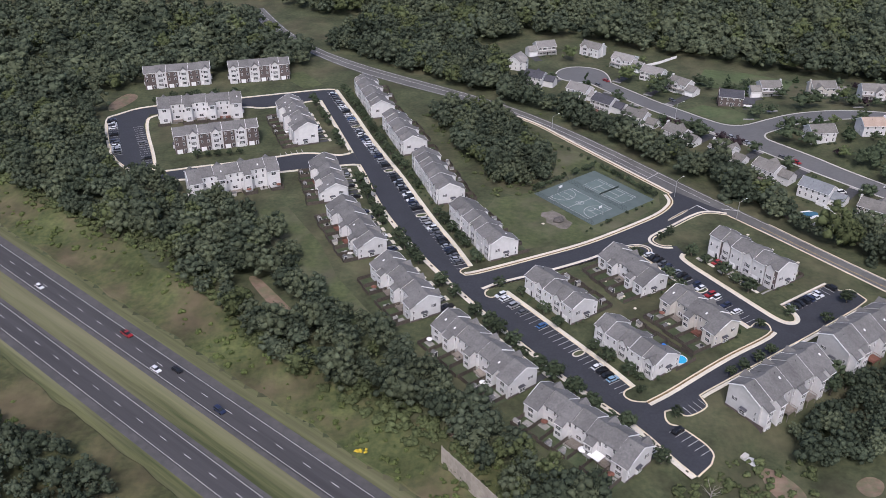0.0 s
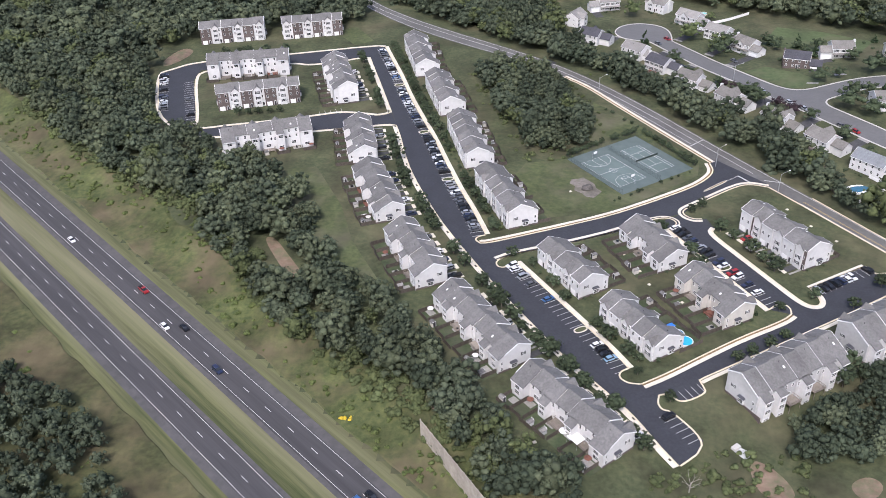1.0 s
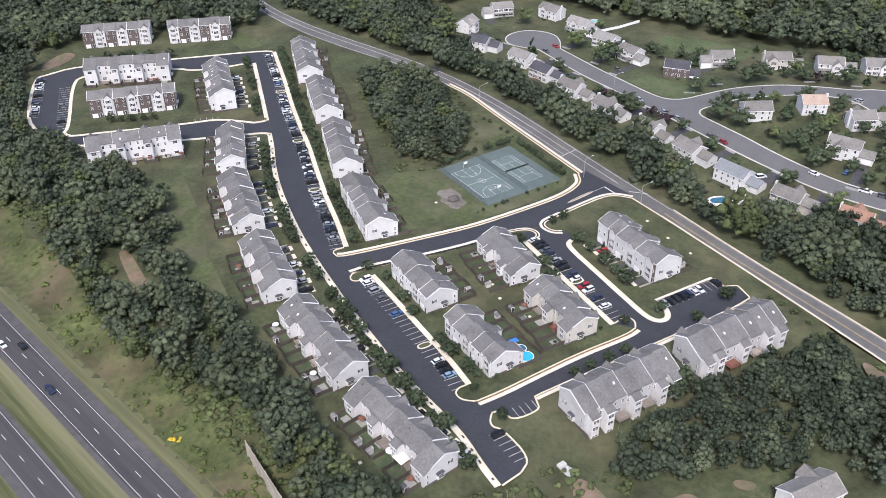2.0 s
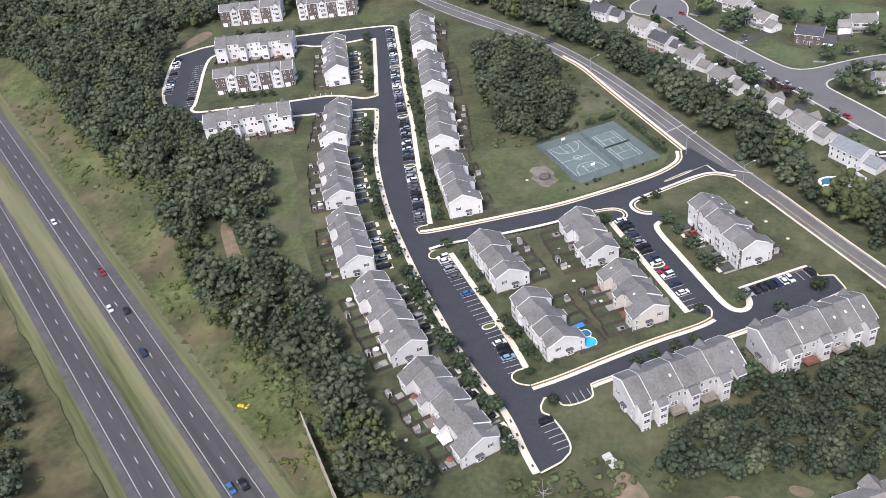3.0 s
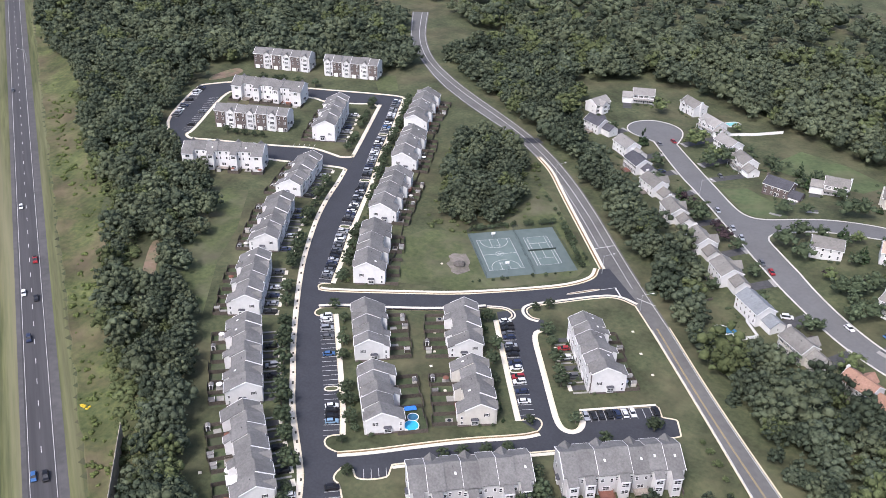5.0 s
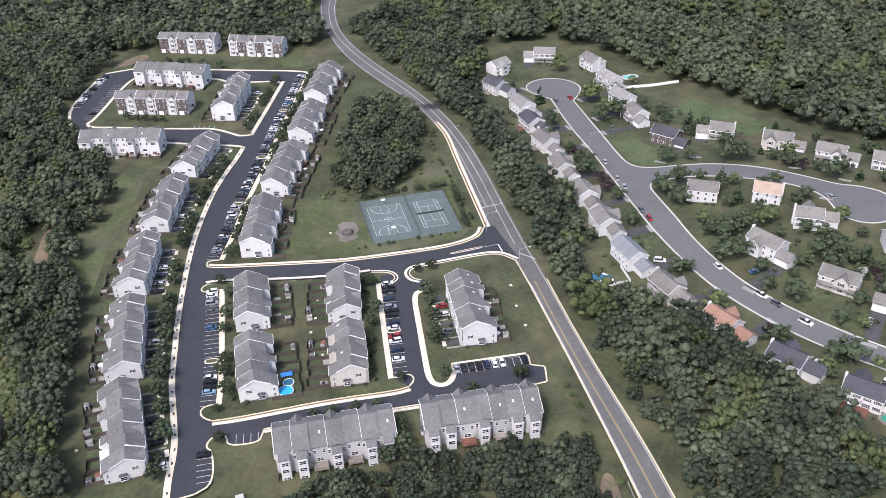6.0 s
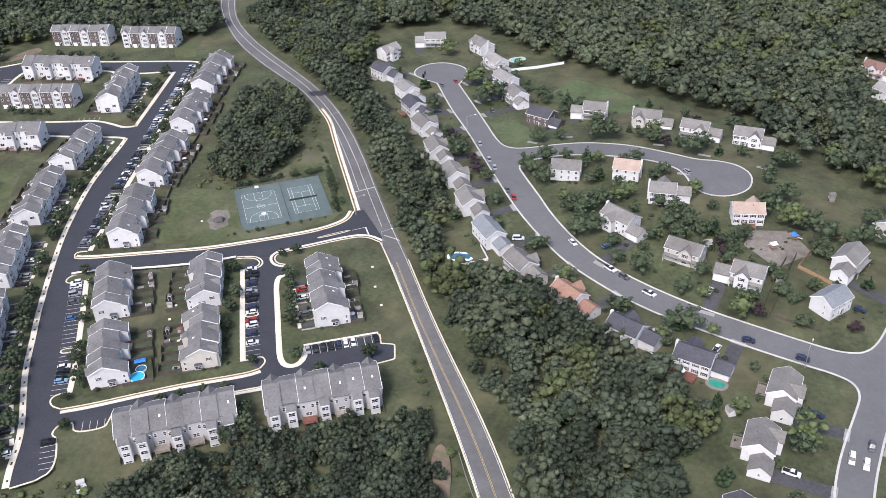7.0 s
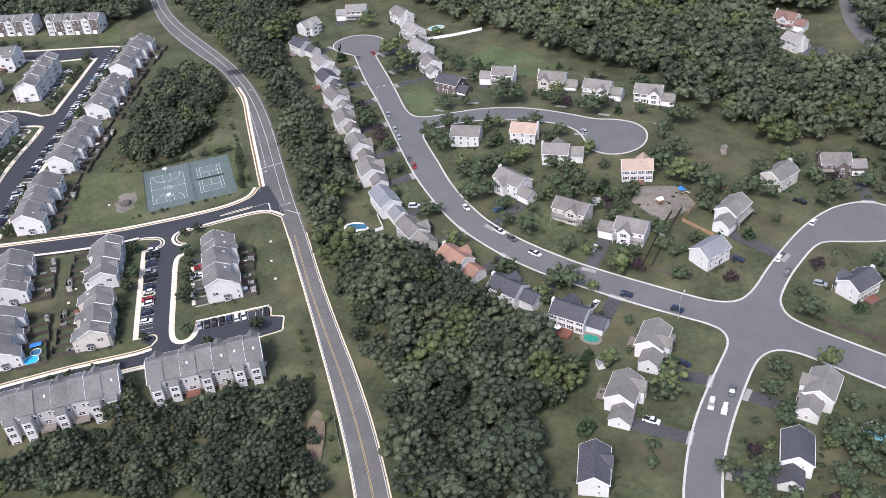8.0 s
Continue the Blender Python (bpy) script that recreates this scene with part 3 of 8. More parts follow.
kerb(ENT_SOUTH[7:], 1, (1.2, 1.8))
kerb(MID_LEFT, -1, (0.5, 2.0))
kerb(BLOCK_S[:5], 1)
kerb(BLOCK_S[4:10], 1, (1.25, 2.7), True)
kerb(BLOCK_S[9:], 1)
kerb(R_BLOCK, 1, (0.55, 2.1))
kerb(R_BULB, 1, (1.25, 2.4))
kerb(LOT, 1, None)
kerb(LOT[:2], 1, (0.5, 1.6))
kerb(S_KERB[:6], 1, (0.9, 2.2))
kerb(S_KERB[5:], 1)
kerb(WB_SOUTH, 1, (0.55, 1.6))
kerb(WB_INNER, -1, (0.55, 1.6))


def island(poly, label="kerbed parking island with grass"):
    """A rounded island between parking bays: concrete rim and grass."""
    ring = rounded(poly, True)
    s = Solid()
    area = sum(a[0] * b[1] - b[0] * a[1] for a, b in zip(ring, ring[1:] + ring[:1]))
    if area < 0:
        ring.reverse()
    s.prism(ring, 0.0, 0.16)
    ob = tagged(new("parking_island", s.mesh("parking_island", CONCRETE)), label, "traffic island", kind="structure")
    s = Solid()
    s.prism(offset(ring, 0.5, True), 0.1, 0.2)
    part("island_grass", s, LAWN, ob)


def bay_island(line, i, f, side, depth=5.2, half=1.5):
    (ax, ay), (bx, by) = line[i], line[i + 1]
    k = math.hypot(bx - ax, by - ay)
    ux, uy = (bx - ax) / k, (by - ay) / k
    nx, ny = -uy * side, ux * side
    cx, cy = ax + (bx - ax) * f, ay + (by - ay) * f
    island([(cx - ux * half, cy - uy * half), (cx - ux * half + nx * depth, cy - uy * half + ny * depth), (cx + ux * half + nx * depth, cy + uy * half + ny * depth), (cx + ux * half, cy + uy * half)])


for line, i, f, side in ((PARK_W, 1, 0.85, 1), (PARK_N, 2, 0.35, 1), (PARK_N, 4, 0.3, 1), (PARK_N, 6, 0.6, 1), (MID_LEFT, 0, 0.93, 1)):
    bay_island(line, i, f, side)
# raised orange-edged divider at the estate's mouth
divider = Solid()
divider.prism(rounded([(101.6, 398.0), (102.6, 397.2), (113.2, 406.4), (112.4, 407.5)], True), 0.02, 0.2)
divider_ob = tagged(new("road_divider", divider.mesh("road_divider", CONCRETE)), "narrow concrete road divider with mulch at the estate's mouth", "traffic island", kind="structure")
divider = Solid()
divider.prism(rounded([(102.3, 398.1), (102.8, 397.8), (112.6, 406.3), (112.3, 406.9)], True), 0.1, 0.23)
part("mulch", divider, MULCH, divider_ob)


def stripes(name, line, side, spacing, depth, label, skip=()):
    """White bay lines at right angles to a kerb."""
    s, pos, run = Solid(), [], 0.0
    total = sum(math.dist(a, b) for a, b in zip(line, line[1:]))
    n = int(total / spacing)
    for i in range(n + 1):
        d, acc = i * spacing, 0.0
        for a, b in zip(line, line[1:]):
            k = math.dist(a, b)
            if acc + k >= d:
                u = ((b[0] - a[0]) / k, (b[1] - a[1]) / k)
                p = (a[0] + u[0] * (d - acc), a[1] + u[1] * (d - acc))
                nrm = (-u[1] * side, u[0] * side)
                pos.append((p, u, nrm))
                break
            acc += k
    for p, u, nrm in pos:
        band(s, [p, (p[0] + nrm[0] * depth, p[1] + nrm[1] * depth)], -0.07, 0.07, 0.0, 0.075)
    tagged(new(name, s.mesh(name, PAINT)), label, "road marking", kind="stuff")
    return pos


BAYS_W = stripes("bay_lines", PARK_W, 1, 2.75, 5.4, "white parking bay lines on black asphalt")
BAYS_N = stripes("bay_lines", PARK_N, 1, 2.75, 5.2, "white parking bay lines on black asphalt")
BAYS_MID = stripes("bay_lines", MID_LEFT, 1, 2.75, 5.2, "white parking bay lines on black asphalt")
BAYS_LOT = stripes("bay_lines", LOT[:2], -1, 2.7, 5.2, "white parking bay lines on black asphalt")
BAYS_LOOP = stripes("bay_lines", WB_INNER[11:13], 1, 2.7, 5.2, "white parking bay lines on black asphalt")
BAYS_LOOP_W = stripes("bay_lines", WB_SOUTH[8:10], -1, 2.9, 5.2, "white parking bay lines on black asphalt")
stripes("bay_lines", [(89.2, 271.4), (81.1, 266.4)], -1, 2.4, 4.6, "white parking bay lines on black asphalt")
BAYS_S2 = stripes("bay_lines", [(77.6, 262.0), (86.2, 250.2)], -1, 2.7, 4.8, "white parking bay lines on black asphalt")
stripes("bay_lines", [(-65.8, 468.6), (-77.4, 464.0)], -1, 2.7, 4.6, "white parking bay lines on black asphalt")

# ---- the through road ----
COLL_LEFT_N = [(-135.0, 705.0), (-120.0, 675.0), (-108.3, 652.5), (-85.0, 620.7), (-54.5, 587.8), (-26.4, 565.3), (-3.6, 549.7), (19.0, 535.3), (41.7, 514.1), (53.7, 501.7), (66.7, 481.6), (96.3, 438.5), (107.5, 422.2)]
COLL_LEFT_S = [(129.2, 401.6), (139.8, 387.9), (150.3, 373.5), (168.6, 348.5), (180.4, 332.0), (199.3, 305.6), (218.5, 277.5), (241.0, 240.0), (275.0, 170.0), (300.0, 90.0), (330.0, -60.0), (350.0, -300.0)]
COLL_RIGHT = [(-124.0, 710.0), (-110.0, 680.0), (-98.5, 657.0), (-76.6, 624.3), (-49.1, 597.6), (-22.2, 576.5), (4.3, 557.9), (27.8, 540.1), (49.1, 520.4), (71.2, 495.0), (91.1, 468.5),
              (107.5, 445.1), (128.4, 416.1), (145.9, 393.2), (167.7, 362.8), (187.3, 337.2), (201.6, 319.2), (216.8, 298.6), (232.5, 275.0), (253.0, 241.0), (286.0, 174.0), (311.0, 92.0), (341.5, -60.0), (361.5, -300.0)]
coll_poly = rounded(COLL_LEFT_N, times=1) + rounded(COLL_LEFT_S, times=1) + rounded(COLL_RIGHT, times=1)[::-1]
sheet("through_road", coll_poly, 0.034, ROAD_ASPHALT, "worn grey asphalt two-lane through road", "road")


def paint_line(line, d, w, material, label, z=0.05, dash=None):
    s = Solid()
    line = rounded(line)
    if dash:
        acc, keep = 0.0, []
        for a, b in zip(line, line[1:]):
            k = math.dist(a, b)
            t = 0.0
            while t < k:
                if (acc + t) % dash[1] < dash[0]:
                    e = min(k, t + 1.0)
                    band(s, [(a[0] + (b[0] - a[0]) * t / k, a[1] + (b[1] - a[1]) * t / k), (a[0] + (b[0] - a[0]) * e / k, a[1] + (b[1] - a[1]) * e / k)], d - w / 2, d + w / 2, z - 0.04, z)
                t += 1.0
            acc += k
    else:
        band(s, line, d - w / 2, d + w / 2, z - 0.04, z)
    tagged(new("road_line", s.mesh("road_line", material)), label, "road marking", kind="structure")


paint_line(COLL_RIGHT, -0.9, 0.2, PAINT, "white painted edge line of the through road")
paint_line(COLL_LEFT_N[:10], 0.8, 0.2, PAINT, "white painted edge line of the through road")
paint_line(COLL_LEFT_S[1:], 0.8, 0.2, PAINT, "white painted edge line of the through road")
paint_line(COLL_RIGHT[:11], -4.75, 0.25, PAINT, "pale worn centre line of the through road")
paint_line(COLL_RIGHT[10:13], -4.6, 0.18, PAINT, "white painted lane line before the junction")
paint_line(COLL_RIGHT[9:12], -8.2, 0.18, PAINT, "white painted turning lane line before the junction")
paint_line(COLL_RIGHT[13:], -5.0, 0.15, YELLOW_PAINT, "double yellow centre line of the through road")
paint_line(COLL_RIGHT[13:], -5.4, 0.15, YELLOW_PAINT, "double yellow centre line of the through road")
paint_line([(118.1, 411.2), (122.2, 405.8)], 0, 0.6, PAINT, "white stop line at the junction", 0.07)
paint_line([(128.5, 407.5), (136.5, 405.5)], 0, 0.35, PAINT, "white stop line on the through road", 0.07)
paint_line([(99.0, 437.0), (107.0, 444.6)], 0, 0.35, PAINT, "white stop line on the through road", 0.07)
paint_line([(113.4, 407.2), (118.1, 411.2)], 0, 0.2, PAINT, "white line from the divider to the stop line", 0.07)
kerb(COLL_LEFT_N[8:], 1, (1.3, 2.6), True, label="pale concrete kerb beside the through road")
kerb(COLL_LEFT_S, 1, None, label="pale concrete kerb beside the through road")
kerb(COLL_RIGHT[13:], -1, None, width=0.45, label="pale concrete kerb beside the through road")
sheet("culvert_patch", [(24.0, 533.5), (30.0, 528.5), (38.5, 532.6), (32.5, 538.0)], 0.05, NEW_ASPHALT, "dark asphalt patch over a culvert", "road")

# ---- the streets of the detached houses: worn grey asphalt ----
E_LEFT = [(90.4, 561.8), (110.9, 531.2), (127.2, 510.3), (143.1, 487.7), (160.5, 463.1), (174.3, 444.1), (188.9, 427.0), (202.6, 412.6), (213.8, 403.8), (226.8, 395.5), (236.0, 390.5),
          (249.4, 384.6), (269.7, 378.5), (284.4, 374.3), (299.3, 370.8), (309.6, 368.7), (315.4, 365.7), (317.6, 359.8), (316.6, 351.8), (313.9, 334.5), (312.7, 320.4), (313.0, 305.2), (315.0, 287.0), (324.0, 255.0)]
E_RIGHT_N = [(102.1, 562.7), (119.0, 539.4), (131.6, 522.0), (145.1, 502.5), (151.7, 497.0), (159.0, 497.2), (169.7, 503.3), (182.7, 510.0), (197.3, 513.1), (210.0, 513.5), (226.4, 510.6), (240.0, 507.0),
             (249.0, 508.4), (258.8, 506.2), (265.3, 498.7), (266.3, 488.4), (263.5, 481.8), (257.6, 477.1), (250.1, 476.6), (243.1, 481.1), (238.4, 491.2), (232.0, 498.2), (218.6, 502.2), (203.9, 502.0),
             (182.3, 498.2), (168.3, 488.9), (164.2, 485.9), (163.0, 480.3), (167.3, 473.8), (181.0, 455.6)]
E_RIGHT_S = [(181.0, 455.6), (189.9, 443.0), (201.5, 429.4), (211.6, 419.6), (219.4, 413.2), (231.7, 405.6), (245.4, 399.0), (262.0, 392.5), (284.0, 386.5), (302.3, 381.9), (310.6, 380.4), (318.2, 382.5),
             (322.2, 390.9), (325.0, 403.8), (330.3, 421.1), (334.3, 432.2), (340.1, 443.3), (346.4, 450.9), (356.3, 455.8), (366.0, 451.8), (371.0, 441.0), (366.0, 430.0), (351.5, 426.8), (342.8, 425.6),
             (338.9, 421.5), (335.3, 411.0), (332.1, 399.9), (330.1, 388.0), (330.8, 383.3), (333.2, 378.3), (338.3, 374.4), (352.2, 368.6), (366.0, 363.0), (420.0, 342.0)]
E_SE = [(420.0, 328.0), (366.0, 348.3), (345.7, 357.4), (337.9, 360.3), (331.7, 360.1), (327.4, 355.7), (325.6, 349.4), (324.2, 337.7), (322.8, 323.3), (322.4, 307.9), (324.2, 290.5), (333.0, 258.0)]
CDS_TOP = [(102.1, 562.7), (102.4, 573.4), (99.9, 582.6), (93.1, 587.9), (83.1, 589.7), (74.3, 585.1), (70.9, 576.7), (73.9, 568.7), (81.9, 564.6), (90.4, 561.8)]
east_poly = rounded(E_LEFT, times=1) + rounded(E_SE, times=1)[::-1] + rounded(E_RIGHT_S, times=1)[::-1] + rounded(E_RIGHT_N, times=1)[::-1] + rounded(CDS_TOP, times=1)[1:-1]
sheet("residential_street", east_poly, 0.040, OLD_ASPHALT, "worn grey asphalt street with two turning circles", "road")
for line, side in ((E_LEFT, -1), (E_RIGHT_N, 1), (E_RIGHT_S, 1), (E_SE, 1), (CDS_TOP, -1)):
    kerb(line, side, None, width=0.7, material=GREY_CONCRETE, label="grey concrete kerb of the residential street")
FAR_STREET = [(332.2, 700.0), (334.0, 659.1), (339.8, 625.0), (349.8, 600.6), (364.0, 586.0), (400.0, 565.0), (470.0, 540.0)]
s_far = Solid()
band(s_far, rounded(FAR_STREET), 0, 9.5, 0.0, 0.04)
tagged(new("far_street", s_far.mesh("far_street", OLD_ASPHALT)), "worn grey asphalt street beyond the woods", "road", kind="structure")

# ---- planted and bare areas ----
sheet("court_lawn", [(31.0, 373.0), (60.0, 380.0), (80.0, 393.0), (101.0, 411.0), (103.0, 424.0), (70.0, 470.0), (57.0, 484.0), (58.0, 455.0), (50.0, 428.0), (26.0, 420.0), (20.0, 405.0)], 0.03, LAWN, "mown lawn round the sports court", "lawn")
sheet("west_field", [(-93.0, 407.0), (-66.0, 413.0), (-48.0, 380.0), (-38.0, 353.0), (-18.0, 318.0), (-30.0, 318.0), (-68.0, 366.0), (-92.0, 396.0)], 0.03, LAWN, "mown grass field behind the terrace", "lawn")
# sunlit patches of lawn, their brightness put into the colour
sheet("sunny_lawn", [(150.0, 556.0), (163.0, 583.0), (186.0, 575.0), (207.0, 560.0), (196.0, 546.0), (172.0, 548.0)], 0.03, SUNLIT_LAWN, "green lawn behind the houses, sunlight painted into its colour", "lawn")
sheet("corner_lawn", [(135.0, 521.0), (148.0, 502.5), (153.0, 499.5), (159.0, 500.0), (168.0, 505.0), (160.0, 517.0), (146.0, 527.0)], 0.03, SUNLIT_LAWN, "green corner lawn beside the street, sunlight painted into its colour", "lawn")
sheet("playground", [(45.6, 403.2), (46.4, 406.6), (49.2, 407.0), (51.4, 408.3), (54.0, 405.6), (56.2, 402.8), (57.0, 399.2), (59.2, 396.6), (57.6, 393.6), (55.8, 391.2), (52.6, 391.9), (50.8, 394.6), (47.6, 397.2), (47.9, 400.4)], 0.05, SAND, "sandy playground with a climbing boulder", "playground")
sheet("gravel_clearing", rounded([(-175.2, 520.8), (-178.8, 528.4), (-177.0, 540.8), (-172.6, 549.1), (-165.0, 544.4), (-168.5, 531.0)], True), 0.05, DIRT, "pale bare gravel clearing beside the loop road", "soil")
sheet("end_lawn", [(-92.0, 576.0), (-81.0, 584.0), (-66.3, 561.5), (-76.8, 555.5)], 0.03, LAWN, "mown grass beside the last terrace", "lawn")
sheet("cleared_soil", rounded([(126.0, 237.5), (132.5, 241.5), (136.5, 238.0), (133.0, 232.5), (128.0, 232.0)], True), -2.56, DIRT, "patch of bare brown soil below the thicket", "soil")
sheet("cleared_soil", rounded([(146.0, 247.0), (153.5, 246.0), (152.0, 242.5), (147.0, 243.0)], True), -2.56, DIRT, "patch of bare brown soil below the thicket", "soil")
sheet("roadside_soil", rounded([(196.4, 298.5), (200.0, 297.5), (204.4, 290.2), (207.6, 281.0), (209.5, 274.5), (205.0, 276.0), (201.4, 283.0), (197.6, 289.0)], True), 0.05, DIRT, "strip of bare brown soil beside the through road", "soil")
for soil in ([(-74.0, 354.1), (-70.0, 355.0), (-63.8, 346.6), (-49.3, 325.5), (-47.6, 320.4), (-55.8, 325.5), (-64.7, 338.6)], [(3, 262), (6, 266), (9, 262), (7, 258)], [(99.5, 246), (105, 243.5), (110, 236), (110.4, 230.4), (102.3, 230.2), (98.9, 237.1)]):
    z = max(ground_z(x, y) for x, y in soil)
    sheet("bare_soil", [tuple(p) for p in rounded(soil, True)], z + 0.05, DIRT, "patch of bare brown soil in the scrub", "soil", 1.2)
sheet("sand_yard", [(271, 452), (286, 455), (296, 441), (284, 427), (270, 440)], 0.05, SAND, "sandy fenced play yard", "playground")


# ---- terraces of townhouses ----
def panel_mesh(name, xs, zs, cells, mats, depth=0.08, recess=0.05, back=True):
    """One connected board that faces -y, cut into cells by the lines xs and zs. cells[row][column]: 'f' frame, 'g' recessed glass, 's' third material, 'p' raised panel, '.' hole."""
    s = Solid()
    nx, nz = len(xs), len(zs)
    idx = {}

    def vert(i, j, back):
        if (i, j, back) not in idx:
            idx[i, j, back] = len(s.v)
            s.v.append((xs[i], 0.02 if back else -depth, zs[j]))
        return idx[i, j, back]

    def add(f, k):
        s.f.append(tuple(f))
        s.m.append(k)

    open_cell = lambda i, j: not (0 <= i < nx - 1 and 0 <= j < nz - 1) or cells[j][i] == "."
    for j in range(nz - 1):
        for i in range(nx - 1):
            c = cells[j][i]
            if c == ".":
                continue
            k = {"f": 0, "g": 1, "s": 2, "p": 0}[c]
            q = [vert(i, j, 0), vert(i + 1, j, 0), vert(i + 1, j + 1, 0), vert(i, j + 1, 0)]
            if c in "gp":
                y, e = (-depth + recess, 0.0) if c == "g" else (-depth - 0.03, 0.05)
                n = len(s.v)
                s.v += [(xs[i] + e, y, zs[j] + e), (xs[i + 1] - e, y, zs[j] + e), (xs[i + 1] - e, y, zs[j + 1] - e), (xs[i] + e, y, zs[j + 1] - e)]
                for t in range(4):
                    add((q[t], q[(t + 1) % 4], n + (t + 1) % 4, n + t), 0)
                add((n, n + 1, n + 2, n + 3), k)
            else:
                add(q, k)
            b = [vert(i, j, 1), vert(i + 1, j, 1), vert(i + 1, j + 1, 1), vert(i, j + 1, 1)]
            if back:
                add(b[::-1], k)
            for t, (di, dj) in enumerate(((0, -1), (1, 0), (0, 1), (-1, 0))):
                if open_cell(i + di, j + dj):
                    add((q[(t + 1) % 4], q[t], b[t], b[(t + 1) % 4]), k)
    return s.mesh(name, *mats)


def window_mesh(name, w, h, shutters=False, bars=1):
    """A framed sash window, some with shutters."""
    t = 0.09
    xs, row, mid = [-w / 2, -w / 2 + t], "f", "f"
    n = bars + 1
    for b in range(n):
        x1 = -w / 2 + t + (w - 2 * t + 0.07) * (b + 1) / n
        xs += [x1 - 0.07, x1] if b < n - 1 else [w / 2 - t]
        row += "gf" if b < n - 1 else "g"
        mid += "ff" if b < n - 1 else "f"
    xs.append(w / 2)
    row, mid = row + "f", mid + "f"
    if shutters:
        xs = [-w / 2 - 0.42] + xs + [w / 2 + 0.42]
        row, mid = "s" + row + "s", "s" + mid + "s"
    return panel_mesh(name, xs, [0, 0.1, h / 2 - 0.03, h / 2 + 0.03, h - t, h], [mid, row, mid, row, mid], (TRIM, GLASS, SHUTTER), back=False)


WIN = window_mesh("window", 1.0, 1.5, False, 0)
WIN_SH = window_mesh("window", 1.5, 1.5, True, 1)
WIN_W = window_mesh("window", 2.2, 1.5, False, 1)
WIN_S = window_mesh("window", 0.8, 1.1, False, 0)
DOOR = panel_mesh("door", [-0.6, -0.48, 0.48, 0.6], [0, 1.0, 1.1, 2.1, 2.25], ["fsf", "fsf", "fsf", "fff"], (TRIM, GLASS, SHUTTER))
GARAGE = panel_mesh("garage_door", [-1.35, 1.35], [0, 0.57, 1.14, 1.71, 2.3], ["p", "p", "p", "p"], (TRIM,))
GARAGE_WIDE = panel_mesh("garage_door", [-2.4, 0, 2.4], [0, 0.57, 1.14, 1.71, 2.3], ["pp", "pp", "pp", "pp"], (TRIM,))


def rail_mesh(length, material):
    """A railing of top rail, bottom rail and posts with balusters, connected, along x from 0."""
    n = max(2, int(length / 0.7))
    xs, row, full = [0.0], "", ""
    for i in range(n):
        x = length * (i + 1) / n
        xs += [x - 0.06, x]
        row += ".f"
        full += "ff"
    xs.insert(1, 0.06)
    return panel_mesh("railing", xs, [0, 0.08, 0.86, 0.98], ["f" + full, "f" + row, "f" + full], (material,), 0.05)


s_g = Solid()
s_g.tube((0, 0, -0.2), (0, 0, 0.55), 0.09, 0.09, 6)
VENT = s_g.mesh("vent_pipe", SHUTTER)
s_g = Solid()
s_g.box(-0.3, 0.3, -0.45, 0.45, -0.05, 0.12, bevel=0.04)
SKYLIGHT = s_g.mesh("skylight", TRIM)


def face_south(x, y, z):
    return pose(x, y, z)


def face_north(x, y, z):
    return pose(x, y, z, 0, 0, 180)


def face_east(x, y, z):
    return pose(x, y, z, 0, 0, 90)


def face_west(x, y, z):
    return pose(x, y, z, 0, 0, -90)


def gable_roof(s, x0, x1, y0, y1, eave, ridge, over=0.35, thick=0.22, ym=None):
    """Two slopes with thickness; the ridge runs along x."""
    ym = (y0 + y1) / 2 if ym is None else ym
    k0, k1 = (ridge - eave) / (ym - y0), (ridge - eave) / (y1 - ym)
    a, b = y0 - over, y1 + over
    za, zb = eave - over * k0, eave - over * k1
    for q, zq in ((a, za), (b, zb)):
        lo = [(x0, q, zq), (x1, q, zq), (x1, ym, ridge), (x0, ym, ridge)]
        hi = [(x, y, z + thick) for x, y, z in lo]
        if q > ym:
            lo.reverse(), hi.reverse()
        s.hull(lo, hi)


def gable_walls(s, x0, x1, y0, y1, base, eave, ridge, ym=None, k=0):
    """A body with gables at both ends of x."""
    ym = (y0 + y1) / 2 if ym is None else ym
    prof = [(y0, base), (y1, base), (y1, eave), (ym, ridge), (y0, eave)]
    s.hull([(x1, y, z) for y, z in prof][::-1], [(x0, y, z) for y, z in prof][::-1], k)


def cross_gable(s_roof, s_wall, xc, w, y0, y1, eave, rise, over=0.3, k=0):
    """A small gable that faces -y at y0 and runs back to y1."""
    for side in (-1, 1):
        lo = [(xc, y0 - over, eave + rise), (xc, y1, eave + rise), (xc + side * (w / 2 + over), y1, eave - over * 2 * rise / w), (xc + side * (w / 2 + over), y0 - over, eave - over * 2 * rise / w)]
        hi = [(x, y, z + 0.2) for x, y, z in lo]
        if side < 0:
            lo.reverse(), hi.reverse()
        s_roof.hull(hi, lo)
    prof = [(xc - w / 2, 0), (xc + w / 2, 0), (xc + w / 2, eave), (xc, eave + rise), (xc - w / 2, eave)]
    s_wall.hull([(x, y1, z) for x, z in prof], [(x, y0, z) for x, z in prof], k)


def slope_slab(s, x0, x1, ya, za, yb, zb, thick=0.2):
    """A roof slab between the lines y = ya and y = yb."""
    lo = [(x0, ya, za), (x1, ya, za), (x1, yb, zb), (x0, yb, zb)]
    if ya > yb:
        lo.reverse()
    s.hull(lo, [(p[0], p[1], p[2] + thick) for p in lo])


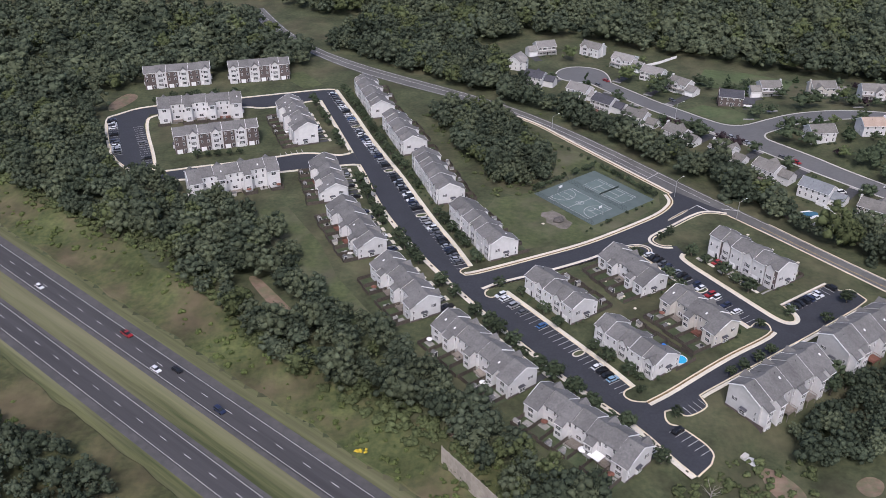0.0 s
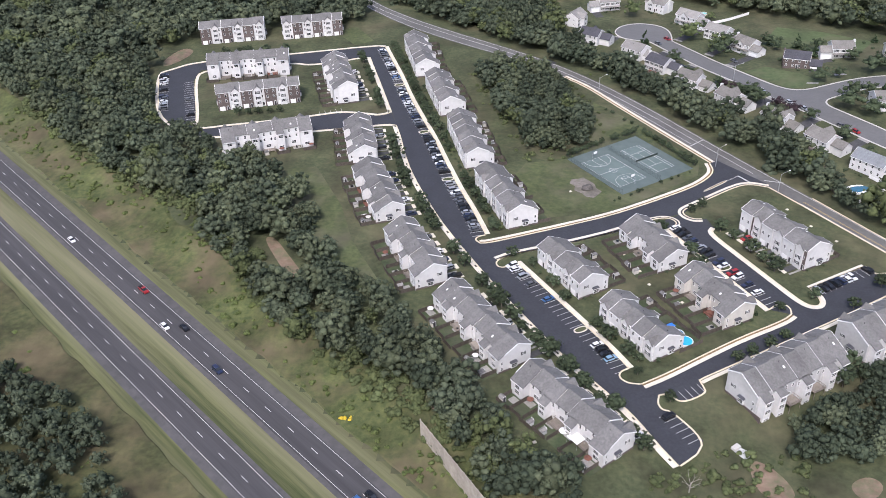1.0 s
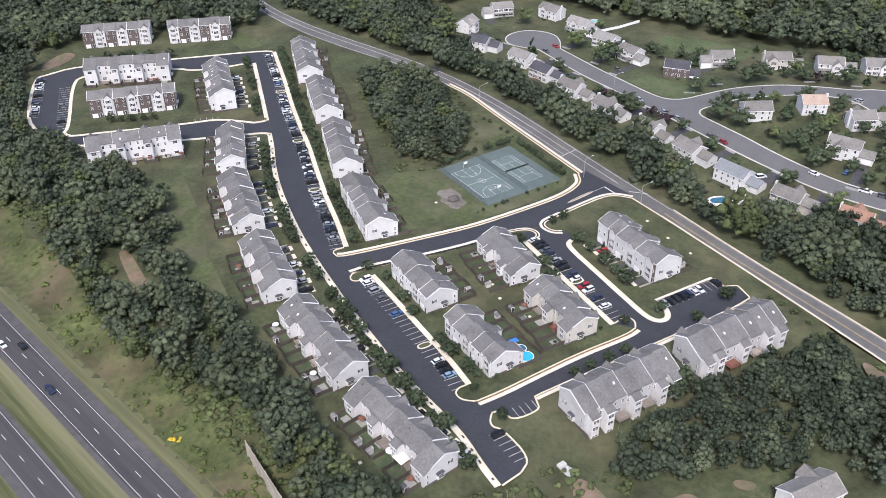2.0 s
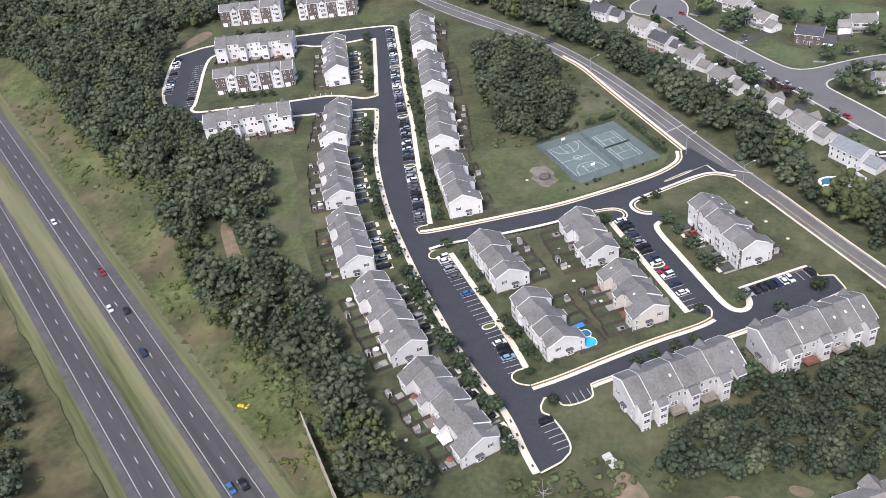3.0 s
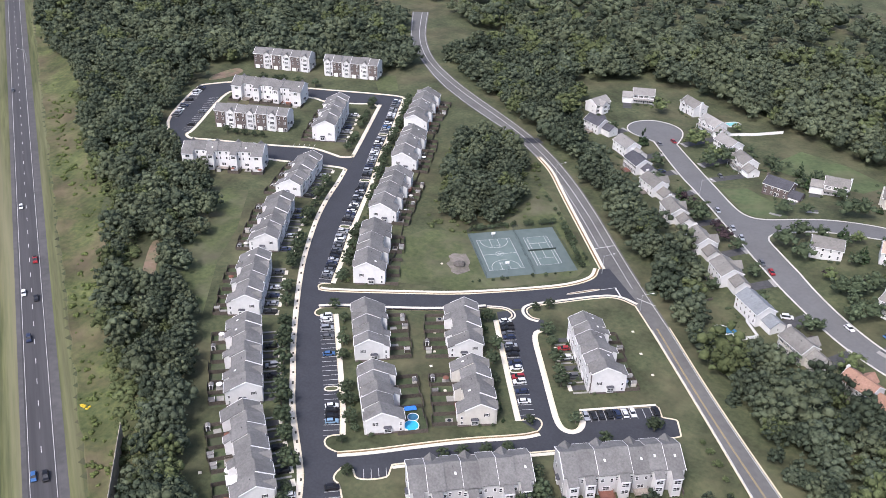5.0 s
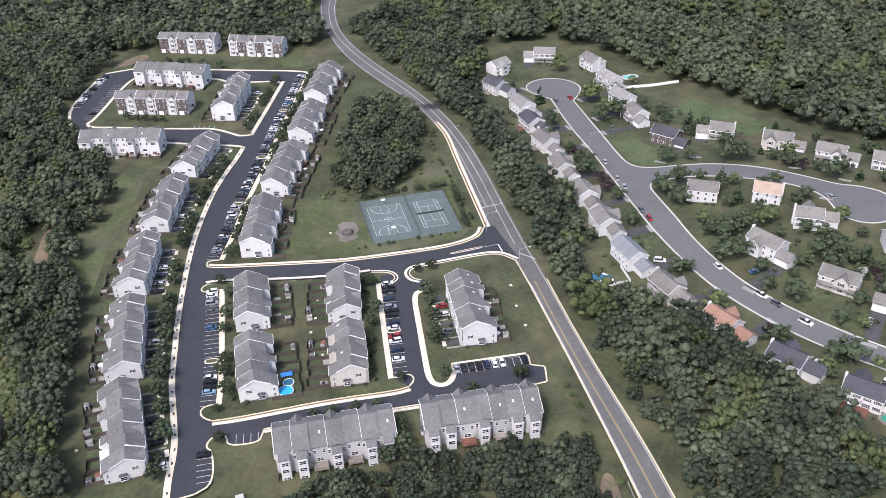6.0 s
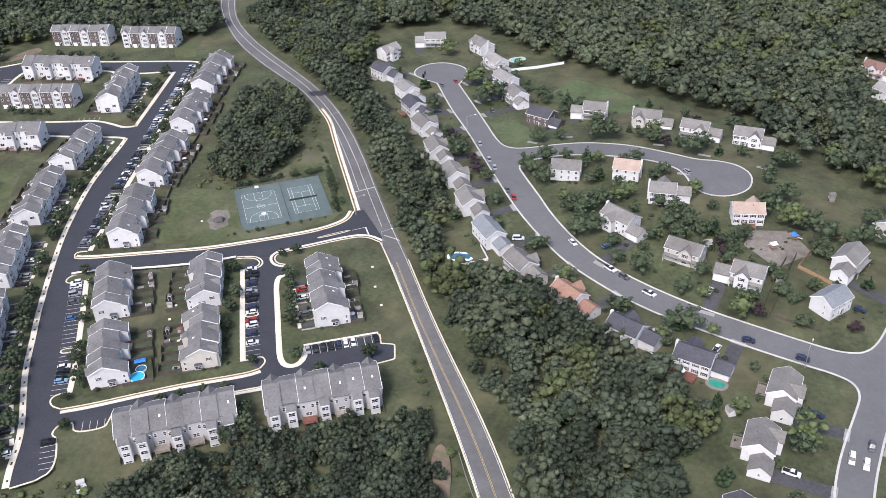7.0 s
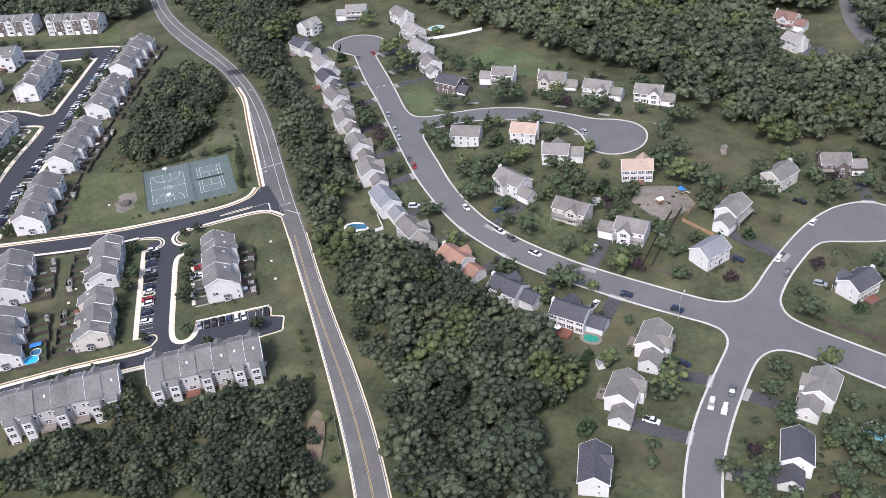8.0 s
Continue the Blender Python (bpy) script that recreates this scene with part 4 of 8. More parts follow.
def board_fence(x, y, turn, p, q, label):
    """A close-boarded fence from p to q in the terrace's own plan: one connected run of posts and boards."""
    L, a = math.dist(p, q), math.degrees(math.atan2(q[1] - p[1], q[0] - p[0]))
    n = max(2, round(L / 2.4))
    xs, row = [0.0], ""
    for i in range(n):
        x1 = L * (i + 1) / n
        xs += [L * i / n + 0.12, x1]
        row += "pf"
    me = panel_mesh("garden_fence", xs, [-0.2, 0.8, 1.75], [row, row], (FENCE_WOOD,), 0.05)
    thing("garden_fence", pose(x, y, 0, 0, 0, turn) @ pose(p[0], p[1], 0, 0, 0, a), label, "fence", "garden fences", data=me)


STREETS = [(a, b) for line in (E_LEFT, E_RIGHT_N, E_RIGHT_S, E_SE, CDS_TOP, FAR_STREET, SPINE_LEFT) for a, b in zip(line, line[1:])]


def street_reach(m, px, py, fs):
    """How far a drive runs from a garage at px, py to the street before it."""
    p, d = m @ Vector((px, py, 0)), m.to_3x3() @ Vector((0, fs, 0))
    best = 30.0
    for (ax, ay), (bx, by) in STREETS:
        ex, ey = bx - ax, by - ay
        det = d.x * -ey + d.y * ex
        if abs(det) > 1e-6:
            t = ((ax - p.x) * -ey + (ay - p.y) * ex) / det
            q = (d.x * (ay - p.y) - d.y * (ax - p.x)) / det
            if 2 < t < best and -0.02 <= q <= 1.02:
                best = t
    return best - 0.3 if best < 30 else 9.0


GARDENS = []


def terrace(x, y, heading, length, ridge, front, units, style, label, rear_base=0.0, seed=1, brick=False, rear=2.4, deep=5.1, wall=None):
    """A terrace: its ridge runs along the heading; front is +1 when the fronts lie to the heading's left, -1 to its right."""
    rnd, wall = random.Random(seed), wall or SIDING
    turn = heading if front < 0 else heading + 180          # fronts look to local -y
    ob = thing("townhouse_terrace", pose(x, y, 0, 0, 0, turn), label, "townhouses", "terraces of the estate")
    w, D, k = length / units, 5.1, 0.5
    low = min(0, rear_base) - 0.3
    for u in range(units):
        x0 = -length / 2 + u * w
        x1, xc = x0 + w, x0 + w / 2
        sh = (0.32, -0.32, 0.2, -0.26)[(u + seed) % 4]
        r = ridge + (0.0, 0.12, -0.08)[(u + seed) % 3]
        fy, ry, ym = -D + sh, deep + sh, sh
        e, eb = r - k * D, r - k * deep
        end = u in (0, units - 1)
        # main body with its gables
        s = Solid()
        prof = [(fy, low), (ry, low), (ry, eb), (ym, r), (fy, e)]
        s.hull([(x1, a, b) for a, b in prof][::-1], [(x0, a, b) for a, b in prof][::-1])
        part("wall", s, wall, ob)
        if brick and ((u + seed) % 2 == 1 if units != 6 or seed != 31 else u in (1, 5)):
            s = Solid()
            s.box(x0 + 0.02, x1 - 0.02, fy - 0.05, fy + 0.1, 0, e - 0.05)
            part("brick_facing", s, BRICK, ob, "brown-red brick facing")
        # rear projection under the same slope, taking a part or all of the house's width
        wide = u not in (2, 4) if rear_base < -1 else end or (u + seed) % 2 == 0
        bx0, bx1 = (x0 + 0.02, x1 - 0.02) if end and rear_base > -1 else (xc - w * 0.27, xc + w * 0.3)
        ext = rear if wide else 0.0
        ey, ez = ry + ext, eb - k * ext
        a0, a1 = x0 - (0.3 if u == 0 else 0.0), x1 + (0.3 if u == units - 1 else 0.0)
        s = Solid()
        slope_slab(s, a0, a1, fy - 0.35, e - 0.35 * k, ym, r)
        slope_slab(s, a0, a1, ry + (0.0 if ext and end else 0.35), eb - (0.0 if ext and end else 0.35 * k), ym, r)
        if ext:
            slope_slab(s, bx0 - (0.3 if u == 0 else 0.1), bx1 + (0.3 if u == units - 1 else 0.1), ey + 0.35, ez - 0.35 * k, ry, eb)
        part("roof", s, ROOF, ob)
        if ext:
            s = Solid()
            prof = [(ry - 0.1, low), (ey, low), (ey, ez), (ry - 0.1, eb)]
            s.hull([(bx1, a, b) for a, b in prof][::-1], [(bx0, a, b) for a, b in prof][::-1])
            bay = part("rear_bay", s, SIDING if wall is TOWN_GREY else wall, ob, "white-sided bay" if wall is TOWN_GREY else "")
            for z in ((rear_base + 0.5, 1.4, 4.2) if rear_base < -1 else (1.3, ez - 2.1)):
                part("window", WIN_W if bx1 - bx0 > 2.4 else WIN, None, bay, at=face_north((bx0 + bx1) / 2, ey, z))
        # white rake boards where the roof steps up to the next house
        if u == 0 or (u + seed) % 2:
            s = Solid()
            for ya, za in ((fy - 0.35, e - 0.35 * k), (ry + 0.3, eb - 0.3 * k)):
                slope_slab(s, a0 - 0.05, a0 + 0.09, ya, za - 0.14, ym, r - 0.14, 0.36)
            part("rake_board", s, TRIM, ob)
        if u == units - 1:
            s = Solid()
            for ya, za in ((fy - 0.35, e - 0.35 * k), (ry + 0.3, eb - 0.3 * k)):
                slope_slab(s, a1 - 0.13, a1 + 0.05, ya, za - 0.14, ym, r - 0.14, 0.40)
            part("rake_board", s, TRIM, ob)
        s = Solid()
        s.box(x0, x1, fy - 0.48, fy - 0.33, e - 0.35 * k - 0.05, e - 0.35 * k + 0.16)
        part("gutter", s, TRIM, ob)
        s = Solid()
        if ext:
            s.box(bx0, bx1, ey + 0.33, ey + 0.48, ez - 0.35 * k - 0.05, ez - 0.35 * k + 0.16)
            part("gutter", s, TRIM, ob)
        # front cross gable with a projecting bay
        if (u + seed) % 2 == 0:
            s1, s2 = Solid(), Solid()
            gw = min(3.6, w * 0.66)
            gx = xc + (0.4 if (u + seed) % 3 else -0.4)
            ge, rise = e - 0.1, 1.7
            gable_back = ym - max(0.6, (r - (ge + rise)) / k)
            cross_gable(s1, s2, gx, gw, fy - 0.7, gable_back, ge, rise)
            part("front_gable_roof", s1, ROOF, ob)
            gob = part("front_gable", s2, wall, ob)
            part("window", WIN_SH, None, gob, at=face_south(gx, fy - 0.7, 4.2))
            part("window", WIN_SH, None, gob, at=face_south(gx, fy - 0.7, 1.6))
            if e > 9.3:
                part("window", WIN_SH, None, gob, at=face_south(gx, fy - 0.7, 7.2))
        if style != "plain":
            part("garage_door", GARAGE, None, ob, at=face_south(xc - 0.9, fy - 0.06, 0.05))
        part("door", DOOR, None, ob, at=face_south(xc + w * 0.32, fy - 0.06, 0.3))
        for dx in (-w * 0.27, w * 0.27):
            part("window", WIN, None, ob, at=face_south(xc + dx, fy - 0.06, min(4.6, e - 2.0)))
            if not ext or not end:
                part("window", WIN, None, ob, at=face_north(xc + dx * (1.0 if not ext else 1.6), ry, min(4.9, eb - 1.9)))
            if eb > 9.3:
                part("window", WIN, None, ob, at=face_south(xc + dx, fy - 0.06, 7.4))
                part("window", WIN, None, ob, at=face_north(xc + dx, ry, 7.6))
        if not ext:
            part("window", WIN_W, None, ob, at=face_north(xc, ry, 1.6))
            if rnd.random() < 0.85:
                zt = 1.2 if rear_base < -1 else 0.8
                red = rnd.random() < (0.6 if rear_base < -1 else 0.18)
                deck = thing("deck", pose(x, y, 0, 0, 0, turn), ("red-stained" if red else "grey weathered") + " timber deck with railings behind a townhouse", "deck", "decks behind the terraces")
                dm = RED_DECK if red else DECK_WOOD
                dep, dw = rnd.uniform(2.6, 3.8), w * 0.86
                s = Solid()
                s.box(xc - dw / 2, xc + dw / 2, ry + 0.02, ry + dep, zt - 0.2, zt)
                part("deck_floor", s, dm, deck)
                part("railing", rail_mesh(dw, dm), None, deck, at=pose(xc - dw / 2, ry + dep, zt))
                part("railing", rail_mesh(dep, dm), None, deck, at=pose(xc - dw / 2 + 0.1, ry + 0.02, zt, 0, 0, 90))
                part("railing", rail_mesh(dep, dm), None, deck, at=pose(xc + dw / 2, ry + 0.02, zt, 0, 0, 90))
                for px in (xc - dw / 2, xc + dw / 2 - 0.14):
                    s = Solid()
                    s.box(px, px + 0.14, ry + dep - 0.14, ry + dep, rear_base - 0.4, zt - 0.1)
                    part("post", s, dm, deck)
        if u % 2 == 0:
            part("vent_pipe", VENT, None, ob, at=pose(xc + rnd.uniform(-1, 1), ym + 1.6, r - 1.6 * k + 0.2))
        if rnd.random() < 0.3:
            part("skylight", SKYLIGHT, None, ob, at=pose(xc + rnd.uniform(-1, 1), ym + 3.4, r - 3.4 * k + 0.22, math.degrees(-math.atan(k))))
        # gardens behind, with close-boarded fences
        if style in ("yard", "drive", "plain") and rear_base > -1:
            depth = 10.5 if units == 5 else 5.5 if style == "plain" else 8.0
            GARDENS.append((x, y, turn, xc, w, ry + (0 if ext == 0 else ext), ry + depth, seed * 10 + u))
            for fx in ((x0,) if u < units - 1 else (x1 + 1.9,) if seed == 10 else (x0, x1)):
                board_fence(x, y, turn, (fx, ry + 0.2), (fx, ry + depth), "dark weathered board fence between terrace gardens")
            if rnd.random() < 0.9:
                board_fence(x, y, turn, (x0 + 0.1, ry + depth), (x1 - 0.1, ry + depth), "dark weathered board fence across the end of a garden")
        # drive and path to the street
        if style == "drive":
            s = Solid()
            reach = min(9.0, street_reach(pose(x, y, 0, 0, 0, turn), xc - 0.95, fy, -1))
            s.box(xc - 2.3, xc + 0.4, fy - reach + 3.2, fy - 0.1, -0.1, 0.05)
            part("driveway", s, DRIVE, ob, "black asphalt driveway")
            s = Solid()
            s.box(xc - 2.5, xc + 0.6, fy - reach + 1.9, fy - reach + 3.3, -0.1, 0.165)
            part("apron", s, CONCRETE, ob, "pale concrete apron of a driveway")
            s = Solid()
            px = xc + w * 0.32
            for i in range(3):
                s.v += [(px - 0.45, fy - 0.1 - 0.4 * i, 0.3 - 0.1 * i), (px + 0.45, fy - 0.1 - 0.4 * i, 0.3 - 0.1 * i), (px - 0.45, fy - 0.5 - 0.4 * i, 0.3 - 0.1 * i), (px + 0.45, fy - 0.5 - 0.4 * i, 0.3 - 0.1 * i)]
            s.v += [(px - 0.45, fy - 5.8, 0.07), (px + 0.45, fy - 5.8, 0.07), (px - 0.45, fy - 5.8, -0.1), (px + 0.45, fy - 5.8, -0.1)]
            for i in range(0, 14, 2):
                s.f.append((i, i + 2, i + 3, i + 1))
                s.m.append(0)
            part("front_path", s, DRIVE_CONCRETE, ob, "worn grey concrete steps and path")
    if style in ("yard", "drive") and rear_base > -1:
        s = Solid()
        s.box(-length / 2, length / 2, 4.0, 5.1 + (10.5 if units == 5 else 8.0), -0.2, 0.045)
        thing("garden_lawn", pose(x, y, 0, 0, 0, turn), "dark green grass of the small terrace gardens", "lawn", kind="structure", data=s.mesh("garden_lawn", GARDEN_GRASS))
    # end gables: shuttered windows, a boxed bay, a brick plinth
    for sx, fx, u in ((-length / 2, face_west, 0), (length / 2, face_east, units - 1)):
        sh, sg = (0.32, -0.32, 0.2, -0.26)[(u + seed) % 4], 1 if sx > 0 else -1
        for wy, z in ((sh - 2.2, 4.0), (sh + 6.2, 3.3), (sh + 6.2, 1.0)):
            part("window", WIN_SH if wy < 3 else WIN, None, ob, at=fx(sx, wy, z) @ Matrix.Diagonal((0.78, 1, 0.85, 1)))
        s = Solid()
        s.box(min(sx, sx + sg * 0.7), max(sx, sx + sg * 0.7), sh + 0.6, sh + 3.0, 0.9, 3.0, bevel=0.08)
        bay = part("side_bay", s, wall, ob)
        s = Solid()
        s.hull([(sx, sh + 0.4, 3.0), (sx + sg * 0.95, sh + 0.4, 3.0), (sx + sg * 0.95, sh + 3.2, 3.0), (sx, sh + 3.2, 3.0)][:: sg], [(sx, sh + 0.7, 3.5), (sx + sg * 0.15, sh + 0.7, 3.5), (sx + sg * 0.15, sh + 2.9, 3.5), (sx, sh + 2.9, 3.5)][:: sg])
        part("bay_roof", s, DARK_ROOF, bay)
        part("window", WIN_W, None, bay, at=fx(sx + sg * 0.7, sh + 1.8, 1.2))
        s = Solid()
        s.box(min(sx - sg * 0.1, sx + sg * 0.06), max(sx - sg * 0.1, sx + sg * 0.06), -D + sh, deep + sh + rear, low, 0.75)
        part("plinth", s, BRICK, ob, "brown brick plinth")
    return ob


GREY_LABEL = "white-sided townhouse terrace with stepped grey shingle roofs"
BRICK_LABEL = "white and brick townhouse terrace with front gables and grey roofs"
TERRACES = [
    (48.5, 257.9, 132, 40.4, 9.3, -1, 7, "drive"), (17.0, 298.4, 126, 42.0, 9.7, -1, 7, "drive"), (-10.6, 340.8, 118, 35.3, 10.1, -1, 6, "drive"),
    (-32.9, 387.8, 113, 41.0, 9.3, -1, 7, "drive"), (-49.0, 433.6, 105, 34.5, 9.3, -1, 6, "drive"),
]
TERRACES_EAST = [
    (18.2, 384.3, 114, 38.6, 10.8, 1, 6, "yard"), (-1.0, 434.4, 107, 41.8, 10.5, 1, 7, "yard"), (-18.1, 484.0, 108, 37.5, 10.5, 1, 6, "yard"), (-36.5, 532.8, 106, 43.9, 10.5, 1, 7, "yard"),
]
TERRACES_MID = [
    (45.9, 333.8, 123, 27.4, 9.8, 1, 5, "yard"), (68.8, 300.6, 125, 28.3, 9.4, 1, 5, "yard"), (78.1, 352.0, 118, 26.8, 9.0, -1, 5, "yard"), (97.7, 319.6, 120, 27.0, 9.6, -1, 5, "yard"),
]
TERRACES_NORTH = [
    (-93.3, 432.3, 22, 41.5, 12.4, 1, 7, "plain"), (-110.0, 478.6, 17, 41.9, 12.4, -1, 7, "gabled"), (-125.6, 516.4, 12, 44.0, 12.4, 1, 7, "plain"), (-148.5, 563.0, 14, 37.7, 12.4, -1, 6, "gabled"), (-104.2, 571.7, 14, 35.6, 12.4, -1, 6, "gabled"),
    (-72.0, 497.9, 110, 42.1, 12.4, -1, 7, "drive"),
]
for n, row in enumerate(TERRACES + TERRACES_EAST + TERRACES_MID):
    tan = row[0] == 97.7
    terrace(*row, "tan-sided townhouse terrace with stepped grey shingle roofs" if tan else GREY_LABEL, seed=n, wall=CREAM_SIDING if tan else None)
for n, row in enumerate(TERRACES_NORTH):
    b = row[7] == "gabled"
    terrace(*row, BRICK_LABEL if b else GREY_LABEL, seed=n + 20, brick=b)
terrace(126.6, 357.5, 121, 33.9, 11.6, 1, 6, "drive", BRICK_LABEL, seed=31, brick=True)
terrace(113.9, 279.0, 34, 37.8, 11.5, 1, 7, "gabled", "grey-sided townhouse terrace with rear bays above a wooded slope", rear_base=-2.6, seed=41, rear=2.4, deep=7.4, wall=TOWN_GREY)
terrace(152.7, 305.7, 32, 38.1, 11.5, 1, 7, "gabled", "grey-sided townhouse terrace with rear bays above a wooded slope", rear_base=-2.6, seed=42, rear=2.4, deep=7.4, wall=TOWN_GREY)


# ---- detached houses ----
def house(x, y, heading, length, roof, wall, label, wing=1, front=-1, seed=0, base=0.0):
    """A two-storey house; its ridge runs along the heading. A lower garage wing stands at the +x end (wing 1), the -x end (-1) or nowhere (0)."""
    rnd = random.Random(seed * 7 + 3)
    ob = thing("detached_house", pose(x, y, base, 0, 0, heading), label, "house", "detached houses")
    D, eave, ridge = rnd.uniform(4.3, 4.9), 5.5, 8.3
    L = length / 2
    s = Solid()
    gable_walls(s, -L, L, -D, D, -0.3, eave, ridge)
    part("wall", s, wall, ob)
    s = Solid()
    gable_roof(s, -L - 0.3, L + 0.3, -D, D, eave, ridge)
    part("roof", s, roof, ob)
    k = (ridge - eave) / D
    for gx in (-L - 0.34, L + 0.26):
        s = Solid()
        for sg in (-1, 1):
            slope_slab(s, gx, gx + 0.08, sg * (D + 0.35), eave - 0.35 * k - 0.2, 0, ridge - 0.2, 0.43)
        part("rake_board", s, TRIM, ob)
    for ya in (-D - 0.48, D + 0.34):
        s = Solid()
        s.box(-L - 0.3, L + 0.3, ya, ya + 0.14, eave - 0.3, eave - 0.1)
        part("gutter", s, TRIM, ob)
    # front cross gable
    fs = -1 if front < 0 else 1
    turn = (lambda px, py, pz: face_south(px, py, pz)) if fs < 0 else (lambda px, py, pz: face_north(px, py, pz))
    if rnd.random() < 0.75:
        s1, s2 = Solid(), Solid()
        gx = rnd.uniform(-0.25, 0.25) * length
        reach = rnd.choice((0.8, 1.8, 2.6))
        cross_gable(s1, s2, gx, 5.2, -D - reach, -0.9, eave - 0.1, 2.3)
        if fs > 0:
            for q in (s1, s2):
                q.v = [(-a, -b, c) for a, b, c in q.v]
            gx = -gx
        part("front_gable_roof", s1, roof, ob)
        g = part("front_gable", s2, wall, ob)
        part("window", WIN_SH, None, g, at=turn(gx, fs * (D + reach + 0.01), 3.6))
        part("window", WIN_W, None, g, at=turn(gx, fs * (D + reach + 0.01), 1.0))
    n = max(3, int(length / 2.9))
    for i in range(n):
        wx = -L + length * (i + 0.5) / n
        for z in (1.0, 3.7):
            part("window", WIN_SH if seed % 3 == 0 else WIN, None, ob, at=face_south(wx, -D, z))
            part("window", WIN, None, ob, at=face_north(wx, D, z))
    for z in (1.0, 3.7):
        part("window", WIN_S, None, ob, at=face_west(-L, -1.6, z))
        part("window", WIN_S, None, ob, at=face_east(L, 1.6, z))
    part("door", DOOR, None, ob, at=turn(0.4, fs * (D + 0.01), 0.2))
    if seed % 2:
        # porch roof along the front on two posts
        s = Solid()
        y0, y1 = fs * (D - 0.1), fs * (D + 1.7)
        s.hull([(-L, y0, 3.0), (L, y0, 3.0), (L, y1, 2.55), (-L, y1, 2.55)][::-fs], [(-L, y0, 3.2), (L, y0, 3.2), (L, y1, 2.7), (-L, y1, 2.7)][::-fs])
        part("porch_roof", s, roof, ob)
        for px in (-L + 0.3, L - 0.3):
            s = Solid()
            s.tube((px, fs * (D + 1.55), -0.1), (px, fs * (D + 1.55), 2.65), 0.09, 0.09, 6)
            part("porch_post", s, TRIM, ob)
    # wing with a lower gable
    if wing:
        wl, wd, we, wr = 6.2, 3.4, 2.9 + 0.9 * (seed % 2), 5.2 + 0.9 * (seed % 2)
        x0, x1 = (L - 0.05, L + wl) if wing > 0 else (-L - wl, -L + 0.05)
        cy = fs * (D - wd + 0.4)
        s = Solid()
        gable_walls(s, x0, x1, cy - wd, cy + wd, -0.3, we, wr)
        g = part("garage_wing", s, wall, ob)
        s = Solid()
        gable_roof(s, x0 - 0.02, x1 + 0.3, cy - wd, cy + wd, we, wr) if wing > 0 else gable_roof(s, x0 - 0.3, x1 + 0.02, cy - wd, cy + wd, we, wr)
        part("wing_roof", s, roof, g)
        part("garage_door", GARAGE_WIDE, None, g, at=turn((x0 + x1) / 2, cy + fs * (wd + 0.01), 0.02))
        part("window", WIN_S, None, g, at=face_east(x1, cy, 1.2) if wing > 0 else face_west(x0, cy, 1.2))
        # drive to the street
        s = Solid()
        xa = (x0 + x1) / 2
        reach = street_reach(pose(x, y, base, 0, 0, heading), xa, cy + fs * wd, fs)
        ya, yb = sorted((cy + fs * wd, cy + fs * (wd + reach)))
        s.box(xa - 2.6, xa + 2.6, ya, yb, -0.05, 0.05)
        part("driveway", s, DRIVE, ob, "black asphalt driveway")
        if reach != 9.0:
            s = Solid()
            ya, yb = sorted((cy + fs * (wd + reach - 1.5), cy + fs * (wd + reach + 0.3)))
            s.box(xa - 2.8, xa + 2.8, ya, yb, -0.05, 0.09)
            part("apron", s, DRIVE_CONCRETE, ob, "worn grey concrete apron of a driveway")
    if rnd.random() < 0.45:
        s = Solid()
        cx = -L - 0.35 if wing > 0 else L + 0.35
        s.box(cx - 0.4, cx + 0.4, -0.7, 0.7, -0.3, ridge + 0.7, bevel=0.05)
        part("chimney", s, wall, ob)
    part("vent_pipe", VENT, None, ob, at=pose(rnd.uniform(-2, 2), -fs * 1.5, ridge - 0.95 + 0.2))
    # rear deck
    if rnd.random() < 0.55:
        dk = thing("deck", pose(x, y, base, 0, 0, heading), "brown timber deck with railings behind a house", "deck", "decks behind houses")
        y0, y1 = sorted((-fs * (D + 0.02), -fs * (D + 3.6)))
        s = Solid()
        s.box(-2.6, 2.6, y0, y1, 0.55, 0.75)
        part("deck_floor", s, RED_DECK if seed % 3 == 0 else DECK_WOOD, dk)
        yo = y0 if fs > 0 else y1
        part("railing", rail_mesh(5.2, DECK_WOOD), None, dk, at=pose(-2.6, yo, 0.75))
        part("railing", rail_mesh(3.58, DECK_WOOD), None, dk, at=pose(-2.5, y0, 0.75, 0, 0, 90))
        part("railing", rail_mesh(3.58, DECK_WOOD), None, dk, at=pose(2.6, y0, 0.75, 0, 0, 90))
        for px in (-2.6, 2.48):
            s = Solid()
            s.box(px, px + 0.12, yo - 0.06, yo + 0.06, -0.2, 0.6)
            part("post", s, DECK_WOOD, dk)
    return ob


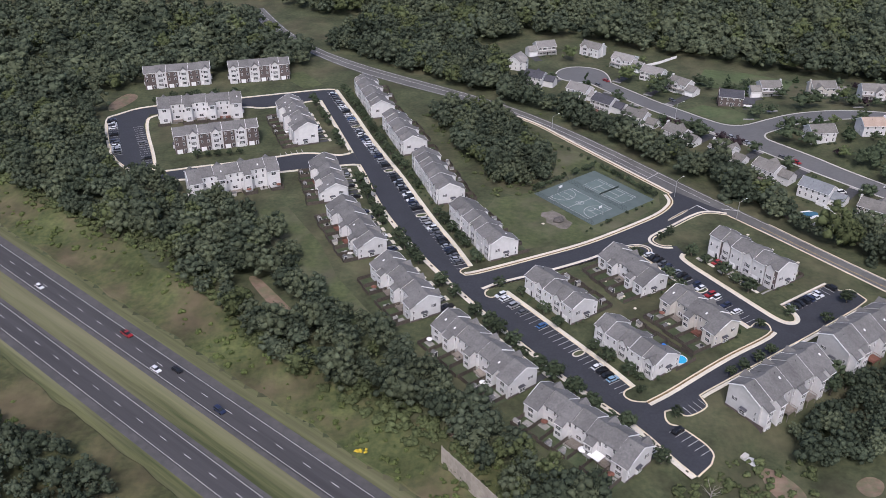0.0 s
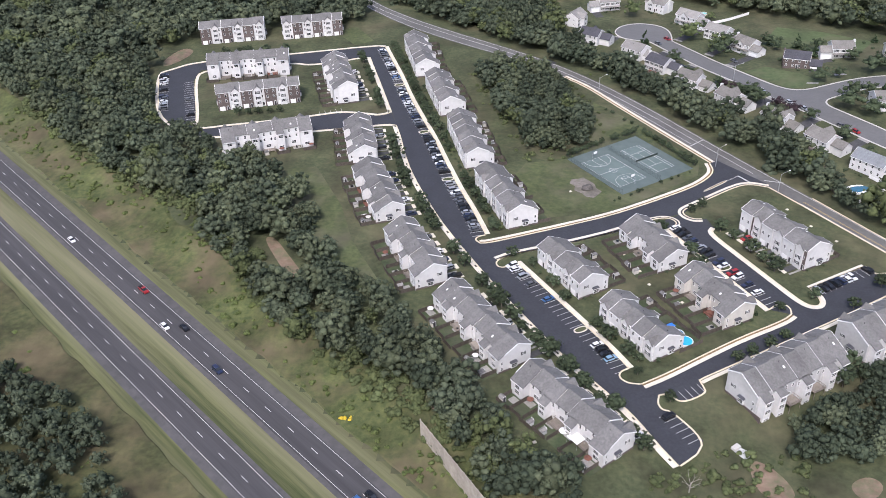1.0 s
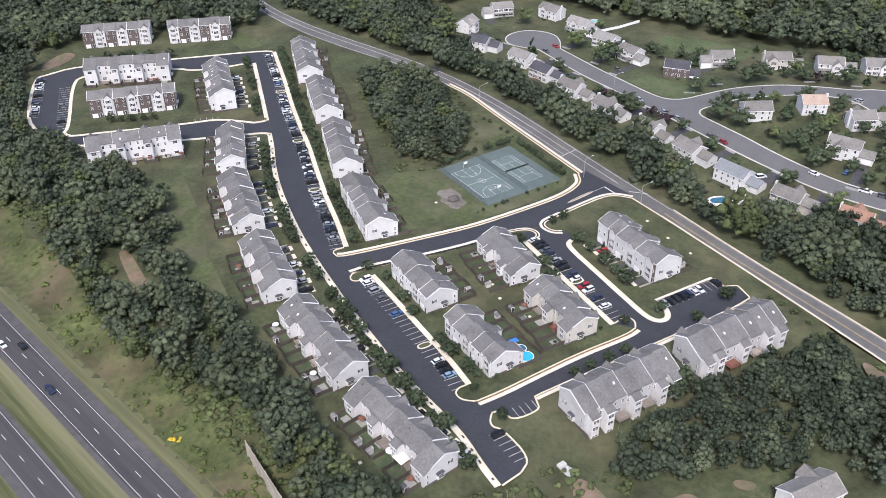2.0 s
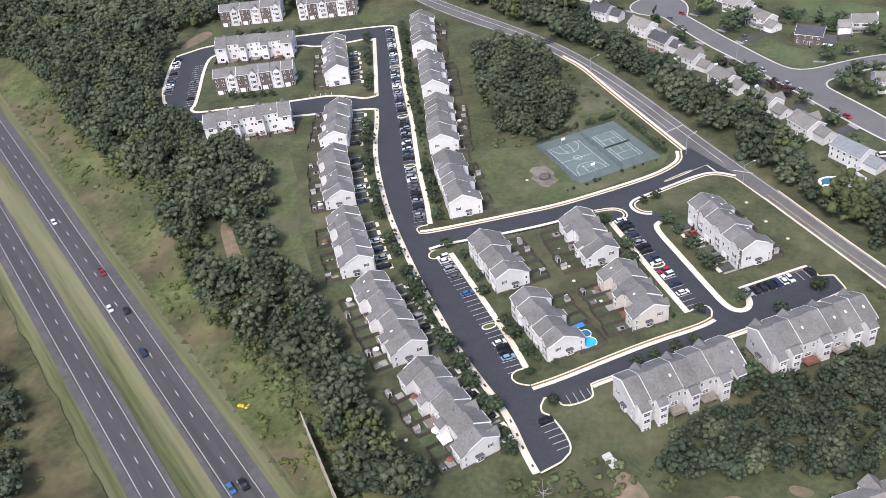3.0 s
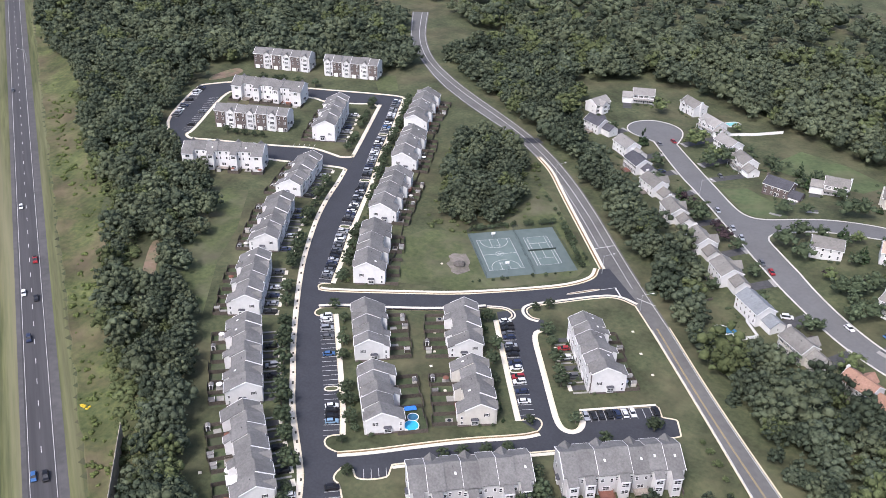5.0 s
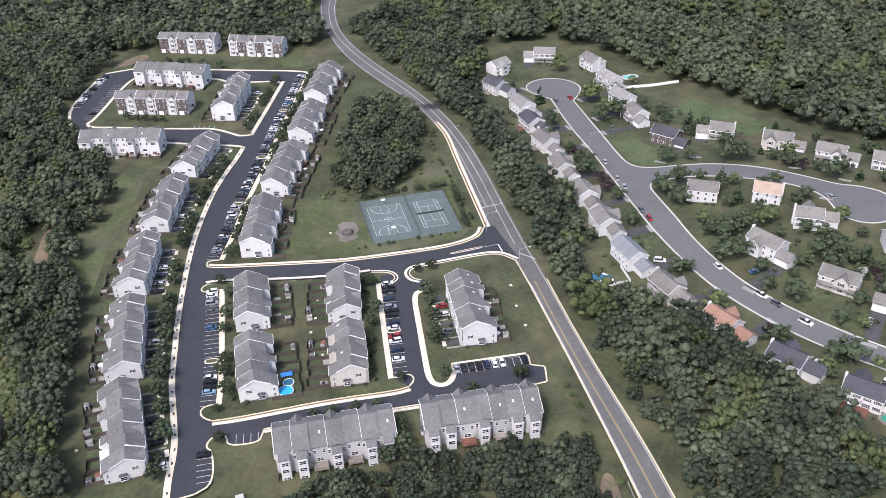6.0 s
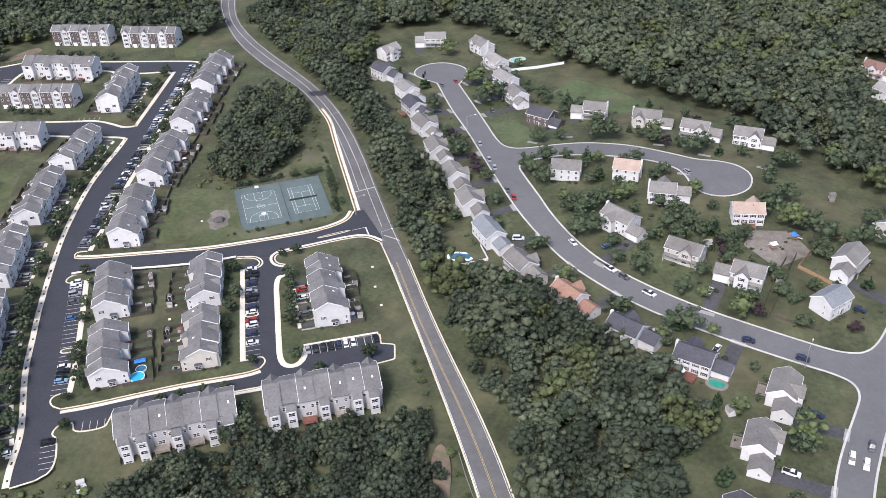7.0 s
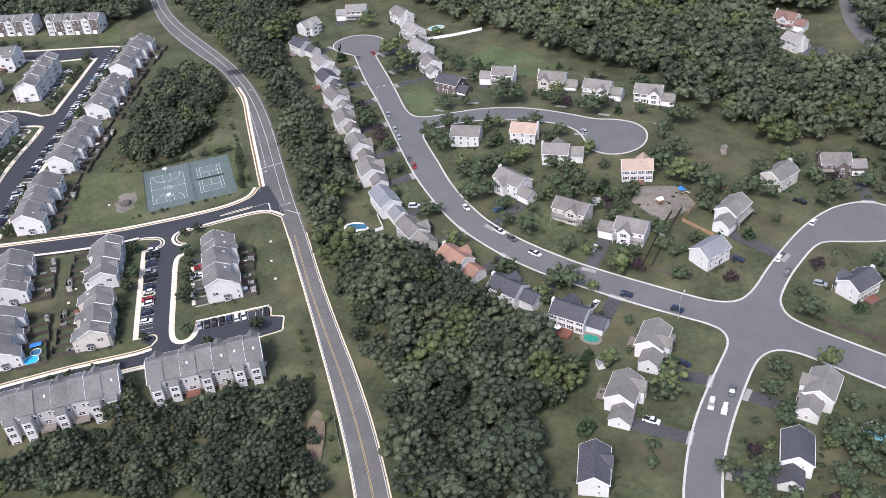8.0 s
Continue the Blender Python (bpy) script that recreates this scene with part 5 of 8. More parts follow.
ROOF_NAMES = {"g": (WARM_ROOF, "grey"), "d": (DARK_ROOF, "charcoal"), "p": (LIGHT_ROOF, "pale grey"), "b": (BLUE_ROOF, "blue-grey"), "r": (RED_ROOF, "terracotta"), "t": (TAN_ROOF, "tan"), "n": (BROWN_ROOF, "brown")}
WALL_NAMES = {"w": (SIDING, "white-sided"), "c": (CREAM_SIDING, "cream-sided"), "s": (GREY_SIDING, "grey-sided"), "k": (BRICK, "brick-fronted")}
HOUSES_WEST = [
    (48.2, 590.5, 62, 12.0, "pw", 0, -1), (57.2, 563.0, -32, 12.0, "dw", 1, 1), (80.9, 541.9, -43, 13.0, "pw", 1, 1), (92.3, 524.0, -46, 12.5, "dw", 1, 1), (106.4, 504.0, -44, 12.5, "gw", 1, 1), (122.3, 481.5, -48, 12.5, "gw", 1, 1),
    (139.4, 459.4, -46, 12.0, "gw", 1, 1), (155.1, 438.4, -48, 12.0, "gw", 1, 1), (171.6, 416.9, -43, 14.5, "bw", 1, 1), (191.3, 397.6, -40, 12.5, "gc", 1, 1), (214.9, 382.1, -33, 12.5, "rw", 1, 1), (239.6, 368.4, -23, 12.5, "dw", 1, 1),
    (264.8, 359.2, -14, 13.0, "dw", 1, 1), (294.0, 351.9, -98, 12.3, "gw", 1, 1), (290.1, 325.3, -96, 12.0, "gw", 1, 1),
]
HOUSES_NORTH = [
    (67.8, 615.0, 14, 12.8, "pw", -1, -1), (98.3, 611.4, -44, 14.0, "gw", 0, -1), (114.5, 589.5, -42, 14.0, "pw", 1, -1), (128.0, 566.9, -42, 13.5, "pw", 1, -1), (140.1, 548.9, -45, 12.0, "gw", 1, -1),
    (159.9, 528.0, -7, 13.0, "dk", 1, -1), (183.8, 540.9, 10, 11.5, "gw", -1, -1), (210.3, 538.2, 5, 13.5, "gc", 1, -1), (234.7, 531.7, -9, 13.0, "gw", 1, -1), (259.2, 530.0, -12, 13.0, "gw", 1, -1),
]
HOUSES_MID = [
    (187.0, 477.6, 14, 13.0, "gw", 0, 1), (213.0, 484.2, 6, 11.5, "tw", 0, 1), (232.0, 467.8, 6, 11.0, "gw", 1, 1), (220.2, 441.1, -28, 14.0, "gw", 1, -1), (249.7, 424.2, -17, 14.0, "gc", 0, -1), (268.1, 460.0, 6, 12.5, "tw", 0, 1),
    (274.8, 415.2, -13, 12.0, "gw", -1, -1), (304.4, 405.6, 48, 12.0, "bw", 0, -1), (308.9, 435.4, 58, 12.5, "gw", -1, -1), (323.0, 463.8, 46, 12.7, "gc", 0, -1), (342.1, 477.9, 2, 12.0, "gk", 1, -1),
]
HOUSES_SOUTH = [
    (289.0, 292.0, -82, 14.0, "dw", 0, 1), (346.6, 340.2, -104, 12.0, "gw", 1, -1), (341.8, 312.1, -90, 12.0, "dw", 1, -1), (354.5, 396.0, 50, 12.0, "dw", 0, 1), (372.0, 405.0, 40, 12.0, "gw", 0, 1),
    (310.6, 624.0, -27, 12.0, "nw", 1, -1), (328.9, 576.8, -50, 12.0, "dw", 1, 1), (316.8, 595.3, -45, 11.0, "pw", 0, 1), (166.2, 238.6, 29, 16.0, "gw", 0, 1),
]
for n, (hx, hy, hd, hl, code, wing, front) in enumerate(HOUSES_WEST + HOUSES_NORTH + HOUSES_MID + HOUSES_SOUTH):
    (rm, rn), (wm, wn) = ROOF_NAMES[code[0]], WALL_NAMES[code[1]]
    house(hx, hy, hd, hl, rm, wm, f"{wn} two-storey house with a {rn} shingle roof" + (" and garage wing" if wing else ""), wing, front, n, -2.6 if (hx, hy) == (166.2, 238.6) else 0.0)


# ---- trees ----
def crown_points(kind, rnd, n):
    """Centres and radii of the leaf clumps of a crown of unit height, standing on z = 0."""
    out = []
    if kind == "conifer":
        for i in range(9):
            z = 0.12 + 0.86 * i / 9
            r = 0.24 * (1 - z) + 0.03
            for j in range(max(1, 4 - i // 2)):
                a = rnd.random() * 6.283
                out.append((r * 0.75 * math.cos(a), r * 0.75 * math.sin(a), z + rnd.uniform(-0.03, 0.03), r * 0.62, 0.10))
    elif kind == "bush":
        for i in range(4):
            a = i * 1.6 + rnd.random()
            r = rnd.uniform(0.4, 0.65)
            out.append((0.5 * math.cos(a), 0.5 * math.sin(a), rnd.uniform(0.15, 0.45), r, r * 0.75))
        out.append((0, 0, 0.4, 0.7, 0.6))
    else:
        # clumps in turns from the top down over an uneven dome
        lobe, lean = rnd.random() * 6.283, rnd.uniform(0.1, 0.22)
        for i in range(n):
            c = 1 - 1.45 * (i + 0.5) / n
            a = i * 2.4 + rnd.uniform(-0.35, 0.35)
            k = rnd.uniform(0.82, 1.08) * (1 + lean * math.cos(2 * (a - lobe)))
            reach = 0.285 * k * math.sqrt(1 - c * c)
            r = rnd.uniform(0.075, 0.125)
            out.append((reach * math.cos(a), reach * math.sin(a), 0.56 + 0.35 * k * c, r, r * rnd.uniform(0.75, 1.1)))
        out.append((0, 0, 0.56, 0.25, 0.31))
    return out


def ico(level):
    bm = bmesh.new()
    bmesh.ops.create_icosphere(bm, subdivisions=level, radius=1)
    v = np.array([p.co[:] for p in bm.verts])
    f = np.array([[q.index for q in p.verts] for p in bm.faces])
    bm.free()
    return v, f


ICO1 = ico(1)


def crown_mesh(kind, seed, leaves, n=12, size=(0.015, 0.034)):
    """Vertices and triangles of a crown: crumpled clumps under many loose leaf sprays. Unit height."""
    rnd, rs = random.Random(seed), np.random.RandomState(seed)
    V, F, count = [], [], 0
    base, tri = ICO1
    clumps = crown_points(kind, rnd, n)
    for cx, cy, cz, r, h in clumps:
        d = 1 + rs.uniform(-0.45, 0.28, (len(base), 1))
        p = base * d * np.array([r, r, h]) * 0.88 + np.array([cx, cy, cz])
        V.append(p)
        F.append(tri + count)
        count += len(p)
    # sprays of leaves: small tilted triangles over the clumps' upper sides
    cl = np.array(clumps)
    weight = cl[:, 3] ** 2
    pick = rs.choice(len(cl), leaves, p=weight / weight.sum())
    d = rs.normal(size=(leaves, 3))
    d[:, 2] = np.abs(d[:, 2]) * 0.9 - 0.1
    d /= np.linalg.norm(d, axis=1)[:, None]
    c = cl[pick, :3] + d * cl[pick][:, [3, 3, 4]] * rs.uniform(0.75, 1.32, (leaves, 1))
    up = d + rs.normal(size=(leaves, 3)) * 0.45
    up /= np.linalg.norm(up, axis=1)[:, None]
    u = np.cross(up, rs.normal(size=(leaves, 3)))
    u /= np.linalg.norm(u, axis=1)[:, None]
    w = np.cross(up, u)
    sz = rs.uniform(*size, (leaves, 1)) * (0.7 if kind == "conifer" else 1)
    q = np.stack([c - u * sz, c + u * sz, c + w * sz * 1.7], 1).reshape(-1, 3)
    V.append(q)
    F.append(np.arange(leaves * 3).reshape(-1, 3) + count)
    return np.concatenate(V), np.concatenate(F)


def np_mesh(name, V, F, material):
    me = bpy.data.meshes.new(name)
    me.vertices.add(len(V))
    me.vertices.foreach_set("co", np.asarray(V, dtype=np.float32).ravel())
    me.loops.add(F.size)
    me.loops.foreach_set("vertex_index", np.asarray(F, dtype=np.int32).ravel())
    me.polygons.add(len(F))
    me.polygons.foreach_set("loop_start", np.arange(0, F.size, 3, dtype=np.int32))
    me.update(calc_edges=True)
    me.materials.append(material)
    return me


ROADS = [SPINE_LEFT, PARK_N, PARK_W, ENT_NORTH, ENT_SOUTH, MID_LEFT, BLOCK_S, R_BLOCK, LOT, S_KERB, WB_SOUTH, WB_INNER, COLL_LEFT_N, COLL_LEFT_S, COLL_RIGHT, E_LEFT, E_RIGHT_N, E_RIGHT_S, E_SE, CDS_TOP, FAR_STREET]
ROAD_POLYS = [spine_poly, coll_poly, east_poly, WB_SOUTH + WB_INNER[::-1]]
SEGS = np.array([(*a, *b) for line in ROADS for a, b in zip(line, line[1:])])
FOOT = [(r[0], r[1], math.cos(radians(r[2])), math.sin(radians(r[2])), r[3] / 2, 6.5) for r in TERRACES + TERRACES_EAST + TERRACES_MID + TERRACES_NORTH]
FOOT += [(126.6, 357.5, math.cos(radians(121)), math.sin(radians(121)), 17, 6.5), (113.9, 279.0, math.cos(radians(34)), math.sin(radians(34)), 19, 7), (152.7, 305.7, math.cos(radians(32)), math.sin(radians(32)), 19, 7)]
FOOT += [(r[0], r[1], math.cos(radians(r[2])), math.sin(radians(r[2])), r[3] / 2 + 3, 5) for r in HOUSES_WEST + HOUSES_NORTH + HOUSES_MID + HOUSES_SOUTH]
FOOT = np.array(FOOT)


def clear_of(x, y, road_gap, house_gap):
    """Whether a tree of that room can stand at x, y."""
    dx, dy = SEGS[:, 2] - SEGS[:, 0], SEGS[:, 3] - SEGS[:, 1]
    t = np.clip(((x - SEGS[:, 0]) * dx + (y - SEGS[:, 1]) * dy) / (dx * dx + dy * dy), 0, 1)
    if np.min(np.hypot(SEGS[:, 0] + t * dx - x, SEGS[:, 1] + t * dy - y)) < road_gap:
        return False
    px, py = x - FOOT[:, 0], y - FOOT[:, 1]
    a, b = np.abs(px * FOOT[:, 2] + py * FOOT[:, 3]) - FOOT[:, 4], np.abs(-px * FOOT[:, 3] + py * FOOT[:, 2]) - FOOT[:, 5]
    if np.min(np.maximum(a, b)) < house_gap:
        return False
    if -41 < across(x, y) < 9 + road_gap * 0.3:
        return False
    return not any(inside(p, x, y) for p in ROAD_POLYS)


CROWNS = [crown_mesh("broad", 100 + i, 370, 19, (0.013, 0.031)) for i in range(7)]
FAR_CROWNS = [crown_mesh("broad", 200 + i, 160, 9, (0.018, 0.042)) for i in range(5)]
BUSHES = [crown_mesh("bush", 400 + i, 50, size=(0.07, 0.15)) for i in range(5)]
DISTANT_CROWNS = [crown_mesh("broad", 500 + i, 70, 6, (0.030, 0.06)) for i in range(4)]
CONIFERS = [crown_mesh("conifer", 300 + i, 160) for i in range(3)]


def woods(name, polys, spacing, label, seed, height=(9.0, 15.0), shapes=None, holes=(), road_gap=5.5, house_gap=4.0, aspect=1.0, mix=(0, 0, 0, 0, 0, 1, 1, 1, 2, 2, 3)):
    """A stretch of woodland as one mesh: trees on a jittered grid inside the polygons."""
    rnd, rs = random.Random(seed), np.random.RandomState(seed)
    V, F, K, n = [], [], [], 0
    shapes = shapes or CROWNS
    for poly in polys:
        xs, ys = [p[0] for p in poly], [p[1] for p in poly]
        y = min(ys)
        while y < max(ys):
            x = min(xs)
            while x < max(xs):
                px, py = x + rnd.uniform(-0.45, 0.45) * spacing, y + rnd.uniform(-0.45, 0.45) * spacing
                if inside(poly, px, py) and not any(inside(h, px, py) for h in holes) and clear_of(px, py, road_gap, house_gap):
                    h = rnd.uniform(*height) * rnd.uniform(0.8, 1.12) * (0.9 + 0.45 * noise.noise(Vector((px * 0.05, py * 0.05, seed))))
                    a, (cv, cf) = rnd.random() * 6.283, rnd.choice(shapes)
                    wdt = h * rnd.uniform(0.85, 1.25) * aspect
                    R = np.array([[math.cos(a) * wdt, math.sin(a) * wdt, 0], [-math.sin(a) * wdt, math.cos(a) * wdt, 0], [0, 0, h]])
                    V.append(cv @ R + np.array([px, py, ground_z(px, py) - 0.12 * h]))
                    F.append(cf + n)
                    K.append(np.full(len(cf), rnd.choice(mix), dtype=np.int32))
                    n += len(cv)
                x += spacing
            y += spacing
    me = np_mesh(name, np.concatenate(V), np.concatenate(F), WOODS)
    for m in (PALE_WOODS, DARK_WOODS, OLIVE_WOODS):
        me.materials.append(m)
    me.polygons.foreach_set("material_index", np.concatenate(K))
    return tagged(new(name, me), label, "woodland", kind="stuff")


SOIL_CLEARING = [(-75.5, 354.5), (-70, 357), (-62.5, 347.5), (-48, 326), (-46, 318.5), (-56.5, 324), (-66, 337.5)]
F1A = [(-262, 500), (-233, 476), (-208, 450), (-183, 426), (-167, 411), (-141, 395), (-107, 370), (-89, 344), (-68, 318), (-46, 294), (-18, 275), (5, 261), (18, 240), (32, 222), (54, 205), (54, 226), (45, 229), (32, 243), (20, 259),
       (8, 283), (-13.5, 305), (-24, 320), (-41, 337), (-55, 359), (-67, 390), (-82, 406), (-94, 416), (-106, 426), (-126, 435), (-151, 453.5), (-166, 477), (-180, 508), (-181, 520), (-300, 520)]
F1B = [(-300, 520), (-181, 520), (-177, 530), (-171, 541), (-174, 556), (-168, 572), (-84, 583), (-74, 632), (-150, 700), (-420, 700), (-420, 620)]
F3 = [(29.8, 424.4), (14, 463.3), (-2.4, 516.5), (14, 530), (38, 506), (54, 470), (56, 450), (50, 432)]
F4 = [(-73, 629), (-26, 587), (27, 547), (85.5, 478), (123.8, 427), (156, 385), (191, 338), (219, 306), (243, 267), (285, 200), (300, 200), (285, 270), (268, 293), (268, 312), (274, 328), (273.8, 344), (262, 345), (251, 351), (240, 359), (222, 372),
      (194, 383), (172, 385), (160, 395), (146, 418), (146, 434), (124, 459), (88, 500), (52, 548), (40, 575), (30, 615), (14.4, 630), (-40, 680)]
F5 = [(14.4, 622), (45, 640), (71.2, 650), (110.6, 632), (120, 616), (134.1, 610), (159.8, 600), (195, 580), (211.8, 568.7), (240.8, 556), (266.7, 549), (268, 525), (286, 521), (312, 503), (318, 489), (333, 497.8), (352, 500), (380, 492), (420, 480), (440, 690), (300, 720), (-120, 720), (-100, 700), (-60, 690)]
F7 = [(113, 244), (112, 257), (121, 266), (139.5, 279), (150.5, 287), (178.5, 305), (188, 307), (196, 298), (212, 272), (228, 243), (200, 238), (187, 247), (176, 254), (160, 250), (148, 251), (135, 246), (122, 244)]
EAST_GLADES = [[(270, 520), (306, 508), (300, 478), (276, 470), (266, 490)], [(300, 640), (330, 640), (362, 590), (335, 560), (305, 600)]]
woods("west_woods", [F1A], 6.7, "dense green broadleaf woodland between highway and terraces", 1, (10, 17), holes=[SOIL_CLEARING, [(x - 1.5, y - 4.0) for x, y in SOIL_CLEARING]], road_gap=3.6)
woods("north_west_woods", [F1B], 8.3, "wide broadleaf woodland north-west of the terraces", 8, (13, 19), holes=[[(-172, 518), (-182, 528), (-180, 542), (-173, 552), (-163, 546)]], aspect=1.15, shapes=FAR_CROWNS + CROWNS[:1])
woods("grove", [F3], 6.0, "dense grove of broadleaf trees north of the sports court", 2, (10, 16))
# extra dark leaves: shade along this road put into the leaf colour
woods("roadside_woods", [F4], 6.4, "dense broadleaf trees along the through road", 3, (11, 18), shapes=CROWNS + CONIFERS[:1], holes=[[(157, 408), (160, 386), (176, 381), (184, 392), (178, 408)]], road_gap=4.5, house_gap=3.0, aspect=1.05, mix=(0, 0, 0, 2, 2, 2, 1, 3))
# mostly pale leaves: sunlight on the far woods put into their colour
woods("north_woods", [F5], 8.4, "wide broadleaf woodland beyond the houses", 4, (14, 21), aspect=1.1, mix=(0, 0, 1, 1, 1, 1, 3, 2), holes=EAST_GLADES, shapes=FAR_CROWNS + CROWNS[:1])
# mostly dark leaves: foreground shade put into the leaf colour
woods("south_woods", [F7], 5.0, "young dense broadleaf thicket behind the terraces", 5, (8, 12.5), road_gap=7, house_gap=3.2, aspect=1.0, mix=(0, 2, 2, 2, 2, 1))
woods("far_woods", [[(-420, 720), (440, 720), (440, 480), (600, 470), (650, 850), (-500, 850)]], 15.0, "distant broadleaf woodland", 6, (15, 20), shapes=DISTANT_CROWNS, aspect=1.3)
W_WEST = [[(-178, 284), (-150, 282), (-128, 270), (-105, 252), (-84, 230), (-70, 205), (-60, 185), (-100, 150), (-210, 200)], [(-440, 570), (-385, 527), (-322, 470), (-330, 430), (-430, 480)]]
woods("far_highway_woods", W_WEST[1:], 8.5, "broadleaf trees west of the highway", 17, (7, 12), shapes=FAR_CROWNS)
# dark share raised, painting shade into these trees' leaves
woods("highway_woods", W_WEST[:1], 5.9, "broadleaf trees west of the highway", 7, (8, 13), shapes=FAR_CROWNS, aspect=1.0, mix=(0, 0, 2, 2, 2))


def scrub(name, poly, count, size, label, seed, material=SCRUB, far=2.0):
    """Low bushes as one mesh."""
    rnd = random.Random(seed)
    xs, ys = [p[0] for p in poly], [p[1] for p in poly]
    V, F, n = [], [], 0
    while count:
        x, y = rnd.uniform(min(xs), max(xs)), rnd.uniform(min(ys), max(ys))
        count -= 1
        if not inside(poly, x, y) or not clear_of(x, y, far, 1.0):
            continue
        r = rnd.uniform(*size)
        a, (cv, cf) = rnd.random() * 6.283, rnd.choice(BUSHES)
        R = np.array([[math.cos(a) * r, math.sin(a) * r, 0], [-math.sin(a) * r, math.cos(a) * r, 0], [0, 0, r]])
        V.append(cv @ R + np.array([x, y, ground_z(x, y) + (0.3 if 5 < across(x, y) < 33 else 0)]))
        F.append(cf + n)
        n += len(cv)
    return tagged(new(name, np_mesh(name, np.concatenate(V), np.concatenate(F), material)), label, "shrubs", kind="stuff")


SLOPE = [(-300, 500), (-245, 455), (-150, 365), (-60, 290), (10, 228), (40, 200), (30, 240), (0, 270), (-60, 320), (-128, 375), (-205, 440), (-245, 480)]
scrub("slope_scrub", [(-235, 474), (-167, 409), (-142, 392), (-107, 368), (-88, 343), (-68, 316), (-45, 294), (-1, 252), (28, 222), (22, 214), (-9, 244), (-54, 286), (-78, 308), (-98, 335), (-115, 358), (-151, 382), (-176, 398), (-245, 462)], 3600, (0.5, 1.7), "low yellow-green scrub on the slope below the woodland", 11, SCRUB)
scrub("slope_tufts", SLOPE, 260, (0.5, 1.1), "scattered low bushes on the grass bank", 21, SCRUB)
scrub("slope_bushes", [(-228, 484), (-160, 419), (-134, 403), (-99, 379), (-81, 353), (-60, 326), (-39, 303), (-13, 281), (7, 262), (33, 232), (28, 222), (-1, 252), (-45, 294), (-68, 316), (-88, 343), (-107, 368), (-142, 392), (-167, 409), (-235, 474)], 12000, (0.9, 2.6), "green bushes along the edge of the woodland", 16, OLIVE_WOODS)
scrub("median_scrub", [(-330, 300), (-150, 170), (-60, 90), (0, 120), (-40, 190), (-280, 430), (-400, 480)], 1500, (0.5, 1.6), "low scrub west of the highway", 12)
scrub("road_scrub", [(35, 540), (95, 470), (130, 425), (180, 360), (170, 372), (120, 440), (80, 492), (40, 534)], 260, (0.4, 1.1), "rough grass and low bushes beside the through road", 13, far=1.2)
scrub("grove_scrub", [(36, 416), (24, 424), (8, 462), (-10, 520), (10, 538), (44, 512), (62, 470), (62, 440)], 420, (0.7, 1.7), "low bushes round the edge of the grove", 18, OLIVE_WOODS)
scrub("south_brush", [(70, 236), (94, 250), (116, 250), (116, 215), (70, 200)], 190, (0.7, 2.2), "low brush at the end of the estate street", 19, OLIVE_WOODS)
scrub("goldenrod", [(-24, 258), (-21, 261), (-19, 257), (-22, 254)], 14, (0.5, 0.9), "clump of yellow flowering goldenrod on the slope", 14, YELLOW_BLOOM)


# single trees: trunk, limbs and crown
def tree_model(kind, i, material):
    rnd = random.Random(i * 13 + 5)
    ob = thing("tree", pose(0, 0, -500), "green broadleaf tree", "tree")
    s = Solid()
    top = 0.6 if kind == "broad" else 0.9
    s.tube((0, 0, -0.05), (0.01, 0, top * 0.6), 0.028, 0.018, 7)
    s.tube((0.01, 0, top * 0.6), (0, 0.01, top), 0.018, 0.006, 6)
    if kind == "broad":
        for j in range(5):
            a = j * 1.3 + rnd.random()
            s.tube((0, 0, 0.22 + 0.05 * j), (0.22 * math.cos(a), 0.22 * math.sin(a), 0.5 + 0.05 * j), 0.012, 0.004, 5)
    part("trunk", s, BARK, ob)
    v, f = (CROWNS[i % 7] if kind == "broad" else CONIFERS[i % 3])
    part("crown", np_mesh("crown", v, f, material), None, ob)
    return ob


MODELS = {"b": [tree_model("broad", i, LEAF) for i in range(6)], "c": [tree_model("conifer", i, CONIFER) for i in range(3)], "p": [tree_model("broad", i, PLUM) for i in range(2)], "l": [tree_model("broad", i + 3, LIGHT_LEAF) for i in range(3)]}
TREE_LABELS = {"b": ("green broadleaf tree on grass", "tree"), "c": ("dark green conifer on grass", "conifer"), "p": ("dark purple-leaved plum tree on grass", "tree"), "l": ("light yellow-green broadleaf tree on grass", "tree")}


SINGLES, REST = [0], {"b": [], "c": [], "p": [], "l": []}


def tree(x, y, h, kind="b", spread=1.0, label=""):
    rnd = random.Random(int(x * 31 + y * 17))
    SINGLES[0] += 1
    if SINGLES[0] > 180:
        REST[kind].append((x, y, h, spread, rnd.random() * 6.28, rnd.randrange(3)))
        return
    m = rnd.choice(MODELS[kind])
    t = copy_thing(m, Matrix.Translation((x, y, ground_z(x, y))) @ Matrix.Rotation(rnd.random() * 6.28, 4, "Z"))
    t.scale = (h * spread, h * spread, h)
    tagged(t, label or TREE_LABELS[kind][0], TREE_LABELS[kind][1], "single trees")


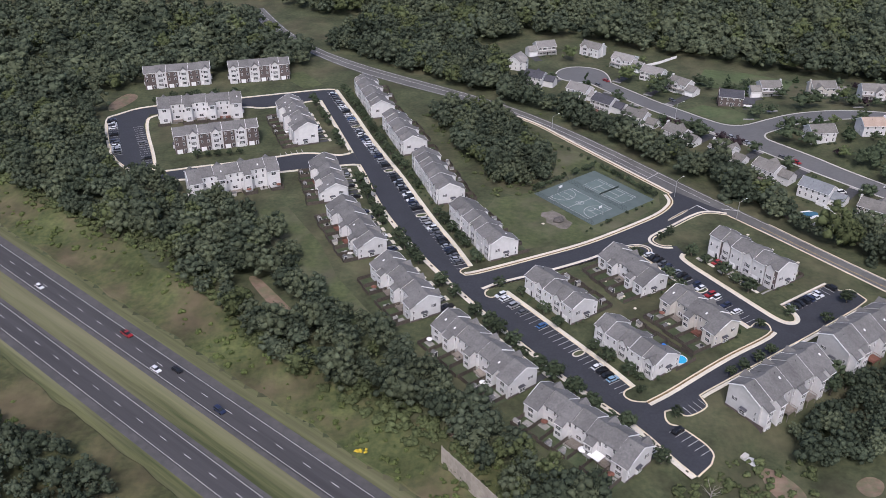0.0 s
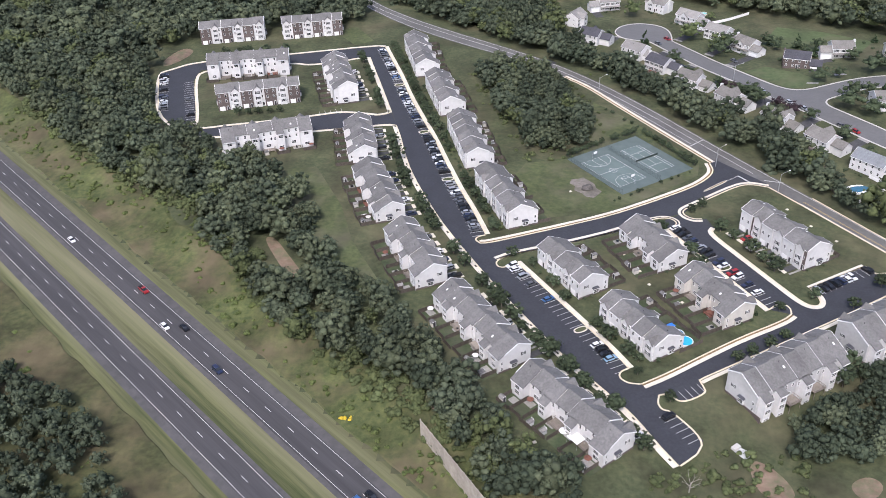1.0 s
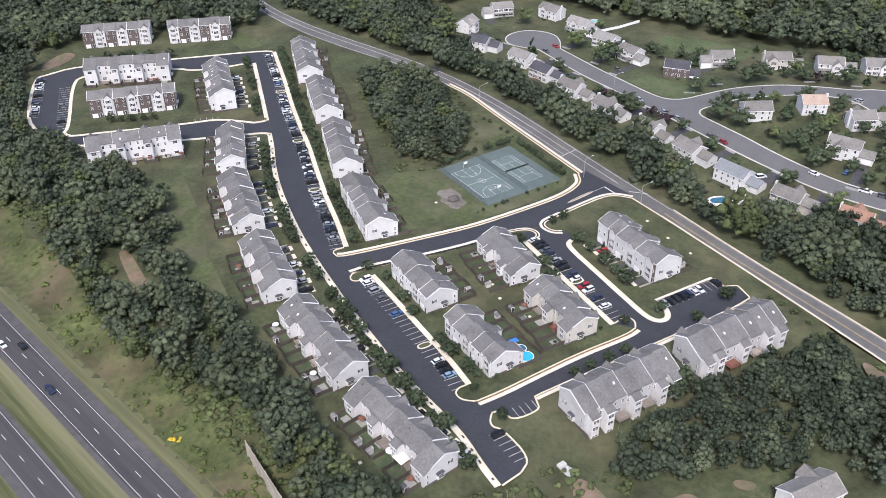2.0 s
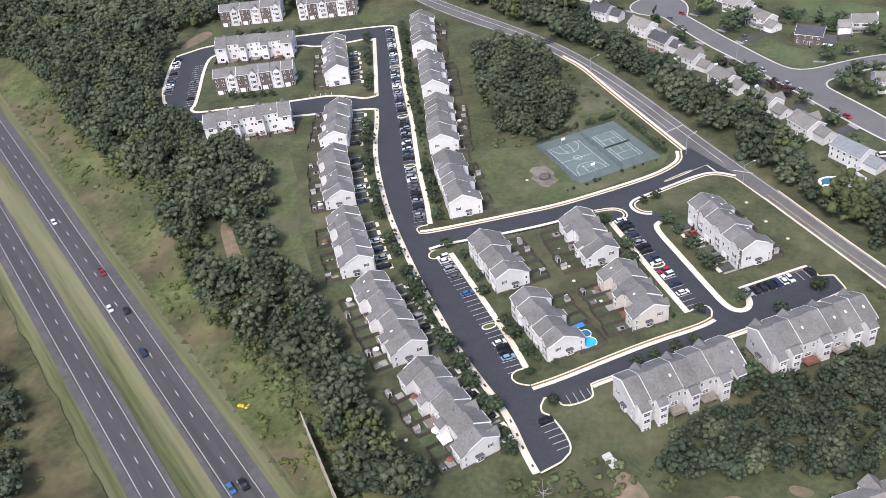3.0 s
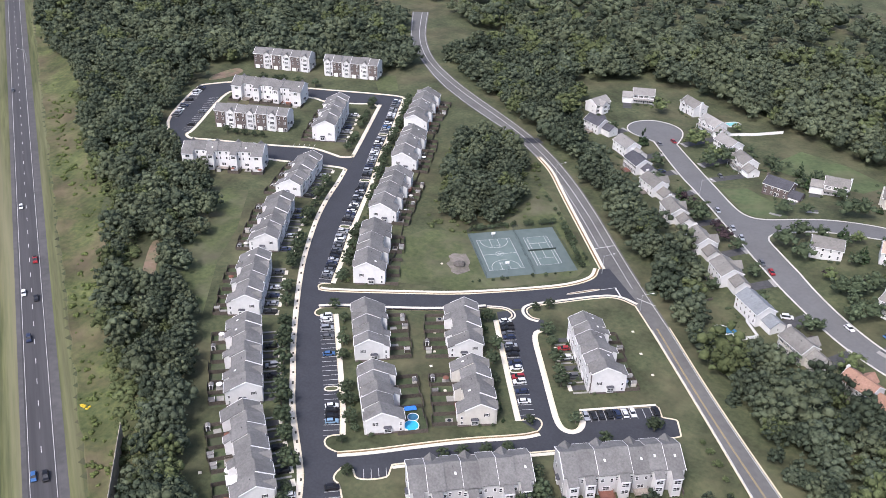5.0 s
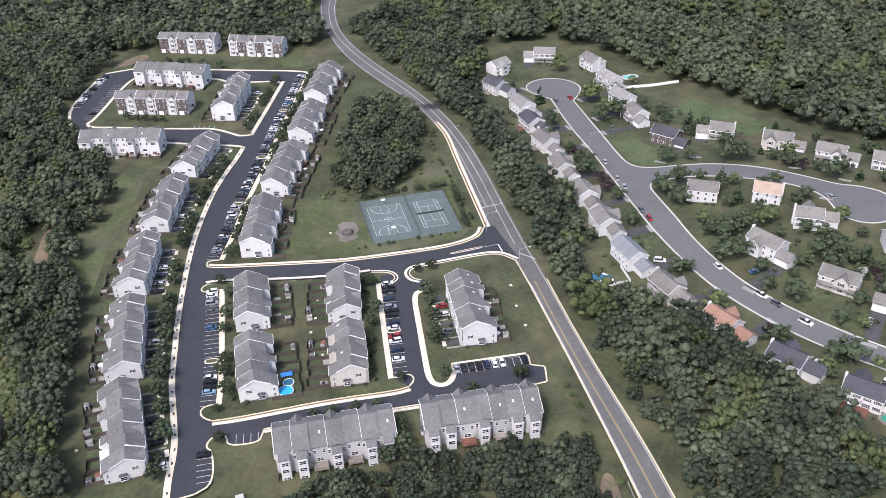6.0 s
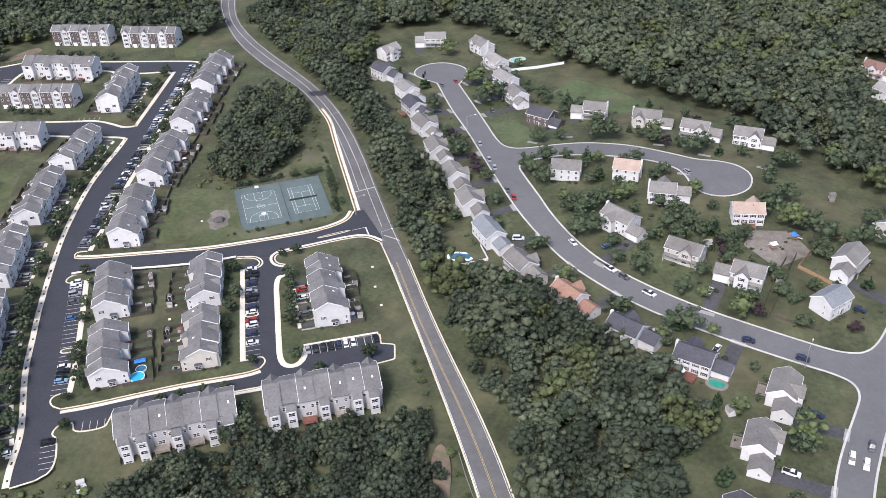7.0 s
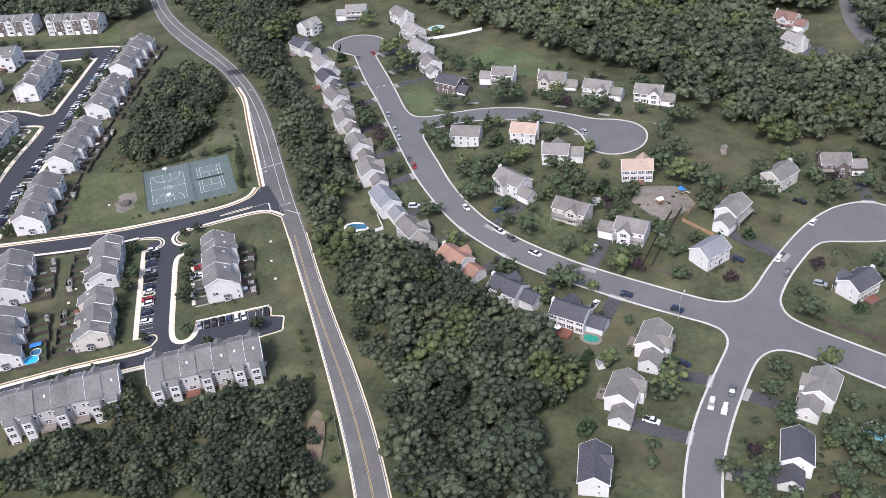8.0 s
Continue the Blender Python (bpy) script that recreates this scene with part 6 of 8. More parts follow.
dead = thing("dead_tree", pose(81.3, 230.9, ground_z(81.3, 230.9)), "bare grey leafless tree among low brush", "tree")
s, drnd = Solid(), random.Random(5)
s.tube((0, 0, -0.3), (0.2, 0.1, 4.0), 0.22, 0.12, 7)
part("trunk", s, DEAD_WOOD, dead)
for j in range(9):
    a, z, s = j * 2.4, 1.6 + 0.27 * j, Solid()
    e = Vector((math.cos(a) * drnd.uniform(1.5, 2.8), math.sin(a) * drnd.uniform(1.5, 2.8), z + drnd.uniform(1.0, 2.4)))
    s.tube((0.1, 0.05, z), e, 0.08, 0.035, 5)
    s.tube(e, e + Vector((math.cos(a + 0.7), math.sin(a + 0.7), 0.8)), 0.035, 0.015, 4)
    s.tube(e, e + Vector((math.cos(a - 0.6), math.sin(a - 0.6), 0.5)), 0.035, 0.015, 4)
    part("limb", s, DEAD_WOOD, dead)
STREET_TREES = [(24.2, 345.3, 5), (39.8, 325.9, 6), (44.0, 318.0, 5), (55.0, 303.0, 5), (58.8, 296.2, 6.5), (65.3, 288.7, 6), (81.6, 365.0, 6), (92.0, 350.1, 6), (94.3, 341.2, 6), (99.6, 330.0, 5), (95.1, 380.5, 4), (99.6, 384.3, 5),
                (105.3, 366.9, 6), (109.5, 361.0, 5), (114.6, 352.2, 6.5), (121.6, 339.7, 7), (118.0, 346.0, 5), (132.9, 323.4, 5), (157.7, 331.4, 6), (145.1, 318.4, 5), (100.8, 287.7, 4.5), (106.1, 290.7, 5), (112.6, 295.1, 5), (118.6, 299.6, 4.5),
                (68.0, 279.0, 3.5), (119.5, 316.0, 4), (77.5, 266.6, 4.5)]
for x, y, h in STREET_TREES:
    tree(x, y, h, "b", 1.35, "small green street tree on a kerbside verge")
for n, (x, y) in enumerate([(173.6, 332.1), (176.9, 328.3), (180.5, 323.5), (184.2, 318.2), (187.4, 313.0), (202.2, 295.1), (207.5, 286.9), (213.2, 278.6)]):
    tree(x, y, 2.2 + 0.5 * (n % 3), "l", 1.5, "small yellow-green shrub beside the through road")


def line_trees(line, d, spacing, heights, kind, seed, chance=1.0, label="", spread=1.3):
    rnd = random.Random(seed)
    for a, b in zip(line, line[1:]):
        k = math.dist(a, b)
        t = rnd.uniform(0, spacing)
        while t < k:
            ux, uy = (b[0] - a[0]) / k, (b[1] - a[1]) / k
            x, y = a[0] + ux * t - uy * (d + rnd.uniform(-0.6, 0.6)), a[1] + uy * t + ux * (d + rnd.uniform(-0.6, 0.6))
            if rnd.random() < chance and clear_of(x, y, 1.2, 0.4):
                tree(x, y, rnd.uniform(*heights), kind, spread, label)
            t += spacing * rnd.uniform(0.7, 1.3)


for x, y, h in [(131.5, 290.5, 7.5), (135.4, 285.0, 8.5), (133.0, 278.5, 9.0), (139.5, 281.5, 8.0)]:
    tree(x, y, h, "b", 1.1, "green broadleaf tree in the gap between two terraces")
line_trees(SPINE_LEFT[1:13], 4.6, 7.5, (4.5, 8.5), "b", 1, 0.75, "green street tree between terrace driveways")
line_trees(SPINE_LEFT[14:], 4.5, 7, (4, 6), "b", 2, 0.8, "green street tree beside the estate road")
line_trees(PARK_N, -4.0, 6.5, (4, 6.5), "b", 3, 0.9, "green front-garden tree before the terrace")
line_trees(PARK_W, -4.5, 8, (3.5, 5.5), "b", 4, 0.6, "green front-garden tree before the terrace")
line_trees([(264.4, 326.6), (276.0, 343.5)], 0, 2.2, (4.5, 6.5), "c", 15, 1.0, "dark green conifer in a garden hedge row", 0.9)
line_trees([(-124, 462), (-96, 468), (-84, 474)], 0, 4.5, (3.5, 5.5), "b", 5, 0.9, "rounded green tree before the brick terrace")
line_trees(WB_SOUTH[11:14], 4.0, 9, (4, 7), "b", 6, 0.8, "green tree before the brick terrace")
line_trees([(100, 426), (62, 476)], 0, 4, (1.4, 2.6), "b", 7, 0.8, "young green shrub beside the court fence")
line_trees([(64, 388), (100, 415)], 0, 3.2, (1.2, 2.4), "b", 8, 0.8, "young green shrub beside the entrance road")
line_trees([(44, 427), (60, 440), (76, 451)], 0, 1.9, (2.2, 3.8), "b", 9, 0.9, "young green shrub beside the court fence")
line_trees([(101, 419), (80, 450)], 0, 2.2, (2.0, 3.6), "b", 10, 0.9, "young green shrub beside the court fence")
# shrubs before the fronts of the middle terraces and round their corners
for x, y, heading, length, ridge, front, units, style in TERRACES_MID + TERRACES_EAST + [(126.6, 357.5, 121, 33.9, 11.6, 1, 6, "drive")]:
    m, rnd = pose(x, y, 0, 0, 0, heading if front < 0 else heading + 180), random.Random(int(x * 7 + y))
    for u in range(units * 2):
        if rnd.random() < 0.7:
            p = m @ Vector((-length / 2 + (u + rnd.uniform(0.2, 0.8)) * length / (units * 2), -6.3 - rnd.uniform(0.2, 2.6), 0))
            if clear_of(p.x, p.y, 1.6, -2.5):
                tree(p.x, p.y, rnd.uniform(1.3, 3.0), rnd.choice("bbbcl"), 1.35, "rounded green shrub before a terrace front")
    for sx in (-1, 1):
        for k in range(2):
            p = m @ Vector((sx * (length / 2 + rnd.uniform(1.2, 2.2)), rnd.uniform(-5, 5), 0))
            if clear_of(p.x, p.y, 1.6, -4):
                tree(p.x, p.y, rnd.uniform(1.2, 2.2), "b", 1.35, "rounded green shrub beside a terrace's end wall")
# garden trees of the detached houses: place and height
PLUM_TREES = [(223.6, 517.3, 6.7), (142.3, 477.0, 6.8), (147.2, 468.9, 8.0), (280.4, 392.1, 7.7), (230.9, 384.5, 5.8), (340.9, 406.7, 6.3), (313.5, 392.0, 6.5)]
GARDEN_CONIFERS = [(166.4, 552.4, 9.1), (172.2, 540.2, 9.9), (86.3, 553.6, 12), (275.4, 335.3, 7.0), (274.1, 331.4, 6.9), (272.7, 327.0, 6.8), (271.2, 321.4, 7.4), (269.8, 317.4, 7.3)]
LIGHT_TREES = [(113.2, 564.5, 12), (124.8, 547.9, 12), (216.2, 526.5, 9.6), (287.9, 457.3, 12), (81.6, 599.8, 12), (110.5, 562.3, 12), (192.2, 454.4, 7.5), (214.9, 460.5, 9.9), (218.2, 465.1, 8.6), (244.5, 474.3, 8.6), (210.0, 394.1, 9.9), (275.6, 391.5, 11.1), (267.9, 377.7, 5.9), (302.8, 332.9, 12), (347.8, 355.0, 8.7), (323.7, 478.3, 9.3), (284.5, 460.2, 11.7), (296.8, 519.7, 10.3)]
SOUTH_GARDEN_TREES = [(340.1, 294.9, 4.7), (330.9, 296.4, 9.4), (342.9, 296.6, 6.1), (304.0, 299.8, 4.6), (359.7, 299.9, 9.0), (324.2, 301.6, 7.8), (302.7, 306.4, 5.9), (353.7, 306.5, 8.6), (362.2, 311.3, 7.8), (359.1, 314.0, 9.4), (327.3, 315.1, 3.4), (356.1, 318.6, 7.9), (364.2, 318.8, 7.9), (351.4, 321.4, 8.9), (329.4, 323.8, 3.8), (302.3, 326.3, 9.7), (333.3, 348.0, 8.0), (253.4, 366.8, 5.8), (343.2, 373.1, 8.3), (335.8, 376.9, 9.4), (253.5, 377.8, 9.1), (259.1, 377.9, 12), (341.0, 378.0, 10.2), (236.1, 382.9, 7.4), (183.2, 388.2, 7.9), (336.7, 389.2, 5.8)]
STREETSIDE_TREES = [(253.4, 400.0, 8.5), (292.0, 404.4, 6.0), (363.1, 404.7, 6.7), (287.3, 407.9, 7.5), (235.6, 408.5, 10.9), (225.4, 412.5, 7.9), (192.1, 412.6, 9.3), (194.8, 415.4, 7.0), (297.4, 415.4, 5.4), (285.4, 417.0, 8.3), (282.2, 421.7, 6.4), (221.0, 423.9, 8.0), (265.6, 424.1, 6.9), (172.3, 424.7, 7.3), (205.6, 427.2, 10.6), (254.7, 430.1, 6.8), (210.5, 430.7, 12), (268.2, 431.9, 6.6), (234.8, 433.1, 7.0), (324.8, 434.8, 4.8), (245.3, 435.2, 10.2), (264.5, 437.1, 6.8), (316.2, 438.0, 4.0), (261.1, 439.1, 5.9), (253.3, 440.6, 9.2), (240.0, 441.5, 11.6)]
MIDDLE_GARDEN_TREES = [(298.5, 442.6, 7.8), (165.1, 444.5, 7.6), (198.0, 445.0, 11.0), (246.0, 445.4, 11.6), (203.6, 446.4, 12), (308.4, 448.9, 9.0), (299.6, 449.0, 12), (256.8, 449.3, 5.8), (339.9, 449.4, 7.6), (349.0, 450.2, 8.4), (321.0, 451.2, 8.8), (179.3, 451.9, 10.0), (314.4, 452.3, 11.1), (209.3, 453.0, 11.0), (345.6, 454.7, 9.7), (240.2, 455.3, 9.5), (294.2, 457.5, 11.2), (154.4, 462.6, 7.9), (254.1, 462.6, 6.0), (179.2, 466.1, 11.6), (316.0, 466.7, 10.3), (276.1, 468.0, 12), (199.3, 471.8, 7.6), (275.4, 471.9, 8.2), (170.6, 474.5, 12), (281.4, 477.3, 11.7)]
NORTH_GARDEN_TREES = [(134.1, 479.7, 11.0), (175.4, 485.8, 10.7), (132.6, 488.0, 9.9), (127.2, 489.9, 8.5), (272.8, 492.5, 7.3), (214.1, 497.6, 7.9), (272.7, 499.9, 7.8), (164.9, 505.4, 9.7), (258.4, 506.1, 11.4), (274.9, 507.8, 11.2), (280.8, 507.9, 9.9), (174.4, 511.0, 6.9), (299.0, 511.4, 11.0), (236.9, 511.6, 12), (190.7, 516.5, 11.1), (197.2, 517.1, 12), (218.1, 518.7, 8.1), (241.1, 518.9, 9.2), (296.4, 523.1, 10.0), (100.6, 530.2, 9.3), (124.5, 540.4, 12), (130.5, 549.2, 12), (66.3, 563.0, 8.3)]
for kind, rows in (("p", PLUM_TREES), ("c", GARDEN_CONIFERS), ("l", LIGHT_TREES), ("b", SOUTH_GARDEN_TREES), ("b", STREETSIDE_TREES), ("b", MIDDLE_GARDEN_TREES), ("b", NORTH_GARDEN_TREES)):
    for x, y, h in rows:
        if clear_of(x, y, 1.0, -0.5):
            tree(x, y, h, kind, 0.95 if kind == "c" else 1.35)
YARDS = [[(60, 560), (95, 548), (130, 500), (170, 440), (195, 412), (230, 388), (300, 362), (310, 340), (308, 295), (285, 290), (275, 345), (240, 362), (205, 378), (165, 405), (140, 445), (100, 500), (60, 545)],
         [(170, 486), (200, 498), (236, 490), (246, 472), (270, 474), (300, 462), (318, 440), (326, 420), (318, 392), (300, 388), (262, 398), (215, 425), (190, 452)],
         ]
YARDS_NORTH = [[(98, 606), (125, 575), (150, 540), (150, 520), (200, 520), (255, 514), (272, 512), (268, 545), (215, 560), (150, 560), (125, 600)],
         [(332, 350), (400, 330), (420, 280), (345, 270), (330, 300)], [(345, 420), (350, 385), (400, 360), (420, 420)], [(320, 470), (345, 462), (380, 450), (380, 490), (340, 492)]]


def yard_trees(poly, count, seed):
    rnd = random.Random(seed)
    xs, ys = [p[0] for p in poly], [p[1] for p in poly]
    for _ in range(count):
        x, y = rnd.uniform(min(xs), max(xs)), rnd.uniform(min(ys), max(ys))
        if inside(poly, x, y) and clear_of(x, y, 2.6, 1.6):
            kind = rnd.choice("bbbbbblccp")
            tree(x, y, rnd.uniform(4, 8.5) if kind != "p" else rnd.uniform(4, 6), kind, 1.35)


for n, (poly, c) in enumerate(zip(YARDS + YARDS_NORTH, (210, 130, 110, 130, 70, 60))):
    yard_trees(poly, c, n + 60)
for kind, rows in REST.items():
    V, F, n = [], [], 0
    for x, y, h, spread, a, i in rows:
        cv, cf = (CONIFERS if kind == "c" else FAR_CROWNS)[i]
        w = h * spread
        V.append(cv @ np.array([[math.cos(a) * w, math.sin(a) * w, 0], [-math.sin(a) * w, math.cos(a) * w, 0], [0, 0, h]]) + np.array([x, y, ground_z(x, y) - 0.05 * h]))
        F.append(cf + n)
        n += len(cv)
    if V:
        tagged(new("garden_trees", np_mesh("garden_trees", np.concatenate(V), np.concatenate(F), {"b": LEAF, "c": CONIFER, "p": PLUM, "l": LIGHT_LEAF}[kind])), "further garden trees among the houses", "trees", kind="stuff")
for models in MODELS.values():
    for m in models:
        for o in (*m.children_recursive, m):
            bpy.data.objects.remove(o)

# low shrubs scattered over the gardens
for n, poly in enumerate(YARDS + YARDS_NORTH):
    scrub("garden_shrubs", poly, 150, (0.5, 1.4), "low green shrubs scattered over gardens and lawn edges", 70 + n, LEAF, 1.8)

# planting round the detached houses' walls
rnd, V, F, n = random.Random(909), [], [], 0
for x, y, heading, length, code, wing, front in HOUSES_WEST + HOUSES_NORTH + HOUSES_MID + HOUSES_SOUTH:
    m = pose(x, y, 0, 0, 0, heading)
    for _ in range(11):
        side = rnd.choice((-1, 1))
        if rnd.random() < 0.75:
            p = m @ Vector((rnd.uniform(-0.6, 0.5) * length, side * rnd.uniform(5.8, 7.4), 0))
        else:
            p = m @ Vector((-side * wing * (length / 2 + 1.5) if wing else side * (length / 2 + 1.5), rnd.uniform(-5, 5), 0))
        if not clear_of(p.x, p.y, 1.5, 0.2):
            continue
        r, a, (cv, cf) = rnd.uniform(0.6, 1.3), rnd.random() * 6.283, rnd.choice(BUSHES)
        V.append(cv @ np.array([[math.cos(a) * r, math.sin(a) * r, 0], [-math.sin(a) * r, math.cos(a) * r, 0], [0, 0, r]]) + np.array([p.x, p.y, 0]))
        F.append(cf + n)
        n += len(cv)
tagged(new("house_shrubs", np_mesh("house_shrubs", np.concatenate(V), np.concatenate(F), LEAF)), "green shrubs planted round the walls of houses", "shrubs", kind="stuff")


# ---- cars ----
def car_model(kind, colour):
    """A parked car that looks to +x: body, glasshouse, roof, four wheels."""
    L, W, H, hood = {"sedan": (4.6, 1.8, 1.42, 0.9), "suv": (4.7, 1.9, 1.75, 1.0), "van": (5.0, 1.95, 1.95, 1.05), "pickup": (5.5, 1.95, 1.8, 1.05)}[kind]
    paint = CAR_PAINTS[colour]
    ob = thing("car" if kind != "pickup" else "pickup_truck", pose(0, 0, -400), f"{colour} {kind} parked on asphalt", "car" if kind != "pickup" else "truck", "parked cars")
    a, b = -L / 2, L / 2
    s = Solid()
    prof = [(a, 0.4), (a + 0.15, 0.28), (b - 0.15, 0.28), (b, 0.42), (b - 0.04, hood - 0.25), (b - 0.3, hood - 0.1), (b - 1.25, hood), (a + 0.2, hood + 0.02), (a + 0.02, hood - 0.15)]
    w = W / 2
    s.hull([(x, w, z) for x, z in prof], [(x, -w, z) for x, z in prof])
    for i, (x, y, z) in enumerate(s.v):
        if z > hood - 0.12:
            s.v[i] = (x, y * 0.93, z)
    part("body", s, paint, ob)
    f0, f1, r0, r1 = b - 1.15, b - 1.95, a + 0.25, a + (0.75 if kind == "sedan" else 0.4)
    if kind == "pickup":
        r0, r1 = a + 2.3, a + 2.5
    s = Solid()
    s.hull([(r0, -w * 0.9, hood), (f0, -w * 0.9, hood), (f0, w * 0.9, hood), (r0, w * 0.9, hood)], [(r1, -w * 0.72, H - 0.05), (f1, -w * 0.72, H - 0.05), (f1, w * 0.72, H - 0.05), (r1, w * 0.72, H - 0.05)])
    part("glasshouse", s, GLASS, ob, "dark tinted glass")
    s = Solid()
    s.box(r1 - 0.03, f1 + 0.03, -w * 0.75, w * 0.75, H - 0.06, H, bevel=0.03)
    part("roof", s, paint, ob)
    if kind == "pickup":
        s = Solid()
        s.box(a + 0.15, r0 - 0.1, -w * 0.8, w * 0.8, hood - 0.05, hood + 0.03)
        part("cargo_bed", s, RUBBER, ob, "black bed liner")
    for sx in (a + 0.85, b - 0.9):
        for sy in (-w + 0.02, w - 0.02):
            s = Solid()
            s.tube((sx, sy - 0.12, 0.32), (sx, sy + 0.12, 0.32), 0.33, 0.33, 10)
            part("wheel", s, RUBBER, ob)
    return ob


CAR_MODELS = {}
for kind, colours in (("sedan", ("white", "silver", "black", "grey", "blue", "red", "navy", "pale blue")), ("suv", ("white", "silver", "black", "grey", "navy", "red", "blue")), ("van", ("white", "silver", "blue")), ("pickup", ("white", "black", "red", "silver"))):
    for colour in colours:
        CAR_MODELS[kind, colour] = car_model(kind, colour)
CAR_LIST = [("sedan", "black"), ("sedan", "silver"), ("suv", "black"), ("sedan", "grey"), ("suv", "white"), ("sedan", "white"), ("suv", "grey"), ("van", "silver"), ("sedan", "blue"), ("suv", "navy"), ("sedan", "white"), ("sedan", "navy"), ("suv", "silver"), ("pickup", "black"), ("sedan", "white"), ("suv", "black"), ("sedan", "grey")]


def park(x, y, heading, kind, colour, z=0.06, label=""):
    c = copy_thing(CAR_MODELS[kind, colour], pose(x, y, z, 0, 0, heading))
    if label:
        tagged(c, label)


car_rnd = random.Random(77)


def fill(bays, indices, depth, label, pick=None):
    """Cars in marked bays, nose in or out."""
    for i in indices:
        if i + 1 >= len(bays):
            continue
        (px, py), (ux, uy), (nx, ny) = bays[i]
        (qx, qy) = bays[i + 1][0]
        x, y = (px + qx) / 2 + nx * depth, (py + qy) / 2 + ny * depth
        kind, colour = pick.get(i) if pick and i in pick else car_rnd.choice(CAR_LIST)
        park(x, y, math.degrees(math.atan2(ny, nx)) + car_rnd.choice((0, 180, 180)) + car_rnd.uniform(-2, 2), kind, colour, 0.06, f"{colour} {kind} {label}")


def near_island(bays, spots):
    return {i for i, (p, u, n) in enumerate(bays) for s in spots if math.dist(p, s) < 3.2 or (i + 1 < len(bays) and math.dist(bays[i + 1][0], s) < 1.8)}


def spot(line, i, f):
    (ax, ay), (bx, by) = line[i], line[i + 1]
    return (ax + (bx - ax) * f, ay + (by - ay) * f)


blocked_n = near_island(BAYS_N, [spot(PARK_N, 2, 0.35), spot(PARK_N, 4, 0.3), spot(PARK_N, 6, 0.6)])
fill(BAYS_N, [i for i in range(1, len(BAYS_N)) if i not in blocked_n and car_rnd.random() < 0.86], 2.6, "in a bay along the estate street")
fill(BAYS_W, [2, 3, 4, 5, 16, 20, 22, 24, 25], 2.7, "in a bay along the estate street", {2: ("sedan", "pale blue"), 3: ("sedan", "black"), 4: ("suv", "black"), 25: ("suv", "white"), 24: ("sedan", "white"), 20: ("sedan", "grey")})
fill(BAYS_MID, [0, 1, 2, 3, 4, 6, 7, 8, 10, 11, 13, 14, 16, 18], 2.6, "in a bay before the terraces", {13: ("suv", "red"), 14: ("suv", "white"), 18: ("sedan", "white")})
fill(BAYS_LOT, [0, 1, 2, 3, 4, 5, 6, 9], 2.6, "in the small car park", {0: ("sedan", "silver"), 1: ("sedan", "black"), 2: ("sedan", "black"), 3: ("suv", "black"), 4: ("suv", "navy"), 5: ("sedan", "white"), 6: ("sedan", "white"), 9: ("suv", "black")})
fill(BAYS_LOOP_W, [i for i in range(len(BAYS_LOOP_W)) if car_rnd.random() < 0.72], 2.6, "in a bay beside the woods")
fill(BAYS_LOOP, [2, 9], 2.6, "in a bay beside the terraces")
fill(BAYS_S2, [0], 2.4, "in a bay at the street's end", {0: ("suv", "black")})
for row in TERRACES + TERRACES_NORTH[-1:]:
    x, y, heading, length, ridge, front, units, style = row
    m = pose(x, y, 0, 0, 0, heading)
    for u in range(units):
        if car_rnd.random() < 0.62:
            p = m @ Vector((-length / 2 + (u + 0.5) * length / units - 0.95, -5.1 - 3.4, 0))
            kind, colour = car_rnd.choice(CAR_LIST)
            park(p.x, p.y, heading + 90 * car_rnd.choice((1, -1)), kind, colour, 0.06, f"{colour} {kind} on a terrace driveway")
m = pose(126.6, 357.5, 0, 0, 0, 301)
for u, (kind, colour) in ((1, ("sedan", "red")), (2, ("sedan", "white")), (4, ("suv", "grey"))):
    p = m @ Vector((-33.9 / 2 + (u + 0.5) * 33.9 / 6 - 0.95, -8.5, 0))
    park(p.x, p.y, 211, kind, colour, 0.06, f"{colour} {kind} on a terrace driveway")

STREET_CARS = [
    (205.3, 422.7, "sedan", "white"), (224.2, 408.3, "pickup", "white"), (230.5, 404.4, "suv", "grey"), (241.9, 396.2, "pickup", "white"), (170.9, 451.3, "sedan", "red"), (165.9, 457.2, "sedan", "grey"), (153.6, 475.4, "sedan", "silver"),
    (148.4, 482.4, "sedan", "silver"), (138.7, 496.6, "sedan", "silver"), (94.3, 558.5, "sedan", "grey"), (99.9, 565.1, "sedan", "red"), (238.0, 494.5, "sedan", "silver"), (316.2, 329.2, "van", "white"),
    (321.4, 336.4, "suv", "grey"), (320.3, 327.9, "suv", "white"), (327.9, 410.5, "sedan", "white"), (331.5, 402.3, "suv", "grey"), (337.9, 436.5, "suv", "white"), (298.3, 373.2, "suv", "navy"), (132.0, 534.0, "sedan", "grey"),
]
EAST_SEGS = np.array([(*a, *b) for line in (E_LEFT, E_RIGHT_N, E_RIGHT_S, E_SE) for a, b in zip(line, line[1:])])


def street_heading(x, y):
    dx, dy = EAST_SEGS[:, 2] - EAST_SEGS[:, 0], EAST_SEGS[:, 3] - EAST_SEGS[:, 1]
    t = np.clip(((x - EAST_SEGS[:, 0]) * dx + (y - EAST_SEGS[:, 1]) * dy) / (dx * dx + dy * dy), 0, 1)
    i = int(np.argmin(np.hypot(EAST_SEGS[:, 0] + t * dx - x, EAST_SEGS[:, 1] + t * dy - y)))
    return math.degrees(math.atan2(dy[i], dx[i]))


